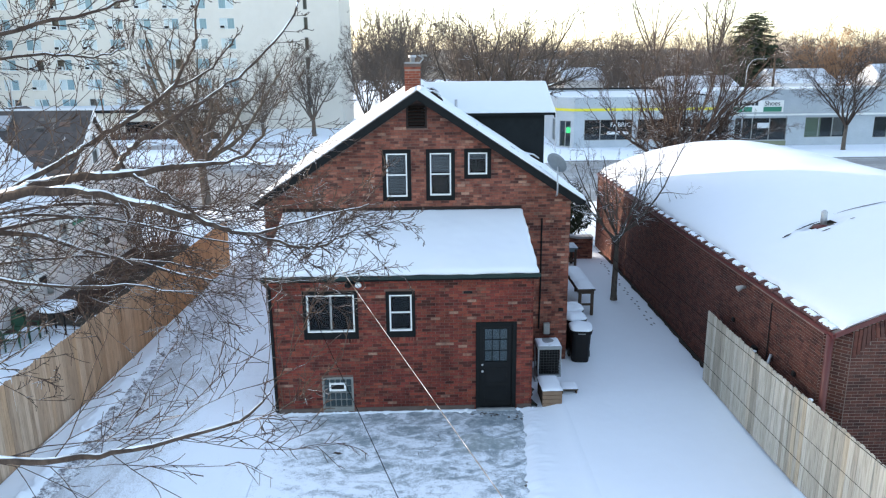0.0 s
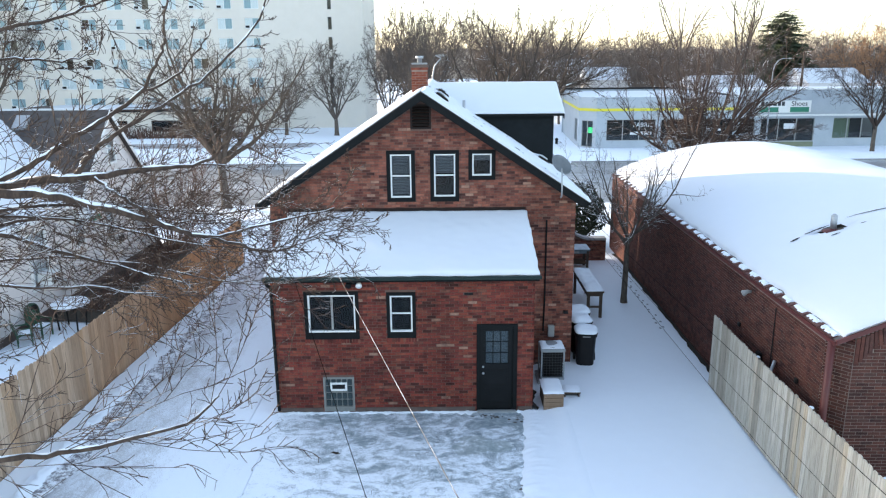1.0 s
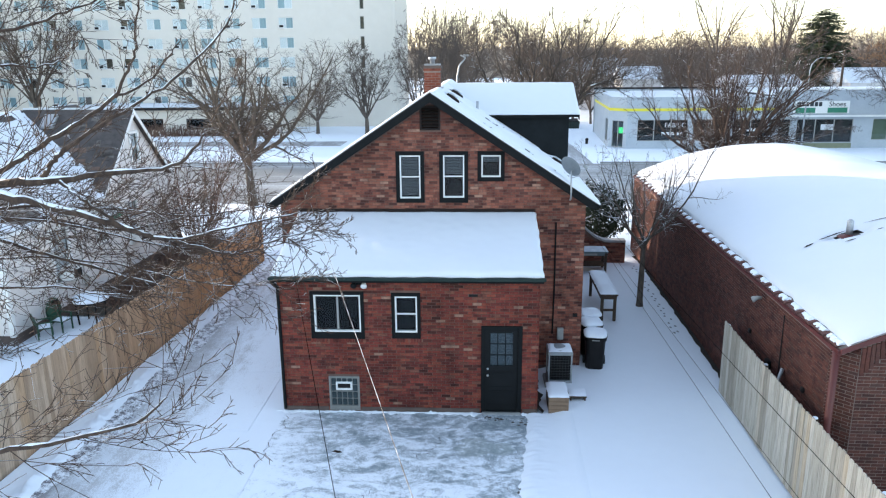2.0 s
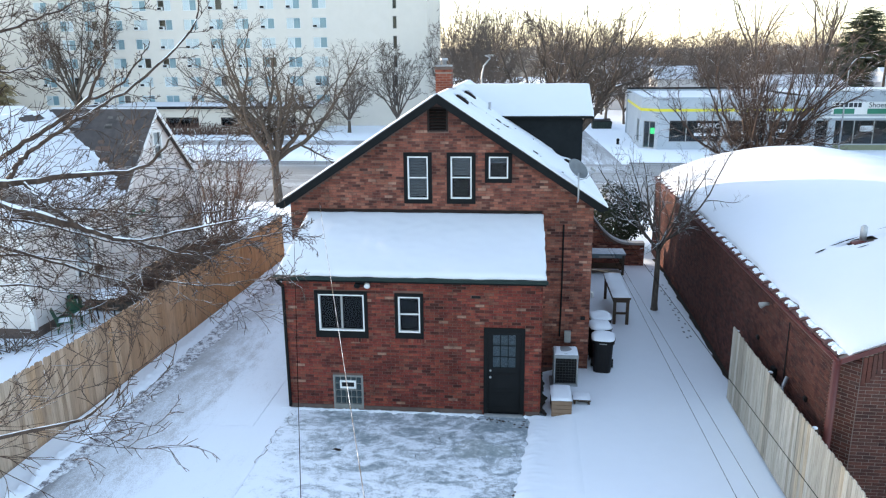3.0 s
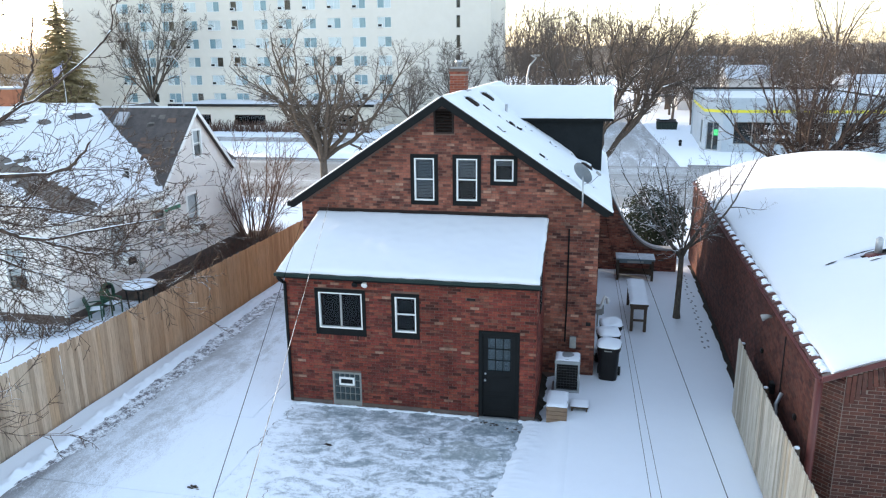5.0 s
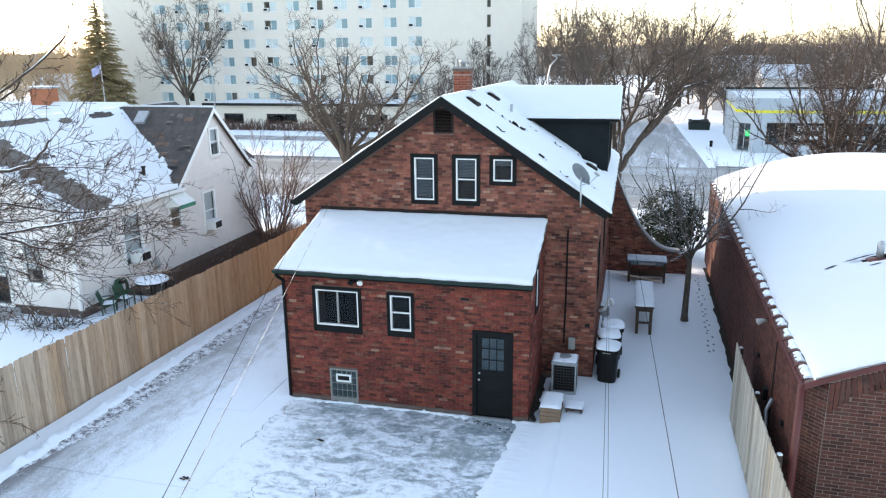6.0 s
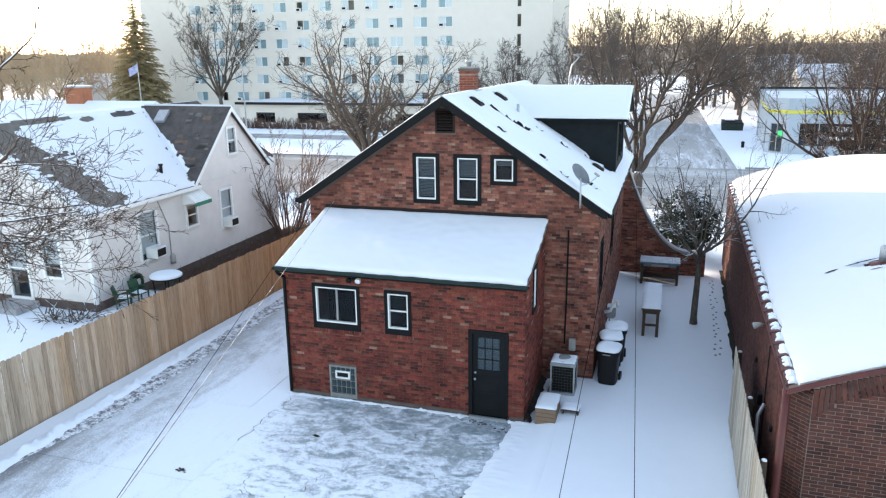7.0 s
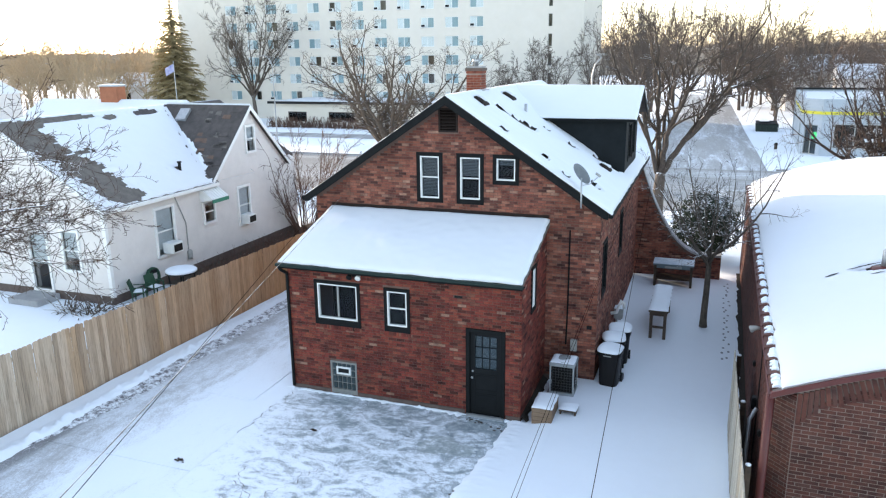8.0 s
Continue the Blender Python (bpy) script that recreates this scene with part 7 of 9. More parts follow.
part("meter", Shape().lathe(NX + 0.1, 22.6, [(0.09, 1.2), (0.1, 1.3), (0.1, 1.5), (0.05, 1.56)], 12), M_GREY_METAL, nb, smooth=True)
part("riser", Shape().tube([(NX + 0.05, 22.6, 1.5), (NX + 0.05, 22.6, 2.6), (NX + 0.06, 22.1, 3.7)], 0.022, 6), M_GREY_METAL, nb)
chn = thing("brick_chimney", (-39.8, 49.1, -0.3), "orange brick chimney beyond the white house", "chimney")
part("shaft", Shape().box(-40.75, -39.0, 48.6, 49.6, -0.3, 6.45), M_ORANGE_BRICK, chn, bevel=0.02)
part("cap", Shape().box(-40.85, -38.9, 48.5, 49.7, 6.45, 6.57), M_CONCRETE, chn, bevel=0.02)
snow_cap("snow_cap", -40.85, -38.9, 48.5, 49.7, 6.571, 0.1, chn, 4, 0.2)
lowh = thing("low_house", (-38, 46, -0.3), "low house with a snowy roof behind the chimney", "house")
part("wall", Shape().box(-47, -33, 45.5, 53, -0.6, 3.0), M_SIDING, lowh)
part("roof", Shape().prism([(-47.5, 45, 3.0), (-47.5, 53.5, 3.0), (-47.5, 49.0, 5.45)], (15, 0, 0)), M_SNOW_ROOF, lowh, "snow-covered roof")

# patio things behind the fence
def garden_chair(at, turn, label):
    c = thing("garden_chair", (0, 0, 0), label, "chair", "chairs by the patio table")
    part("seat", Shape().box(-0.25, 0.25, -0.22, 0.25, 0.40, 0.44), M_GREEN_PLASTIC, c, bevel=0.015)
    part("backrest", Shape().prism([(-0.25, 0.22, 0.44), (0.25, 0.22, 0.44), (0.22, 0.36, 0.92), (-0.22, 0.36, 0.92)], (0, 0.03, 0.0)), M_GREEN_PLASTIC, c, bevel=0.012)
    for x in (-0.25, 0.21):
        part("armrest", Shape().box(x, x + 0.05, -0.22, 0.26, 0.62, 0.66), M_GREEN_PLASTIC, c, bevel=0.01)
        for y in (-0.2, 0.2):
            part("leg", Shape().box(x, x + 0.045, y, y + 0.045, -0.02, 0.62 if y < 0 else 0.44), M_GREEN_PLASTIC, c, bevel=0.006)
    snow_cap("snow_cap", -0.22, 0.22, -0.2, 0.2, 0.441, 0.08, c, 3, 0.08)
    c.matrix_basis = pose(*at, 0, 0, turn) @ Matrix.Diagonal((0.9, 0.9, 0.82, 1.0))
    return c


garden_chair((-11.35, 19.35, ground_z(-11.35, 19.35)), 120, "green plastic garden chair with snow on its seat")
garden_chair((-11.2, 19.95, ground_z(-11.2, 19.95)), 80, "green plastic garden chair with snow on its seat")
tz = ground_z(-10.7, 20.72)
pt = thing("patio_table", (-10.7, 20.72, tz), "round dark patio table under thick snow", "table")
part("tabletop", Shape().lathe(-10.7, 20.72, [(0.50, tz + 0.68), (0.54, tz + 0.70), (0.54, tz + 0.73), (0.52, tz + 0.74)], 28), M_DARK_METAL, pt)
for k in range(4):
    t = math.pi / 4 + k * math.pi / 2
    part("leg", Shape().tube([(-10.7 + 0.44 * math.cos(t), 20.72 + 0.44 * math.sin(t), tz + 0.7), (-10.7 + 0.38 * math.cos(t), 20.72 + 0.38 * math.sin(t), tz - 0.03)], 0.025, 8), M_DARK_METAL, pt)
part("snow_cap", Shape().lathe(-10.7, 20.72, [(0.54, tz + 0.741), (0.54, tz + 0.79), (0.48, tz + 0.84), (0.3, tz + 0.855), (0.05, tz + 0.86)], 28), M_SNOW, pt, "thick round cap of snow", smooth=True)
hr = thing("hose_reel", (-11.4, 20.3, 0.9), "coiled green garden hose on the white wall", "hose")
for k in range(6):
    ringp = [(-11.76 + 0.035 * (k % 3), 20.45 + (0.32 - 0.03 * (k // 3)) * math.cos(2 * math.pi * i / 20), 1.08 + (0.36 - 0.03 * (k // 3)) * math.sin(2 * math.pi * i / 20)) for i in range(21)]
    part("coil", Shape().tube(ringp, 0.02, 6, caps=False), M_GREEN_PLASTIC, hr, smooth=True)
part("hanger", Shape().box(-11.88, -11.6, 20.35, 20.55, 1.26, 1.38), M_DARK_METAL, hr, bevel=0.01)
lg = thing("brush_pile", (-12.3, 18.0, 0.55), "small heap of dark snowy brushwood by the house corner", "brushwood")
sp = Shape()
rngb = random.Random(6)
for k in range(90):
    a = Vector((-12.4 + rngb.gauss(0, 0.5), 18.0 + rngb.gauss(0, 0.25), 0.55))
    b = a + Vector((rngb.gauss(0, 0.5), rngb.gauss(0, 0.3), rngb.uniform(0.05, 0.55)))
    sp.tube([tuple(a), tuple((a + b) / 2 + Vector((0, 0, 0.06))), tuple(b)], [0.02, 0.014, 0.006], 4)
part("stick", sp, M_BARK, lg, kind="stuff")
# bare soil with dry stalks behind the fence
flat_patch("bare_soil", [(-11.86, 21.2), (-9.5, 21.2), (-9.5, 31.5), (-11.86, 31.5)], mottled("dark_garden_soil", (0.03, 0.026, 0.02), (0.09, 0.075, 0.055), 5.0, 0.95, relief=0.6), "strip of bare dark soil along the white house", "soil", 0.03, cell=0.25)
hd = Shape()
for k in range(1500):
    y = rngb.uniform(22, 32)
    a = Vector((-10.9 + rngb.gauss(0, 0.35), y, ground_z(-10.9, y) - 0.02))
    b = a + Vector((rngb.gauss(0, 0.2), rngb.gauss(0, 0.2), rngb.uniform(0.2, 0.55)))
    hd.tube([tuple(a), tuple(b)], [0.008, 0.004], 3, caps=False)
solo("dry_border", hd, M_BARK_RED, "strip of dry brown stalks along the white house", "plants", kind="stuff")

# ---- the tower of flats ----
AY, AX_L, AX_R, A_TOP = 103.0, -76.0, -10.4, 23.0
flats = thing("apartment_tower", (-43, 108, -0.8), "tall white apartment block with rows of windows", "building")
cols = [-25.4 - 3.69 * k for k in range(12)]
rows_ = [13.26 + 2.6 * k for k in range(-4, 4)]
WW, WH = 2.0, 1.45
holes = [(c - WW / 2, c + WW / 2, r - WH / 2, r + WH / 2) for c in cols for r in rows_ if r > 2.0]
slits_ = [(-15.2, -14.65, r - 0.9, r + 0.75) for r in rows_ if r > 2.0]
part("wall", grid_panel(AX_L, AX_R, -1.2, A_TOP, holes + slits_, 0.35, facing(0, AY)), M_STUCCO, flats, "plain white wall")
part("side_wall", Shape().box(AX_R - 0.35, AX_R, AY + 0.35, AY + 17, -1.2, A_TOP).box(AX_L, AX_L + 0.35, AY + 0.35, AY + 17, -1.2, A_TOP).box(AX_L + 0.35, AX_R - 0.35, AY + 16.65, AY + 17, -1.2, A_TOP), M_STUCCO, flats)
part("roof", Shape().box(AX_L, AX_R, AY, AY + 17, A_TOP, A_TOP + 0.3), M_STUCCO, flats)
part("inner_wall", Shape().box(AX_L + 1, AX_R - 1, AY + 1.2, AY + 1.4, -1, A_TOP - 0.2), mottled("flat_rooms", (0.10, 0.09, 0.08), (0.28, 0.25, 0.22), 0.25, 0.9, fine=1.2), flats)
rnga = random.Random(21)
M_DRAPE = mottled("pale_drapes", (0.50, 0.56, 0.58), (0.74, 0.77, 0.78), 1.5, 0.9, fine=12.0, stretch=(6, 1, 0.3))
M_DRAPE_BLUE = mottled("bluish_drapes", (0.17, 0.27, 0.32), (0.34, 0.48, 0.53), 1.5, 0.9, fine=12.0, stretch=(6, 1, 0.3))
frame_mesh = Shape().frame_y(-WW / 2, WW / 2, -WH / 2, WH / 2, 0.07, 0.10, 0.2).box(-0.04, 0.04, 0.11, 0.19, -WH / 2 + 0.07, WH / 2 - 0.07).mesh("window", M_VINYL)
M_GLASS_FLATS = glass_mat("flats_glass", (0.93, 0.97, 0.98), 0.03)
pane_mesh = Shape().poly([(-WW / 2 + 0.07, 0.12, -WH / 2 + 0.07), (WW / 2 - 0.07, 0.12, -WH / 2 + 0.07), (WW / 2 - 0.07, 0.12, WH / 2 - 0.07), (-WW / 2 + 0.07, 0.12, WH / 2 - 0.07)]).mesh("pane", M_GLASS_FLATS)
ac_mesh = Shape().box(-0.35, 0.35, -0.25, 0.2, -0.22, 0.22).mesh("window_air_conditioner", M_VINYL, 0.02)
acg_mesh = Shape().box(-0.28, 0.28, -0.26, -0.251, -0.15, 0.15).mesh("grille", M_DARK_METAL)
inv = flats.matrix_basis.inverted()
drape_meshes = {(left, pale): Shape().box(*((-WW / 2 + 0.05, 0.0) if left else (0.001, WW / 2 - 0.05)), 0.14, 0.16, -WH / 2 + 0.05, WH / 2 - 0.05).mesh("curtain", M_DRAPE if pale else M_DRAPE_BLUE) for left in (True, False) for pale in (True, False)}
for c in cols:
    for r in rows_:
        if r <= 2.0:
            continue
        at = Matrix.Translation((c, AY, r))
        wo = new("window", frame_mesh)
        wo.parent, wo.matrix_parent_inverse, wo.matrix_basis = flats, inv, at
        po = new("pane", pane_mesh)
        po.parent = wo
        po.visible_shadow = False
        for left in (True, False):
            if rnga.random() < (0.94 if left else 0.84):
                dr = new("curtain", drape_meshes[left, rnga.random() < (0.65 if left else 0.3)])
                dr.parent = wo
        if rnga.random() < 0.5:
            a_ = new("window_air_conditioner", ac_mesh)
            a_.parent = wo
            a_.matrix_basis = Matrix.Translation((-WW / 2 + 0.42, 0.0, -WH / 2 + 0.3))
            b_ = new("grille", acg_mesh)
            b_.parent = wo
            b_.matrix_basis = a_.matrix_basis
for h in slits_:
    part("stair_window", Shape().frame_y(*h, 0.05, AY + 0.1, AY + 0.2), M_GREY_METAL, flats)
    part("pane", Shape().box(h[0] + 0.05, h[1] - 0.05, AY + 0.15, AY + 0.16, h[2] + 0.05, h[3] - 0.05), M_GLASS, flats)
# low wing in front
low = thing("low_wing", (-38, 97, -0.8), "low white entrance wing with a flat snowy roof", "building")
lh = [(-50.5, -47.5, -0.2, 1.2), (-44, -39.5, -0.2, 1.2), (-36.5, -32, -0.2, 1.2), (-29.5, -26.5, -0.2, 1.2)]
part("wall", wall_panel([(-53, -1.2), (-24.5, -1.2), (-24.5, 2.35), (-53, 2.35)], lh, 0.3, facing(0, 93)), M_STUCCO, low)
part("side_wall", Shape().box(-24.8, -24.5, 93.3, 102.9, -1.2, 2.35), M_STUCCO, low)
part("side_wall", Shape().box(-53, -52.7, 93.3, 102.9, -1.2, 2.35), M_STUCCO, low)
part("roof", Shape().box(-53.4, -24.1, 92.4, 102.9, 2.35, 2.6), M_STUCCO, low)
part("fascia", Shape().box(-53.4, -24.1, 92.3, 92.39, 2.3, 2.65), M_DARK_METAL, low, "dark roof edge")
snow_cap("snow_cap", -53.2, -24.3, 92.5, 102.8, 2.601, 0.15, low, 2, 1.0, 0.4, M_SNOW_ROOF)
for h in lh:
    part("window", Shape().frame_y(*h, 0.1, 93.05, 93.2), M_DARK_WOOD, low, "brown-framed window")
    p = part("pane", Shape().box(h[0] + 0.1, h[1] - 0.1, 93.1, 93.12, h[2] + 0.1, h[3] - 0.1), M_GLASS, low)
    p.visible_shadow = False
part("inner_wall", Shape().box(-52, -25, 95, 95.1, -1, 2.3), M_DARK_IN, low)
flat_patch("car_park", [(-70, 79), (-14, 79), (-14, 83.5), (-70, 83.5)], M_SIDE, "slushy drive in front of the flats", "road", 0.03, ground_z, 4.0)
sh_ = Shape()
for k in range(900):
    x, y = rngb.uniform(-52, -24), 90.5 + rngb.gauss(0, 0.5)
    a = Vector((x, y, lie(y) - 0.05))
    b = a + Vector((rngb.gauss(0, 0.35), rngb.gauss(0, 0.35), rngb.uniform(0.6, 1.6)))
    sh_.tube([tuple(a), tuple(b)], [0.05, 0.02], 3, caps=False)
solo("shrub_row", sh_, M_BARK_RED, "row of bare brown shrubs before the flats", "shrubs", kind="stuff")

# ---- shops across the street ----
SYF, SG = 75.5, -0.76
shops = thing("corner_shop", (22, 80, SG), "pale blue-grey corner shop with a yellow stripe", "building")
wins1 = [(14.5, 15.9, SG + 0.15, 2.12), (17.05, 22.1, 0.05, 2.2), (22.6, 26.2, 0.05, 2.2), (26.6, 30.0, 0.05, 2.2)]
S_TOP = 4.42
part("wall", wall_panel([(16.0, SG - 0.1), (30.6, SG - 0.1), (30.6, S_TOP), (16.0, S_TOP)], wins1[1:], 0.3, facing(0, SYF)), M_PALE_PAINT, shops, "pale painted shop front")
# canted corner with the door, and the side wall running back
CANT = Matrix.Translation((14.45, SYF + 1.45, 0)) @ Matrix.Rotation(math.atan2(-1.45, 1.55), 4, "Z")
CANT_W = math.hypot(1.55, 1.45)
part("wall", wall_panel([(0, SG - 0.1), (CANT_W, SG - 0.1), (CANT_W, S_TOP), (0, S_TOP)], [(0.38, 1.72, SG + 0.15, 2.08)], 0.2, CANT), M_PALE_PAINT, shops, "pale painted canted corner")
SIDE_W = Matrix.Translation((15.42, 93.2, 0)) @ Matrix.Rotation(math.atan2(SYF + 1.45 - 93.2, 14.45 - 15.42), 4, "Z")
SIDE_LEN = math.hypot(SYF + 1.45 - 93.2, 14.45 - 15.42)
part("wall", wall_panel([(0, SG - 0.1), (SIDE_LEN, SG - 0.1), (SIDE_LEN, S_TOP), (0, S_TOP)], [(SIDE_LEN - 3.6, SIDE_LEN - 1.2, SG + 0.5, 2.08)], 0.2, SIDE_W), M_PALE_PAINT, shops, "pale painted side wall")
part("stripe", Shape().box(15.99, 30.6, SYF - 0.05, SYF - 0.004, 3.05, 3.32), M_YELLOW, shops, "bright yellow stripe")
part("stripe", Shape().box(0.0, CANT_W, -0.05, -0.004, 3.05, 3.32).move(CANT), M_YELLOW, shops, "bright yellow stripe")
part("stripe", Shape().box(0.0, SIDE_LEN, -0.05, -0.004, 3.05, 3.32).move(SIDE_W), M_YELLOW, shops, "bright yellow stripe")
part("parapet_cap", Shape().box(16.0, 30.6, SYF - 0.04, SYF + 0.34, S_TOP + 0.003, S_TOP + 0.05), M_SNOW_ROOF, shops, "snow on the parapet")
part("roof", Shape().prism([(16.2, SYF + 0.32, 4.12), (30.6, SYF + 0.32, 4.12), (30.6, 93.0, 4.12), (15.7, 93.0, 4.12), (14.75, SYF + 1.6, 4.12)], (0, 0, 0.2)), M_SNOW_ROOF, shops, "flat snowy roof")
part("back_wall", Shape().box(15.3, 30.6, 93.21, 93.5, SG - 0.1, 4.5), M_PALE_PAINT, shops)
part("back_cap", Shape().box(15.2, 30.6, 93.16, 93.55, 4.503, 4.72), M_DARK_METAL, shops, "dark metal edge of the back parapet")
# added near-black sheet, gives the shop windows their dark depth
part("inner_wall", Shape().box(16.6, 30.5, SYF + 3.5, SYF + 3.6, SG, 4.1), M_DARK_IN, shops)


def shop_window(parent, h, n, y=SYF, bar=0.06, place=Matrix()):
    s = Shape().frame_y(*h, bar, y + 0.06, y + 0.16).move(place)
    wd = part("shop_window", s, M_GREY_METAL, parent, "shop window with slim metal bars")
    for k in range(n):
        u0, u1 = h[0] + (h[1] - h[0]) * k / n, h[0] + (h[1] - h[0]) * (k + 1) / n
        if k:
            part("mullion", Shape().box(u0 - 0.04, u0 + 0.04, y + 0.05, y + 0.15, h[2] + bar, h[3] - bar).move(place), M_GREY_METAL, wd)
        p = part("pane", Shape().box(u0 + 0.05, u1 - 0.05, y + 0.10, y + 0.11, h[2] + bar, h[3] - bar).move(place), M_GLASS_SHOP, wd)
        p.visible_shadow = False
    return wd


for h, n in zip(wins1[1:], (3, 2, 2)):
    shop_window(shops, h, n)
shop_window(shops, (0.38, 1.72, SG + 0.15, 2.08), 2, 0.0, place=CANT)
shop_window(shops, (SIDE_LEN - 3.6, SIDE_LEN - 1.2, SG + 0.5, 2.08), 2, 0.0, place=SIDE_W)


def lettering(text, x, y, z, size, mat, parent, label):
    cu = bpy.data.curves.new("lettering", "FONT")
    cu.body, cu.size, cu.extrude, cu.align_x = text, size, 0.01, "CENTER"
    tmp = bpy.data.objects.new("lettering_source", cu)
    me = bpy.data.meshes.new_from_object(tmp)
    bpy.data.objects.remove(tmp)
    me.transform(Matrix.Translation((x, y, z)) @ Matrix.Rotation(radians(90), 4, "X"))
    me.materials.clear()
    me.materials.append(mat)
    return part("lettering", me, mat, parent, label)


M_NEON = bpy.data.materials.new("open_sign_light")
M_NEON.use_nodes = True
nb_ = M_NEON.node_tree.nodes["Principled BSDF"]
nb_.inputs["Base Color"].default_value = (0.02, 0.2, 0.06, 1)
nb_.inputs["Emission Color"].default_value = (0.1, 1.0, 0.3, 1)
nb_.inputs["Emission Strength"].default_value = 0.5
M_WHITE_LET = mottled("white_lettering", (0.55, 0.59, 0.63), (0.68, 0.71, 0.75), 5.0, 0.5)
lettering("FABRIC", 20.85, SYF + 0.09, 1.42, 0.66, M_WHITE_LET, shops, "white letters on the shop window")
for (a, b, z) in ((19.5, 20.3, 0.65), (20.45, 20.8, 0.65), (20.95, 21.7, 0.65), (24.0, 25.6, 0.7), (27.2, 28.8, 1.0)):
    part("sign_bar", Shape().box(a, b, SYF + 0.06, SYF + 0.09, z, z + 0.3), M_WHITE_LET, shops, "pale window lettering")
part("open_sign", Shape().box(1.12, 1.60, 0.13, 0.16, 0.8, 1.4).move(CANT), M_NEON, shops, "small lit green sign in the door")

shoe = thing("shoe_shop", (38, 80, SG), "pale grey shop front with a sign band and white ledge", "building")
wins2 = [(31.0, 32.2, SG + 0.1, 2.2), (32.8, 38.3, -0.15, 2.2), (40.2, 44.6, 0.1, 2.2), (47.5, 52.0, 0.0, 2.2)]
part("wall", wall_panel([(30.6, SG - 0.1), (58, SG - 0.1), (58, 5.0), (30.6, 5.0)], wins2, 0.3, facing(0, SYF + 0.02)), M_PALE_PAINT, shoe, "pale grey shop front")
for h, n in zip(wins2, (1, 3, 3, 3)):
    shop_window(shoe, h, n, SYF + 0.02)
part("ledge", Shape().box(30.6, 58, SYF - 0.55, SYF + 0.018, 2.42, 2.58), M_VINYL, shoe, "white ledge over the windows", bevel=0.03)
part("parapet_cap", Shape().box(30.6, 58, SYF - 0.05, SYF + 0.4, 5.003, 5.13), M_VINYL, shoe, bevel=0.02)
part("roof", Shape().box(30.6, 58, SYF + 0.4, SYF + 18, 4.5, 4.6), M_SNOW_ROOF, shoe, "flat snowy roof")
part("inner_wall", Shape().box(30.7, 57.9, SYF + 3.5, SYF + 3.6, SG, 4.4), M_DARK_IN, shoe)
part("back_wall", Shape().box(30.6, 58, SYF + 17.7, SYF + 18, SG, 4.49), M_PALE_PAINT, shoe)
sb = part("sign_board", Shape().box(32.3, 37.7, SYF - 0.06, SYF + 0.015, 2.75, 3.95), M_VINYL, shoe, "white sign board with dark letters and green squares")
M_INK = mottled("dark_lettering", (0.012, 0.02, 0.03), (0.03, 0.04, 0.05), 6.0, 0.6)
lettering("Shoes", 36.5, SYF - 0.08, 3.42, 0.7, M_INK, sb, "dark letters")
for a, b in ((32.6, 32.95), (33.05, 33.3), (33.4, 33.75), (33.85, 34.2), (34.3, 34.6), (34.7, 35.0)):
    part("sign_bar", Shape().box(a, b, SYF - 0.09, SYF - 0.062, 3.44, 3.86), M_INK, sb, "dark lettering")
for a in (32.5, 35.6):
    part("green_square", Shape().box(a, a + 1.9, SYF - 0.09, SYF - 0.062, 2.8, 3.3), M_GREEN_SIGN, sb, "green panel")
part("sign_bar", Shape().box(35.2, 36.4, SYF + 0.09, SYF + 0.11, 1.1, 1.65), M_WHITE_LET, shoe, "pale oval window sign")
M_DRAPE_G = mottled("yellow_green_drapes", (0.45, 0.50, 0.30), (0.55, 0.60, 0.38), 3.0, 0.8)
part("window_drape", Shape().box(40.3, 42.0, SYF + 0.3, SYF + 0.35, 0.15, 2.15), M_DRAPE_G, shoe, "pale green drape")
part("window_poster", Shape().box(43.2, 44.4, SYF + 0.3, SYF + 0.33, 0.3, 2.1), mottled("faded_poster", (0.28, 0.2, 0.18), (0.5, 0.45, 0.42), 0.9, 0.7), shoe, "faded poster")
part("bulkhead", Shape().box(32.8, 38.3, SYF - 0.05, SYF + 0.015, SG, -0.2), mottled("olive_panel", (0.16, 0.18, 0.12), (0.22, 0.24, 0.16), 2.0, 0.7), shoe)


# street lamps and posts
def street_lamp(x, y, base, top, arm, label, toward=1):
    l = thing("street_lamp", (x, y, base), label, "street lamp", "street lamps")
    part("pole", Shape().tube([(x, y, base - 0.1), (x, y, top - 1.2), (x + 0.12 * toward, y, top - 0.6), (x + 0.5 * toward, y, top - 0.15)], [0.09, 0.05, 0.045, 0.04], 10), M_METAL, l, smooth=True)
    part("arm", Shape().tube([(x + 0.5 * toward, y, top - 0.15), (x + arm * 0.6 * toward, y, top), (x + arm * toward, y, top)], [0.04, 0.035, 0.03], 8), M_METAL, l, smooth=True)
    part("lamp_head", Shape().box(min(x + arm * toward, x + (arm + 0.5) * toward), max(x + arm * toward, x + (arm + 0.5) * toward), y - 0.12, y + 0.12, top - 0.07, top + 0.05), M_GREY_METAL, l, bevel=0.05)


street_lamp(-35.35, 66.0, -0.6, 8.8, 1.3, "pale curved street lamp before the flats", -1)
street_lamp(-0.15, 43.9, -0.4, 8.55, 0.3, "grey street lamp at the kerb behind the house", 1)
street_lamp(32.4, 73.0, -0.76, 8.1, 1.4, "pale street lamp on the shop pavement", 1)
up_ = thing("utility_pole", (41.1, 96, -0.8), "bare wooden utility pole behind the shops", "pole")
part("shaft", Shape().tube([(46.2, 96, -1.0), (46.2, 96, 9.0)], [0.2, 0.13], 8), M_DARK_WOOD, up_)
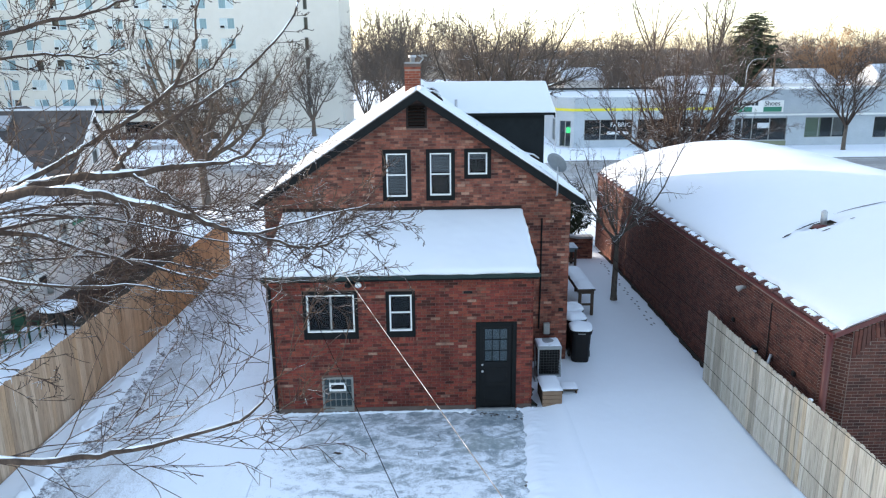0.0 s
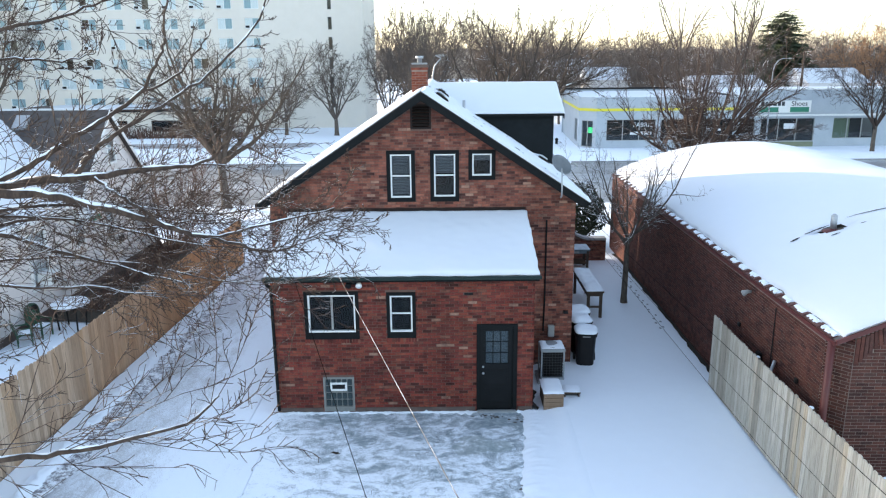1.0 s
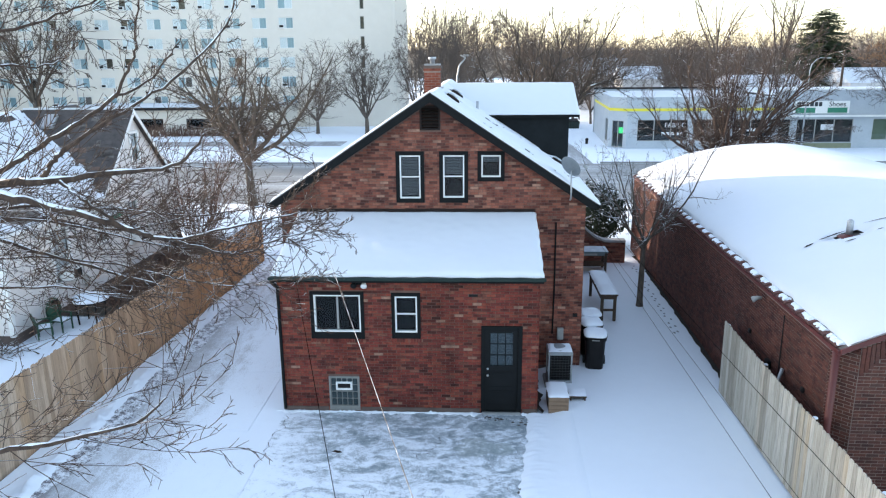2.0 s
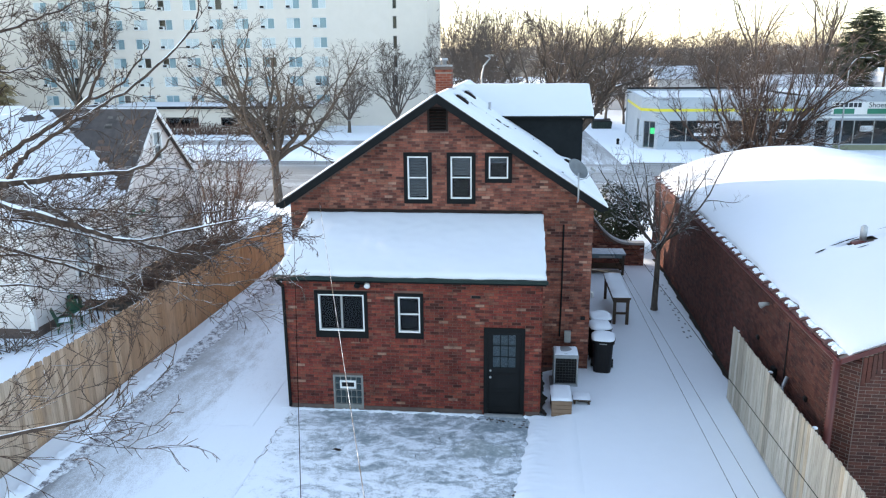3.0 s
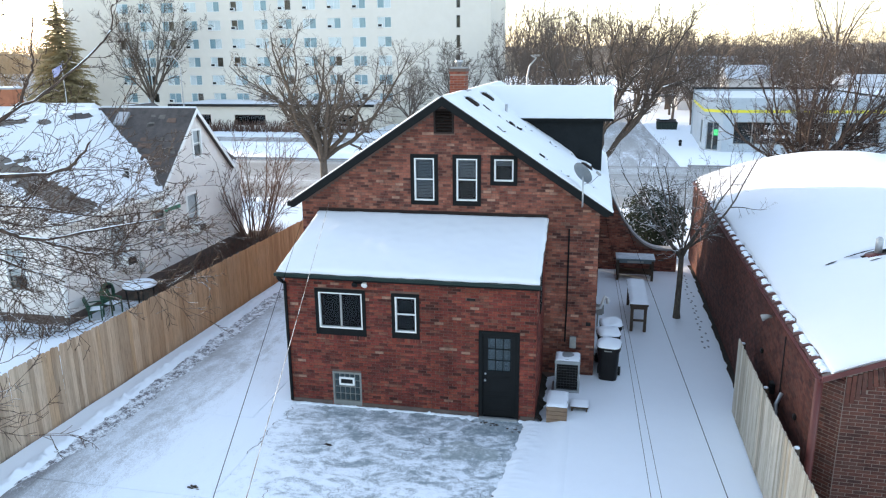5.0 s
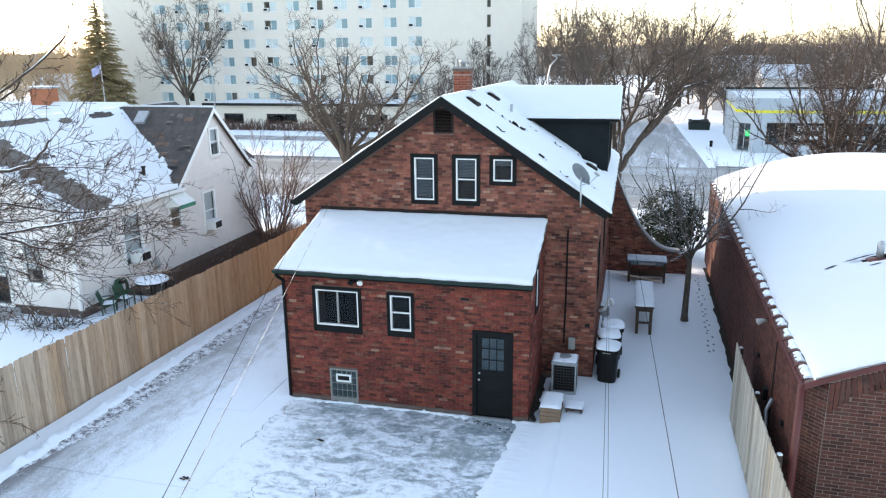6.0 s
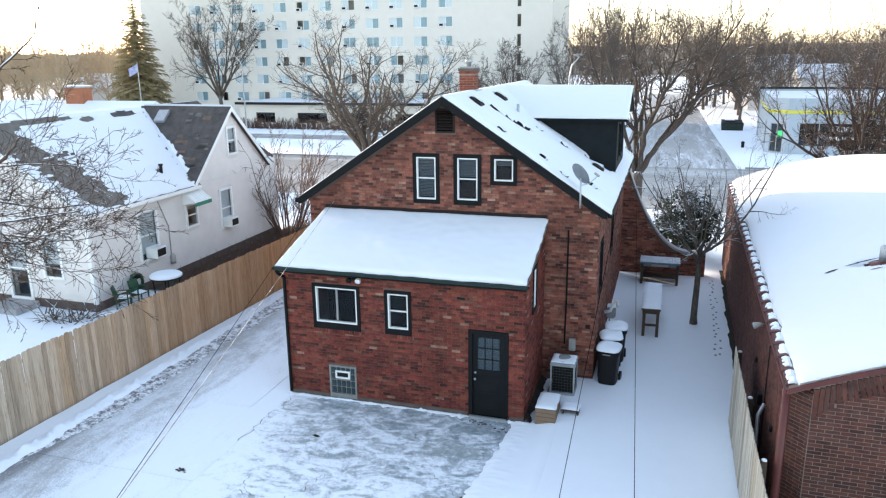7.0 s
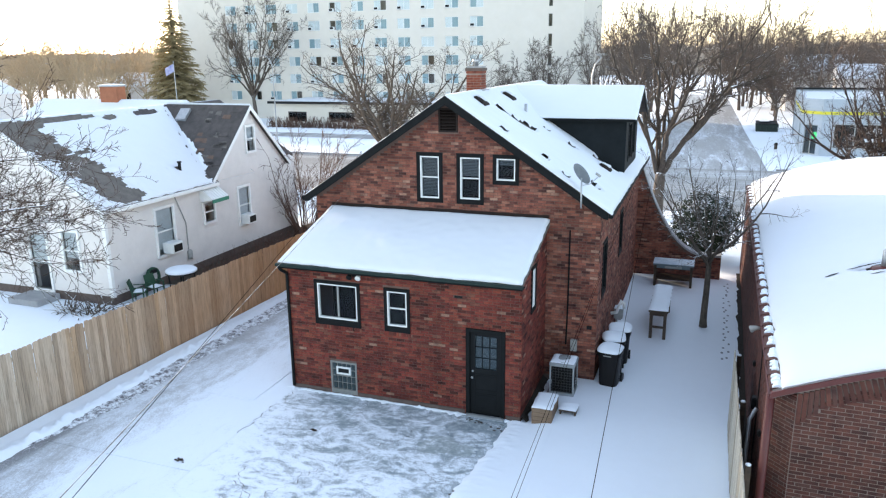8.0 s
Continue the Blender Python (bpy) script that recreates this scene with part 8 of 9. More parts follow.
part("crossarm", Shape().box(45.2, 47.2, 95.9, 96.0, 8.1, 8.25), M_DARK_WOOD, up_)
for k, (x, y) in enumerate(((-16.3, 46.6), (-5.0, 85.0), (45, 68.2))):
    po = thing("sign_post", (x, y, -0.5), "thin grey street sign post", "sign post", "sign posts")
    part("post", Shape().tube([(x, y, -0.9), (x, y, 2.2)], 0.045, 6), M_GREY_METAL, po)
fp = thing("flag_pole", (-67.2, 90, -0.8), "flag pole with a limp blue and white flag", "flag pole")
part("pole", Shape().tube([(-67.2, 90, -1.0), (-67.2, 90, 8.3)], [0.08, 0.05], 8), M_METAL, fp)
part("flag", Shape().prism([(-67.2, 90, 8.0), (-68.9, 90.1, 7.3), (-68.8, 90.1, 6.2), (-67.2, 90, 6.9)], (0, 0.02, 0)), mottled("flag_cloth", (0.10, 0.12, 0.35), (0.5, 0.5, 0.6), 1.2, 0.8), fp)
hy = thing("fire_hydrant", (12.75, 80.5, -1.06), "dark fire hydrant in the snow by the corner", "hydrant")
part("barrel", Shape().lathe(12.75, 80.5, [(0.18, -1.1), (0.15, -0.9), (0.15, -0.35), (0.19, -0.33), (0.16, -0.2), (0.05, -0.12)], 12), M_DARK_METAL, hy, smooth=True)
mb = thing("dumpster", (13.0, 99.0, -1.06), "dark green metal dumpster with a snow-flecked lid", "dumpster")
M_DUMP = mottled("dark_green_steel", (0.008, 0.016, 0.013), (0.022, 0.038, 0.030), 3.0, 0.6)
part("body", Shape().prism([(11.8, 98.3, -0.95), (14.2, 98.3, -0.95), (14.3, 98.3, 0.15), (11.7, 98.3, 0.15)], (0, 1.5, 0)), M_DUMP, mb, bevel=0.03)
for x in (12.3, 13.0, 13.7):
    part("rib", Shape().box(x - 0.04, x + 0.04, 98.2, 98.298, -0.9, 0.1), M_DUMP, mb, bevel=0.01)
for x in (11.85, 13.02):
    part("lid", Shape().prism([(x - 0.15, 98.25, 0.155), (x + 1.13, 98.25, 0.155), (x + 1.13, 99.85, 0.42), (x - 0.15, 99.85, 0.42)], (0, 0, 0.05)), M_PLASTIC, mb, "black plastic lid", bevel=0.015)
for x in (12.0, 14.0):
    part("caster", Shape().tube([(x - 0.06, 98.6, -1.0), (x + 0.06, 98.6, -1.0)], 0.09, 10), M_PLASTIC, mb)
snow_cap("snow_cap", 12.1, 13.3, 98.9, 99.8, 0.44, 0.08, mb, 3, 0.15)

# houses beyond the shops
def far_house(x, y, w, d, h, rise, label, ridge_x=True):
    f = thing("far_house", (x, y, -1.0), label, "house", "houses beyond the shops")
    part("wall", Shape().box(x - w / 2, x + w / 2, y - d / 2, y + d / 2, -1.2, h), M_SIDING, f)
    if ridge_x:
        part("roof", Shape().prism([(x - w / 2 - 0.4, y - d / 2 - 0.4, h), (x - w / 2 - 0.4, y + d / 2 + 0.4, h), (x - w / 2 - 0.4, y, h + rise)], (w + 0.8, 0, 0)), M_SNOW_ROOF, f, "snow-covered roof")
    else:
        part("roof", Shape().prism([(x - w / 2 - 0.4, y - d / 2 - 0.4, h), (x + w / 2 + 0.4, y - d / 2 - 0.4, h), (x, y - d / 2 - 0.4, h + rise)], (0, d + 0.8, 0)), M_SNOW_ROOF, f, "snow-covered roof")
    for u in (-0.25, 0.2):
        part("window", Shape().box(x + u * w - 0.5, x + u * w + 0.5, y - d / 2 - 0.03, y - d / 2 - 0.004, 1.0, 2.4), M_DARK_IN, f, "dark window")


for args in ((22.5, 138, 9.5, 9, 5.3, 2.9, "white house with a snowy roof behind the shops"), (26, 120, 6, 7, 5.0, 1.9, "grey house with a snowy roof behind the shops"), (44, 118, 10, 9, 4.0, 1.5, "low house with a snowy roof"), (62, 122, 9, 10, 4.2, 2.2, "wide house with a snowy roof"), (84, 125, 14, 10, 4.0, 3.0, "pale house among bare trees"), (24, 160, 14, 9, 3.6, 2.8, "small house with a snowy roof"), (-95, 120, 16, 10, 3.6, 2.6, "low house beyond the spruce"), (-110, 90, 14, 9, 3.4, 2.6, "low house with a snowy roof"), (-84, 145, 15, 9, 3.6, 2.6, "low house with a snowy roof")):
    far_house(*args)

# ---- trees ----
def curve_through(pts, n=5):
    """A smooth run through control points."""
    p = [Vector(q) for q in pts]
    out = []
    for i in range(len(p) - 1):
        a, b, c, d = p[max(i - 1, 0)], p[i], p[i + 1], p[min(i + 2, len(p) - 1)]
        for k in range(n):
            t = k / n
            out.append(0.5 * ((2 * b) + (c - a) * t + (2 * a - 5 * b + 4 * c - d) * t * t + (3 * b - a - 3 * c + d) * t ** 3))
    out.append(p[-1])
    return out


# the near tree whose limbs reach over the fence
near_tree = thing("near_tree", (-6.6, 6.4, 0.0), "bare old tree with long snow-laden limbs", "tree")
trunk_pts = curve_through([(-6.7, 6.3, -0.2), (-6.6, 6.35, 2.5), (-6.3, 6.4, 5.0), (-6.0, 6.4, 6.6), (-5.9, 6.5, 8.6), (-6.0, 6.7, 11.0)])
part("trunk", Shape().tube(trunk_pts, [0.30 - 0.2 * i / len(trunk_pts) for i in range(len(trunk_pts))], 12), M_BARK_NEAR, near_tree, "dark furrowed trunk", smooth=True)
set_twig(0.0036)
NEAR_SPEC = [(21, 0.30, 40, 6, 0.12, 0.045, 0.12), (6, 0.42, 40, 4, 0.14, 0.03, 0.12), (5, 0.38, 42, 3, 0.14, 0.01, 0.15)]


SPARSE = [(11, 0.15, 38, 5, 0.12, 0.05, 0.3), (4, 0.4, 40, 3, 0.14, 0.03, 0.2), (3, 0.4, 42, 2, 0.14, 0.0, 0.2)]


def bough(k, r0, r1, pts, spec=None):
    """One limb of the near tree with its twigs and the snow on it."""
    rng_l = random.Random(100 + k)
    run = curve_through(pts, 5)
    run = [p + Vector((rng_l.gauss(0, 0.008), rng_l.gauss(0, 0.008), rng_l.gauss(0, 0.008))) for p in run]
    n = len(run)
    radii = [(r0 + (r1 - r0) * (i / (n - 1)) ** 0.8) * (0.7 if k >= 9 else 1.0) for i in range(n)]
    limb = part("limb", Shape().tube(run, radii, 9), M_BARK_NEAR, near_tree, "dark limb with snow along its top", smooth=True)
    tw = Shape()
    sprout(rng_l, tw, run, min(r0, 0.012), r1 * 0.5, 0, spec or NEAR_SPEC)
    part("twig", tw, M_TWIG_NEAR, limb, "fine reddish-brown twigs", smooth=True, kind="stuff")
    # snow lying on the limb
    if r0 > 0.02:
        sn = Shape()
        i = 2
        while i < n - 3:
            ln = rng_l.randint(3, 7)
            seg = run[i:min(i + ln, n - 1)]
            if len(seg) > 2 and rng_l.random() < 0.62:
                rr = [max(0.004, radii[i + q] * 0.75 * math.sin(math.pi * (q + 0.4) / len(seg))) for q in range(len(seg))]
                sn.tube([p + Vector((0, 0, radii[i + q] * 0.75)) for q, p in enumerate(seg)], rr, 7)
            i += ln + rng_l.randint(0, 1)
        part("snow_crust", sn, M_SNOW, limb, "snow lying along the limb", smooth=True, kind="stuff")


bough(0, 0.075, 0.008, [(-6.10, 6.40, 6.20), (-4.60, 6.20, 7.00), (-3.68, 6.20, 7.15), (-3.08, 6.20, 7.33), (-2.53, 6.10, 7.38), (-2.04, 6.50, 7.39), (-1.64, 6.90, 7.43), (-1.42, 7.00, 7.70)])
bough(1, 0.032, 0.006, [(-3.68, 6.25, 7.14), (-3.34, 6.70, 7.36), (-3.02, 6.85, 7.57), (-2.68, 6.95, 7.77), (-2.31, 7.10, 8.04), (-2.18, 7.10, 8.25), (-2.07, 7.10, 8.45), (-2.02, 7.10, 8.70), (-1.96, 7.10, 9.00)], SPARSE)
bough(2, 0.026, 0.006, [(-2.53, 6.10, 7.38), (-2.47, 6.10, 7.49), (-2.34, 6.10, 7.62), (-2.13, 6.15, 7.77), (-1.80, 6.20, 7.97), (-1.47, 6.50, 8.21), (-1.16, 6.90, 8.61), (-1.09, 7.10, 8.82), (-1.03, 7.10, 9.05)], SPARSE)
bough(3, 0.016, 0.005, [(-2.31, 7.10, 8.04), (-2.04, 7.20, 8.17), (-1.83, 7.20, 8.35), (-1.66, 7.20, 8.55)], SPARSE)
bough(4, 0.050, 0.006, [(-3.60, 6.18, 7.16), (-3.07, 5.90, 7.29), (-2.55, 5.85, 7.26), (-2.07, 5.85, 7.13), (-1.72, 6.00, 6.97), (-1.48, 6.13, 6.86), (-1.06, 6.45, 6.89), (-0.48, 6.80, 6.96)])
bough(5, 0.016, 0.004, [(-1.48, 6.13, 6.86), (-1.09, 6.30, 6.69), (-0.91, 6.40, 6.66), (-0.72, 6.50, 6.74), (-0.48, 6.65, 6.78), (-0.12, 6.82, 6.83)])
bough(6, 0.018, 0.012, [(-2.36, 6.08, 7.37), (-2.18, 5.95, 7.30), (-1.99, 5.85, 7.22), (-1.83, 5.85, 7.09)], SPARSE)
bough(10, 0.045, 0.007, [(-5.95, 6.40, 7.60), (-4.60, 6.50, 8.20), (-3.40, 6.60, 8.57), (-2.85, 6.70, 8.69), (-2.50, 6.90, 8.84), (-2.20, 7.00, 8.98)])
bough(13, 0.030, 0.006, [(-4.60, 6.50, 8.18), (-3.90, 6.70, 8.30), (-3.30, 6.80, 8.36), (-2.90, 6.85, 8.33), (-2.60, 6.90, 8.42)])
bough(7, 0.045, 0.008, [(-6.20, 6.40, 5.60), (-5.00, 6.60, 6.50), (-3.95, 6.80, 6.75), (-3.38, 6.90, 6.60), (-2.67, 6.93, 6.37), (-1.95, 6.98, 6.15)])
bough(8, 0.050, 0.007, [(-6.50, 6.20, 4.60), (-4.90, 5.20, 5.40), (-3.60, 4.60, 5.68), (-2.56, 4.50, 5.69), (-2.07, 4.70, 5.64), (-1.36, 4.90, 5.73), (-1.14, 5.00, 5.91)])
bough(9, 0.045, 0.008, [(-6.20, 6.50, 5.90), (-4.68, 7.11, 6.52), (-3.56, 7.29, 6.79), (-2.58, 7.41, 6.66), (-1.85, 7.50, 6.78)])
bough(11, 0.035, 0.007, [(-4.60, 6.20, 6.95), (-3.90, 5.90, 6.70), (-3.20, 5.90, 6.50), (-2.50, 6.00, 6.45), (-1.90, 6.20, 6.30)])
bough(12, 0.040, 0.007, [(-6.10, 6.60, 6.30), (-4.16, 7.23, 6.85), (-2.87, 7.50, 6.86), (-1.87, 7.65, 6.75), (-1.04, 7.71, 6.85)])
bough(14, 0.035, 0.008, [(-6.20, 6.40, 5.70), (-5.00, 5.50, 6.00), (-4.00, 5.30, 6.10), (-3.10, 5.30, 6.00)])
bough(15, 0.030, 0.006, [(-6.15, 6.50, 5.80), (-4.60, 7.00, 6.30), (-3.40, 7.20, 6.40), (-2.40, 7.30, 6.25), (-1.70, 7.40, 6.05), (-1.10, 7.50, 6.00)])
bough(16, 0.026, 0.006, [(-4.60, 6.30, 6.90), (-3.60, 6.60, 6.95), (-2.80, 6.80, 6.85), (-2.00, 6.90, 6.62), (-1.30, 7.10, 6.50), (-0.70, 7.30, 6.55)])
bough(17, 0.026, 0.006, [(-6.10, 6.60, 6.40), (-4.40, 7.40, 7.00), (-3.20, 7.90, 7.15), (-2.30, 8.30, 7.20), (-1.60, 8.40, 7.10)])

# small yard tree
bare_tree("yard_tree", (6.64, 23.8, 0.17), "slim bare tree standing in the snowy side yard", 9, 5.55, 2.3, 0.11, 0.95, 9,
          [(8, 0.45, 50, 5, 0.17, 0.05, 0.15), (6, 0.45, 48, 4, 0.18, 0.03, 0.12), (4, 0.45, 48, 3, 0.18, 0.01, 0.15)], M_BARK, twig=0.006, angle=(18, 74), width=3.9)
# street trees
M_BARK_TAN = bark_mat("brown_twigs", (0.05, 0.040, 0.033), (0.13, 0.104, 0.082), 0.05)
M_BARK_DARK = bark_mat("dark_twigs", (0.03, 0.022, 0.02), (0.085, 0.062, 0.052), 0.08)
bare_tree("street_tree", (-13.0, 44.4, -0.46), "broad bare street tree with a short trunk", 11, 10.2, 2.9, 0.30, 0.78, 9, SPEC_STREET, M_BARK, M_BARK_TAN, "street trees", twig=0.0075, angle=(15, 60), width=9.6)
verge_tree = thing("street_tree", (3.95, 42.5, -0.40), "many-stemmed bare tree with snow-streaked limbs on the verge", "tree", "street trees")
part("trunk", Shape().tube([(3.95, 42.5, -0.6), (3.95, 42.5, 0.0), (3.98, 42.5, 1.4), (4.02, 42.5, 2.2)], [0.42, 0.33, 0.30, 0.26], 12), M_BARK, verge_tree, smooth=True)
set_twig(0.0075)
VERGE_SPEC = [(12, 0.30, 36, 5, 0.13, 0.07, 0.22), (8, 0.42, 40, 3, 0.16, 0.05, 0.15), (6, 0.45, 42, 2, 0.17, 0.02, 0.1)]
M_BARK_VERGE = bark_mat("grey_brown_twigs", (0.036, 0.030, 0.027), (0.095, 0.080, 0.068), 0.06)


def stem(k, r0, pts, tree=verge_tree, mat=M_BARK_VERGE):
    """One of the long stems that fan out from a short trunk, with the snow on its upper side."""
    rng_v = random.Random(400 + k)
    run = [p + Vector((rng_v.gauss(0, 0.03), rng_v.gauss(0, 0.03), rng_v.gauss(0, 0.03))) for p in curve_through(pts, 5)]
    s = Shape()
    sprout(rng_v, s, run, r0, 0.016, 0, VERGE_SPEC)
    limb = part("limb", s, mat, tree, "long brown limb with fine twigs", smooth=True)
    sn = Shape()
    n = len(run)
    i = 1
    while i < n - 4:
        ln = rng_v.randint(3, 5)
        if rng_v.random() < 0.7:
            rr = [r0 * (1 - (i + q) / n) for q in range(ln)]
            sn.tube([run[i + q] + Vector((0, -0.25 * rr[q], 0.8 * rr[q])) for q in range(ln)], [max(0.008, 0.62 * rr[q] * math.sin(math.pi * (q + 0.4) / ln)) for q in range(ln)], 6)
        i += ln + rng_v.randint(0, 2)
    part("snow_crust", sn, M_SNOW, limb, "snow lying along the limb", smooth=True, kind="stuff")


stem(0, 0.17, [(4.02, 42.5, 2.0), (4.25, 42.2, 4.2), (5.0, 42.0, 6.3), (5.55, 41.8, 8.4), (6.1, 41.7, 10.0)])
stem(1, 0.18, [(4.05, 42.5, 2.0), (5.0, 42.3, 3.7), (6.3, 42.2, 5.3), (7.2, 42.4, 7.1), (7.9, 42.6, 8.9), (8.9, 42.7, 10.5)])
stem(2, 0.12, [(5.6, 42.2, 4.5), (6.6, 41.6, 6.0), (7.5, 41.3, 6.9), (8.6, 41.1, 7.2), (9.5, 41.0, 7.8)])
stem(3, 0.16, [(4.0, 42.6, 2.0), (3.75, 42.9, 4.4), (3.6, 43.2, 6.9), (3.4, 43.6, 9.0), (3.0, 43.8, 10.3)])
stem(4, 0.14, [(4.02, 42.7, 2.0), (4.0, 43.4, 5.0), (4.4, 43.9, 8.0), (4.9, 44.2, 10.2)])
stem(5, 0.14, [(3.95, 42.5, 1.9), (3.15, 42.2, 4.5), (2.6, 42.0, 6.6), (1.8, 41.8, 9.4)])
stem(6, 0.10, [(4.6, 42.0, 5.2), (5.3, 41.3, 6.8), (6.4, 40.9, 8.2), (7.2, 40.8, 9.6)])
stem(7, 0.11, [(3.3, 42.2, 4.0), (2.2, 42.8, 6.0), (1.2, 43.2, 7.9), (0.8, 43.4, 9.2)])
stem(8, 0.09, [(5.0, 42.4, 3.9), (6.0, 43.2, 5.4), (6.6, 43.7, 7.6), (6.9, 44.0, 9.6)])
bare_tree("park_tree", (-1.6, 106.0, -0.9), "broad dense bare tree beyond the end of the flats", 12, 16.2, 2.4, 0.4, 1.0, 9, SPEC_DENSE, M_BARK, M_BARK_FAR, "trees by the flats", twig=0.026, angle=(12, 60), width=12.0)
SPEC_THICK = [(9, 0.42, 38, 5, 0.15, 0.06, 0.15), (9, 0.42, 42, 3, 0.17, 0.03, 0.12), (7, 0.42, 45, 2, 0.18, 0.01, 0.1)]
thicket = bare_tree("street_tree", (15.5, 43.4, -0.42), "low dense dark bare tree behind the brick shop", 13, 9.9, 1.9, 0.26, 0.8, 17, SPEC_THICK, M_BARK, M_BARK_DARK, "street trees", twig=0.0072, angle=(6, 60), width=9.2)
stem(20, 0.08, [(15.4, 43.3, 1.8), (16.2, 42.9, 3.0), (17.8, 42.4, 3.75), (19.5, 42.0, 3.7), (21.2, 41.7, 4.6)], thicket, M_BARK_DARK)
stem(21, 0.09, [(15.4, 43.3, 1.8), (16.4, 43.0, 3.6), (18.0, 42.6, 5.0), (19.8, 42.4, 5.9), (21.0, 42.2, 6.6)], thicket, M_BARK_DARK)
stem(22, 0.09, [(15.3, 43.3, 1.8), (14.6, 42.8, 3.2), (13.5, 42.5, 4.9), (12.9, 42.3, 7.0), (12.6, 42.2, 8.4)], thicket, M_BARK_DARK)
stem(23, 0.07, [(14.8, 42.9, 2.6), (14.1, 42.3, 3.1), (13.3, 42.0, 3.4), (12.4, 41.8, 4.4)], thicket, M_BARK_DARK)
bare_tree("street_tree", (41.3, 70.0, -0.76), "small bare tree on the shop pavement", 14, 9.4, 2.6, 0.22, 0.95, 8, SPEC_STREET, M_BARK, M_BARK_DARK, "street trees", twig=0.014, angle=(20, 55), width=7.6)
bare_tree("park_tree", (-56.6, 94.0, -0.76), "tall bare tree before the white flats", 15, 17.4, 4.2, 0.34, 1.0, 10, SPEC_DENSE, M_BARK, M_BARK_TAN, "trees by the flats", twig=0.022, angle=(15, 55), width=11.5)
bare_tree("park_tree", (-19.5, 93.0, -0.76), "low bare tree before the flats", 18, 8.2, 1.6, 0.25, 1.0, 8, SPEC_DENSE, M_BARK, M_BARK_FAR, "trees by the flats", twig=0.02, angle=(15, 60), width=6.5)
bare_tree("park_tree", (-13.0, 92.0, -0.76), "bare tree at the end of the flats", 16, 10.5, 2.0, 0.3, 1.0, 8, SPEC_DENSE, M_BARK, M_BARK_FAR, "trees by the flats", twig=0.022, angle=(15, 60), width=8.0)
bare_tree("park_tree", (-6.5, 95.0, -0.76), "bare tree at the end of the flats", 17, 13.0, 2.0, 0.3, 1.0, 9, SPEC_DENSE, M_BARK, M_BARK_FAR, "trees by the flats", twig=0.022, angle=(15, 60), width=9.0)
SPEC_TALL = [(6, 0.42, 32, 5, 0.16, 0.06, 0.3), (5, 0.38, 35, 3, 0.16, 0.04, 0.3)]
bare_tree("tall_tree", (39.4, 125.0, -0.8), "tall thin pale bare tree behind the shops", 19, 23.5, 8.0, 0.42, 0.8, 6, SPEC_TALL, M_BARK_FAR, None, "tall trees", twig=0.04, angle=(10, 38), width=12.5)
bare_tree("tall_tree", (53.6, 135.0, -0.8), "tall thin bare tree behind the shops", 20, 22.5, 7.0, 0.36, 0.8, 5, SPEC_TALL, M_BARK_FAR, None, "tall trees", twig=0.04, angle=(8, 30), width=9.0)
M_WILLOW = bark_mat("orange_willow_twigs", (0.22, 0.12, 0.065), (0.36, 0.21, 0.12), 0.0)
bare_tree("willow", (69.0, 122.0, -0.8), "bare willow with orange twigs", 23, 12.6, 2.0, 0.4, 1.0, 10, SPEC_DENSE, M_BARK_FAR, M_WILLOW, "", twig=0.03, angle=(10, 50), width=9.5)
# shrub beside the white house
set_twig(0.009)
sr = thing("bare_shrub", (-11.05, 29.9, 0.4), "tall bare reddish shrub at the corner of the white house", "shrub")
sx = Shape()
rng_s = random.Random(31)
for k in range(26):
    a = 2 * math.pi * k / 26
    base = Vector((-11.05 + 0.35 * math.cos(a), 29.9 + 0.35 * math.sin(a), 0.35))
    sprout(rng_s, sx, limb_points(rng_s, base, (0.38 * math.cos(a) + rng_s.gauss(0, 0.1), 0.38 * math.sin(a), 1), rng_s.uniform(3.2, 5.2), 7, 0.07, 0.02), 0.032, 0.008, 0, [(9, 0.35, 35, 4, 0.12, 0.03, 0.2), (5, 0.4, 40, 3, 0.14, 0.02, 0.2)])
part("stem", sx, M_BARK_RED, sr, kind="stuff", smooth=True)


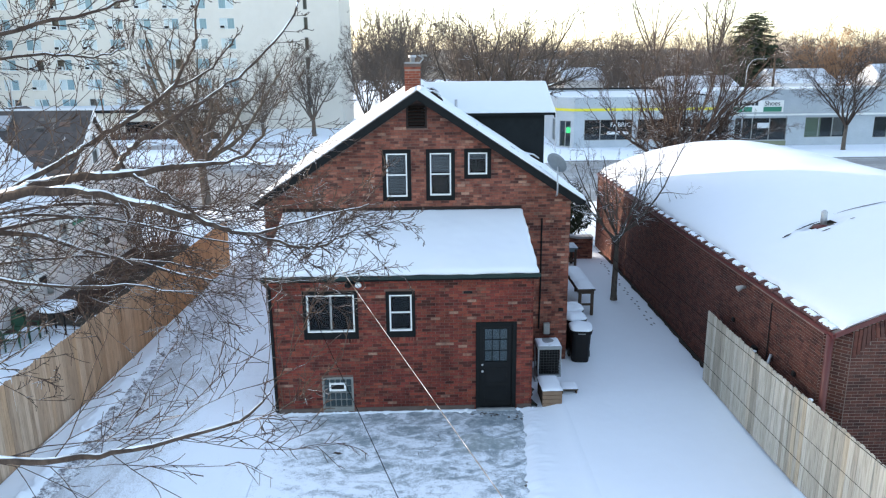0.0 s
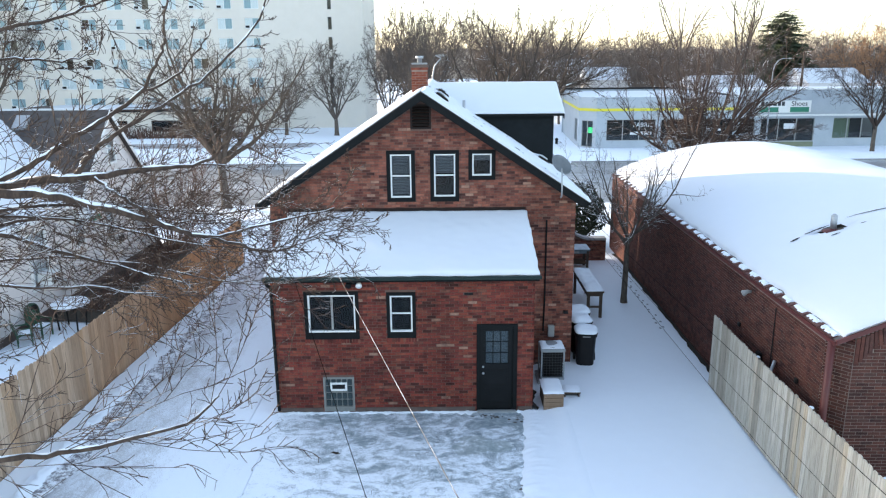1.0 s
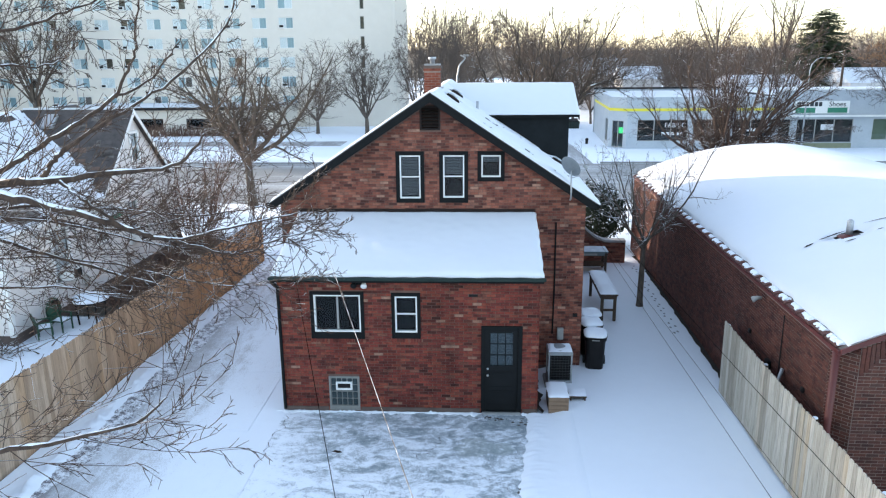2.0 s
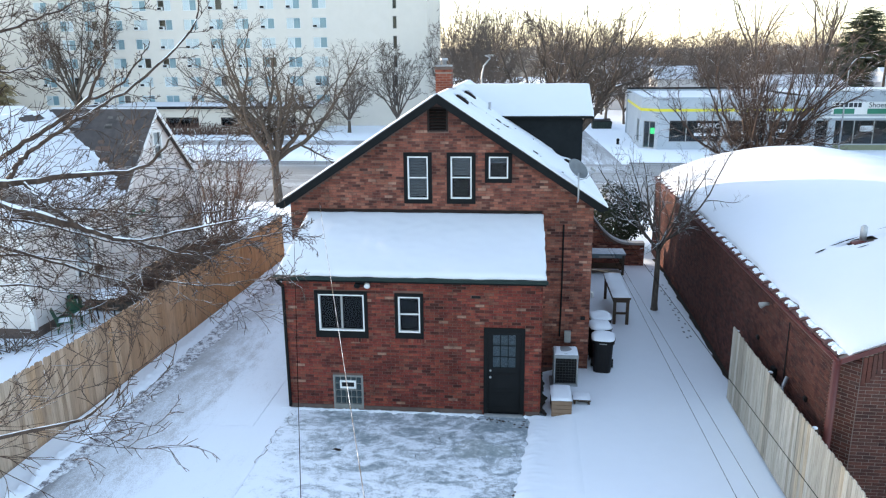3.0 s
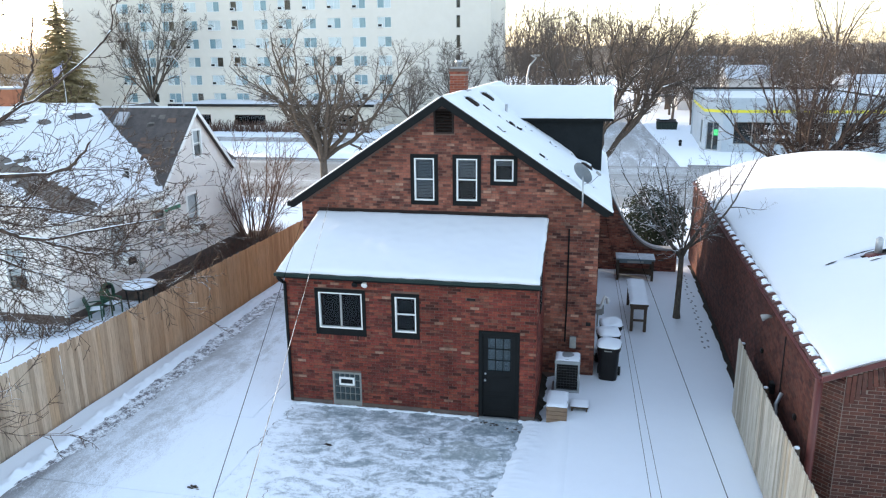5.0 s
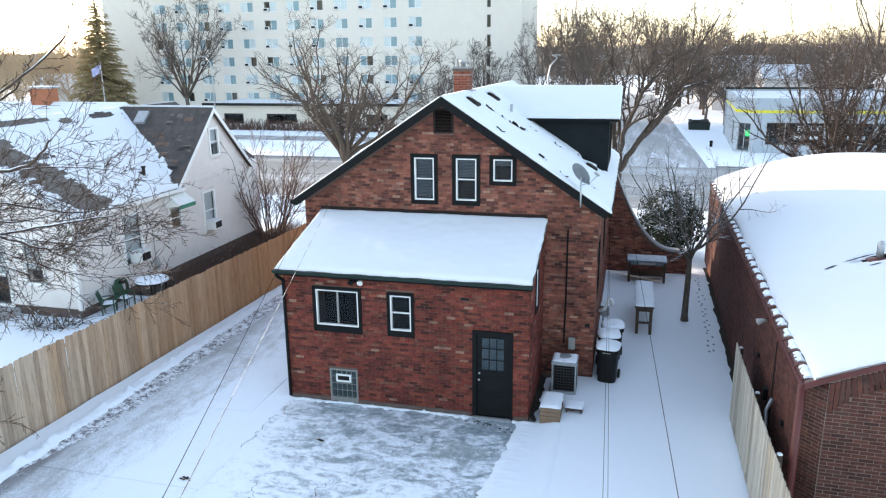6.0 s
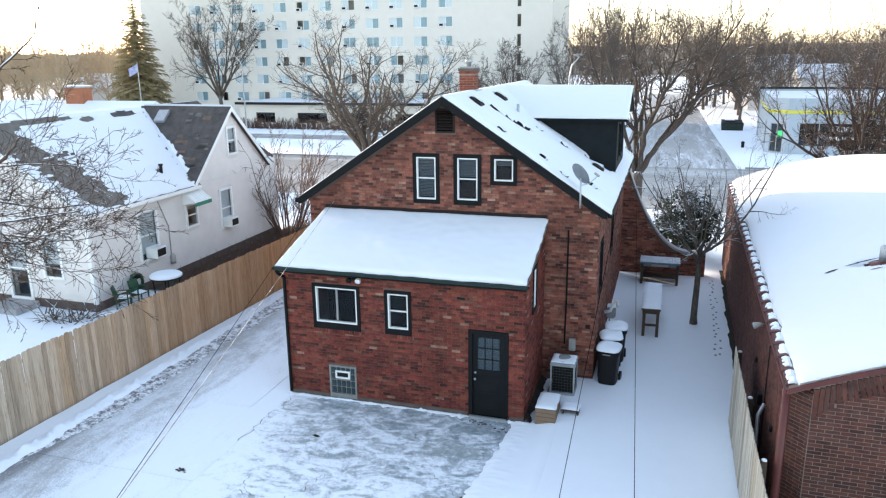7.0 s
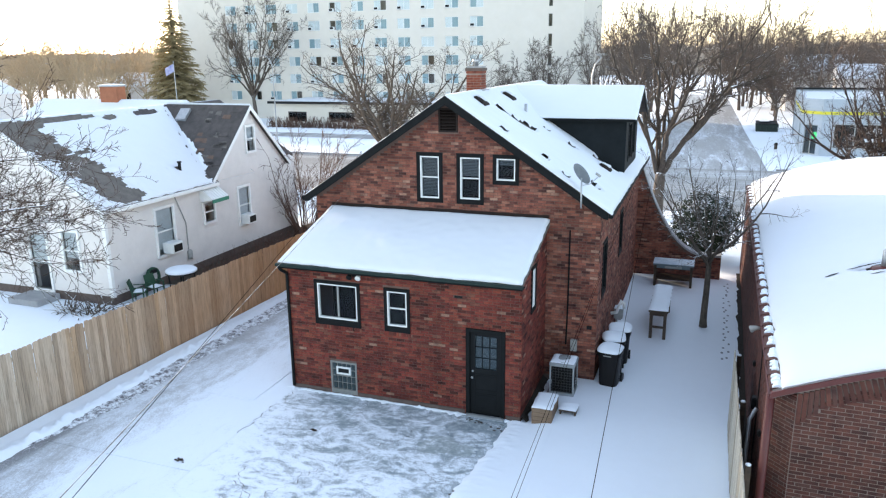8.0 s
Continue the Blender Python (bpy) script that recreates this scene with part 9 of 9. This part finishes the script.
def conifer(name, at, height, radius, label, seed, mat, layers=26, per=16, power=0.85, foot=0.10):
    """A trunk with drooping whorls of needle sprays."""
    rng = random.Random(seed)
    t = thing(name, at, label, "tree")
    x, y, z = at
    part("trunk", Shape().tube([(x, y, z - 0.2), (x, y, z + height * 0.98)], [radius * 0.09, 0.03], 8), M_BARK, t)
    s = Shape()
    for k in range(layers):
        f = k / (layers - 1)
        h = z + height * (foot + (0.98 - foot) * f)
        r = (radius * (1 - f) ** power + 0.12) * (rng.uniform(0.78, 1.12) if power < 0.8 else 1.0)
        for q in range(per):
            a = 2 * math.pi * (q + rng.random()) / per
            rr = r * rng.uniform(0.45, 1.2)
            d = Vector((math.cos(a), math.sin(a), 0))
            p0 = Vector((x, y, h + rng.uniform(-0.5, 0.5) * height / layers * 2))
            p1 = p0 + d * rr * 0.55 + Vector((0, 0, -0.02 * height * (1 - f)))
            p2 = p0 + d * rr + Vector((0, 0, -0.045 * height * (1 - f) + rng.uniform(-0.1, 0.2)))
            side = d.cross(Vector((0, 0, 1)))
            for b0, b1 in ((p0, p1), (p1, p2)):
                for m in range(7):
                    c = b0.lerp(b1, (m + rng.random()) / 7)
                    ln = rr * 0.24 * rng.uniform(0.5, 1.2)
                    for sg in (-1, 1):
                        e = c + side * sg * ln + d * ln * 0.5 + Vector((0, 0, -ln * rng.uniform(0.0, 0.7)))
                        wv = d * 0.10 * ln + Vector((0, 0, 0.10 * ln))
                        s.poly([tuple(c - wv), tuple(c + wv), tuple(e)])
    part("crown", s, mat, t, "layered dark needles", kind="stuff")
    return t


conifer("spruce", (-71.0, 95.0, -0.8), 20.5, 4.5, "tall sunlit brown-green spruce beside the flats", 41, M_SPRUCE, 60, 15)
conifer("pine", (57.4, 128.0, -0.8), 16.6, 5.6, "broad dark pine behind the shops", 42, M_NEEDLE, 22, 26, 0.42, 0.32)
conifer("pine", (61.6, 130.0, -0.8), 10.5, 3.2, "lower dark pine beside the tall one", 43, M_NEEDLE, 16, 16, 0.6, 0.2)

# evergreen bush behind the wing wall
M_LEAF_SNOW = bark_mat("snowy_evergreen_leaf", (0.014, 0.024, 0.016), (0.04, 0.055, 0.035), 0.12)
ev = thing("evergreen_bush", (6.5, 33.0, -0.05), "dark evergreen bush with snow on its leaves", "bush")
rng_e = random.Random(51)
s = Shape()
stem = Shape()
for k in range(16):
    a = rng_e.uniform(0, 2 * math.pi)
    stem.tube([(6.5, 33.0, -0.1), (6.5 + 0.5 * math.cos(a), 33 + 0.5 * math.sin(a), 1.2), (6.5 + 1.0 * math.cos(a), 33 + 0.9 * math.sin(a), rng_e.uniform(1.6, 2.6))], [0.05, 0.03, 0.01], 5)
for k in range(5200):
    u, v, w_ = rng_e.gauss(0, 1), rng_e.gauss(0, 1), rng_e.gauss(0, 1)
    d = Vector((u, v, w_)).normalized()
    lob = 1 + 0.28 * noise.noise((d.x * 2.4, d.y * 2.4, d.z * 2.4))
    rr = rng_e.uniform(0.55, 1.0) ** 0.5 * lob
    c = Vector((6.5 + 1.35 * d.x * rr, 33.0 + 1.2 * d.y * rr, 1.45 + 1.5 * d.z * rr))
    if c.z < 0.1:
        continue
    n_ = (d + Vector((rng_e.gauss(0, 0.5), rng_e.gauss(0, 0.5), 0.4 + rng_e.gauss(0, 0.5)))).normalized()
    t1 = n_.orthogonal().normalized()
    t1.rotate(Matrix.Rotation(rng_e.uniform(0, 6.28), 3, n_))
    t2 = n_.cross(t1)
    l, wd = rng_e.uniform(0.07, 0.13), rng_e.uniform(0.03, 0.05)
    s.poly([tuple(c - t1 * l), tuple(c + t2 * wd), tuple(c + t1 * l), tuple(c - t2 * wd)])
part("stem", stem, M_BARK, ev)
part("foliage", s, M_LEAF_SNOW, ev, "glossy dark leaves dusted with snow", kind="stuff")

# far woods, one sheet of many bare crowns
def woods(name, label, count, x_range, y_range, h_range, mat, seed, clear=None):
    rng = random.Random(seed)
    protos = []
    set_twig(0.045)
    for k in range(5):
        trunk, crown = crown_shapes(seed * 10 + k, 12, 2.2, 0.22, 1.0, 8, SPEC_FAR, angle=(10, 70))
        draw_out(crown, 2.2, 8.5 + 0.7 * k, 12)
        v = np.array(trunk.v + crown.v)
        off = len(trunk.v)
        f = list(trunk.f) + [tuple(i + off for i in q) for q in crown.f]
        protos.append((v, f))
    vs, fs, base = [], [], 0
    for k in range(count):
        x, y = rng.uniform(*x_range), rng.uniform(*y_range)
        if clear and clear(x, y):
            continue
        v, f = protos[k % 5]
        sc = rng.uniform(*h_range) / 12
        a = rng.uniform(0, 6.28)
        c_, s_ = math.cos(a), math.sin(a)
        w2 = np.column_stack((x + sc * (v[:, 0] * c_ - v[:, 1] * s_), y + sc * (v[:, 0] * s_ + v[:, 1] * c_), -1.0 + sc * v[:, 2]))
        vs.append(w2)
        fs += [tuple(i + base for i in q) for q in f]
        base += len(v)
    me = bpy.data.meshes.new(name)
    me.from_pydata(np.concatenate(vs).tolist(), [], fs)
    me.materials.append(mat)
    me.update()
    ob = new(name, me)
    return tagged(ob, label, "woods", kind="stuff")


def keep_clear(x, y):
    return (in_road(x, y) or (SIDE_L - 3 < x - side_shift(y) < SIDE_R + 2 and y < 118) or (AX_L - 3 < x < AX_R + 3 and y < 124) or (12 < x < 60 and y < 96) or (46 < x < 78 and y < 137) or (19 < x < 29 and y < 114) or (35 < x < 44 and y < 127))


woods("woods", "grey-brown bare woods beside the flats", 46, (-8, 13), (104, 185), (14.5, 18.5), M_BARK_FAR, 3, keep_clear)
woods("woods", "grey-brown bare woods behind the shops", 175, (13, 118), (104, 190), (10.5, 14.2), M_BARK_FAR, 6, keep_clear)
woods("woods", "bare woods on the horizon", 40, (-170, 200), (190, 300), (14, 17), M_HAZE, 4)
woods("woods", "bare trees beyond the white house", 115, (-190, -79), (98, 205), (10.5, 15.5), M_SUN_TREES, 5)
# the farthest woods: a low uneven ridge of twigs, haze in its colour
hz = Shape()
rng_h = random.Random(77)
for ring_y, amp in ((360, 9.0), (520, 11.5), (800, 16)):
    x = -1400.0
    prev = None
    while x < 1400:
        h = amp + 4 * noise.noise((x * 0.02, ring_y, 0.0)) + 3.2 * abs(noise.noise((x * 0.09, ring_y, 3.0))) + 1.4 * noise.noise((x * 0.4, ring_y, 8.0)) + rng_h.uniform(-0.6, 1.3)
        cur = (x, ring_y + 8 * noise.noise((x * 0.01, 5.0, 0.0)), h)
        if prev:
            hz.prism([(prev[0], prev[1], -1.0), (cur[0], cur[1], -1.0), (cur[0], cur[1], cur[2]), (prev[0], prev[1], prev[2])], (0, 3, 0))
        prev = cur
        x += rng_h.uniform(0.7, 1.8)
solo("far_woods", hz, M_HAZE, "haze-coloured line of woods along the horizon", "woods", kind="stuff")

# ---- brick courses, last ----
place_bricks(cells_add, F_ADD, wall_a, M_BRICK_ONE, M_BRICK, near=lambda u, z: -1.5 < u < 1.25 and 0.5 < z < 2.6)
place_bricks(cells_ar, F_ADD_R, wall_ar, M_BRICK_ONE, M_BRICK)
place_bricks(cells_al, F_ADD_L, wall_al, M_BRICK_ONE, M_BRICK)
place_bricks(cells_main, F_MAIN, wall_m, M_BRICK_UP_ONE, M_BRICK_UP, near=lambda u, z: 0.9 < u < 3.9 and 4.2 < z < 5.3)
place_bricks(cells_right, F_RIGHT, wall_r, M_BRICK_UP_ONE, M_BRICK_UP)
place_bricks(cells_left, F_LEFT, wall_l, M_BRICK_UP_ONE, M_BRICK_UP)
place_bricks(cells_sf, F_SF, wall_sf, M_BRICK_SHOP_ONE, M_BRICK_SHOP, near=lambda u, z: 0.4 < u < 4.5)
place_bricks(cells_sl, F_SL, wall_sl, M_BRICK_SHOP_ONE, M_BRICK_SHOP, near=lambda u, z: u > SLEN - 6 and z > 1.0)
place_bricks(cells_sc, F_SC, shop, M_BRICK_SHOP_ONE, M_BRICK_SHOP)
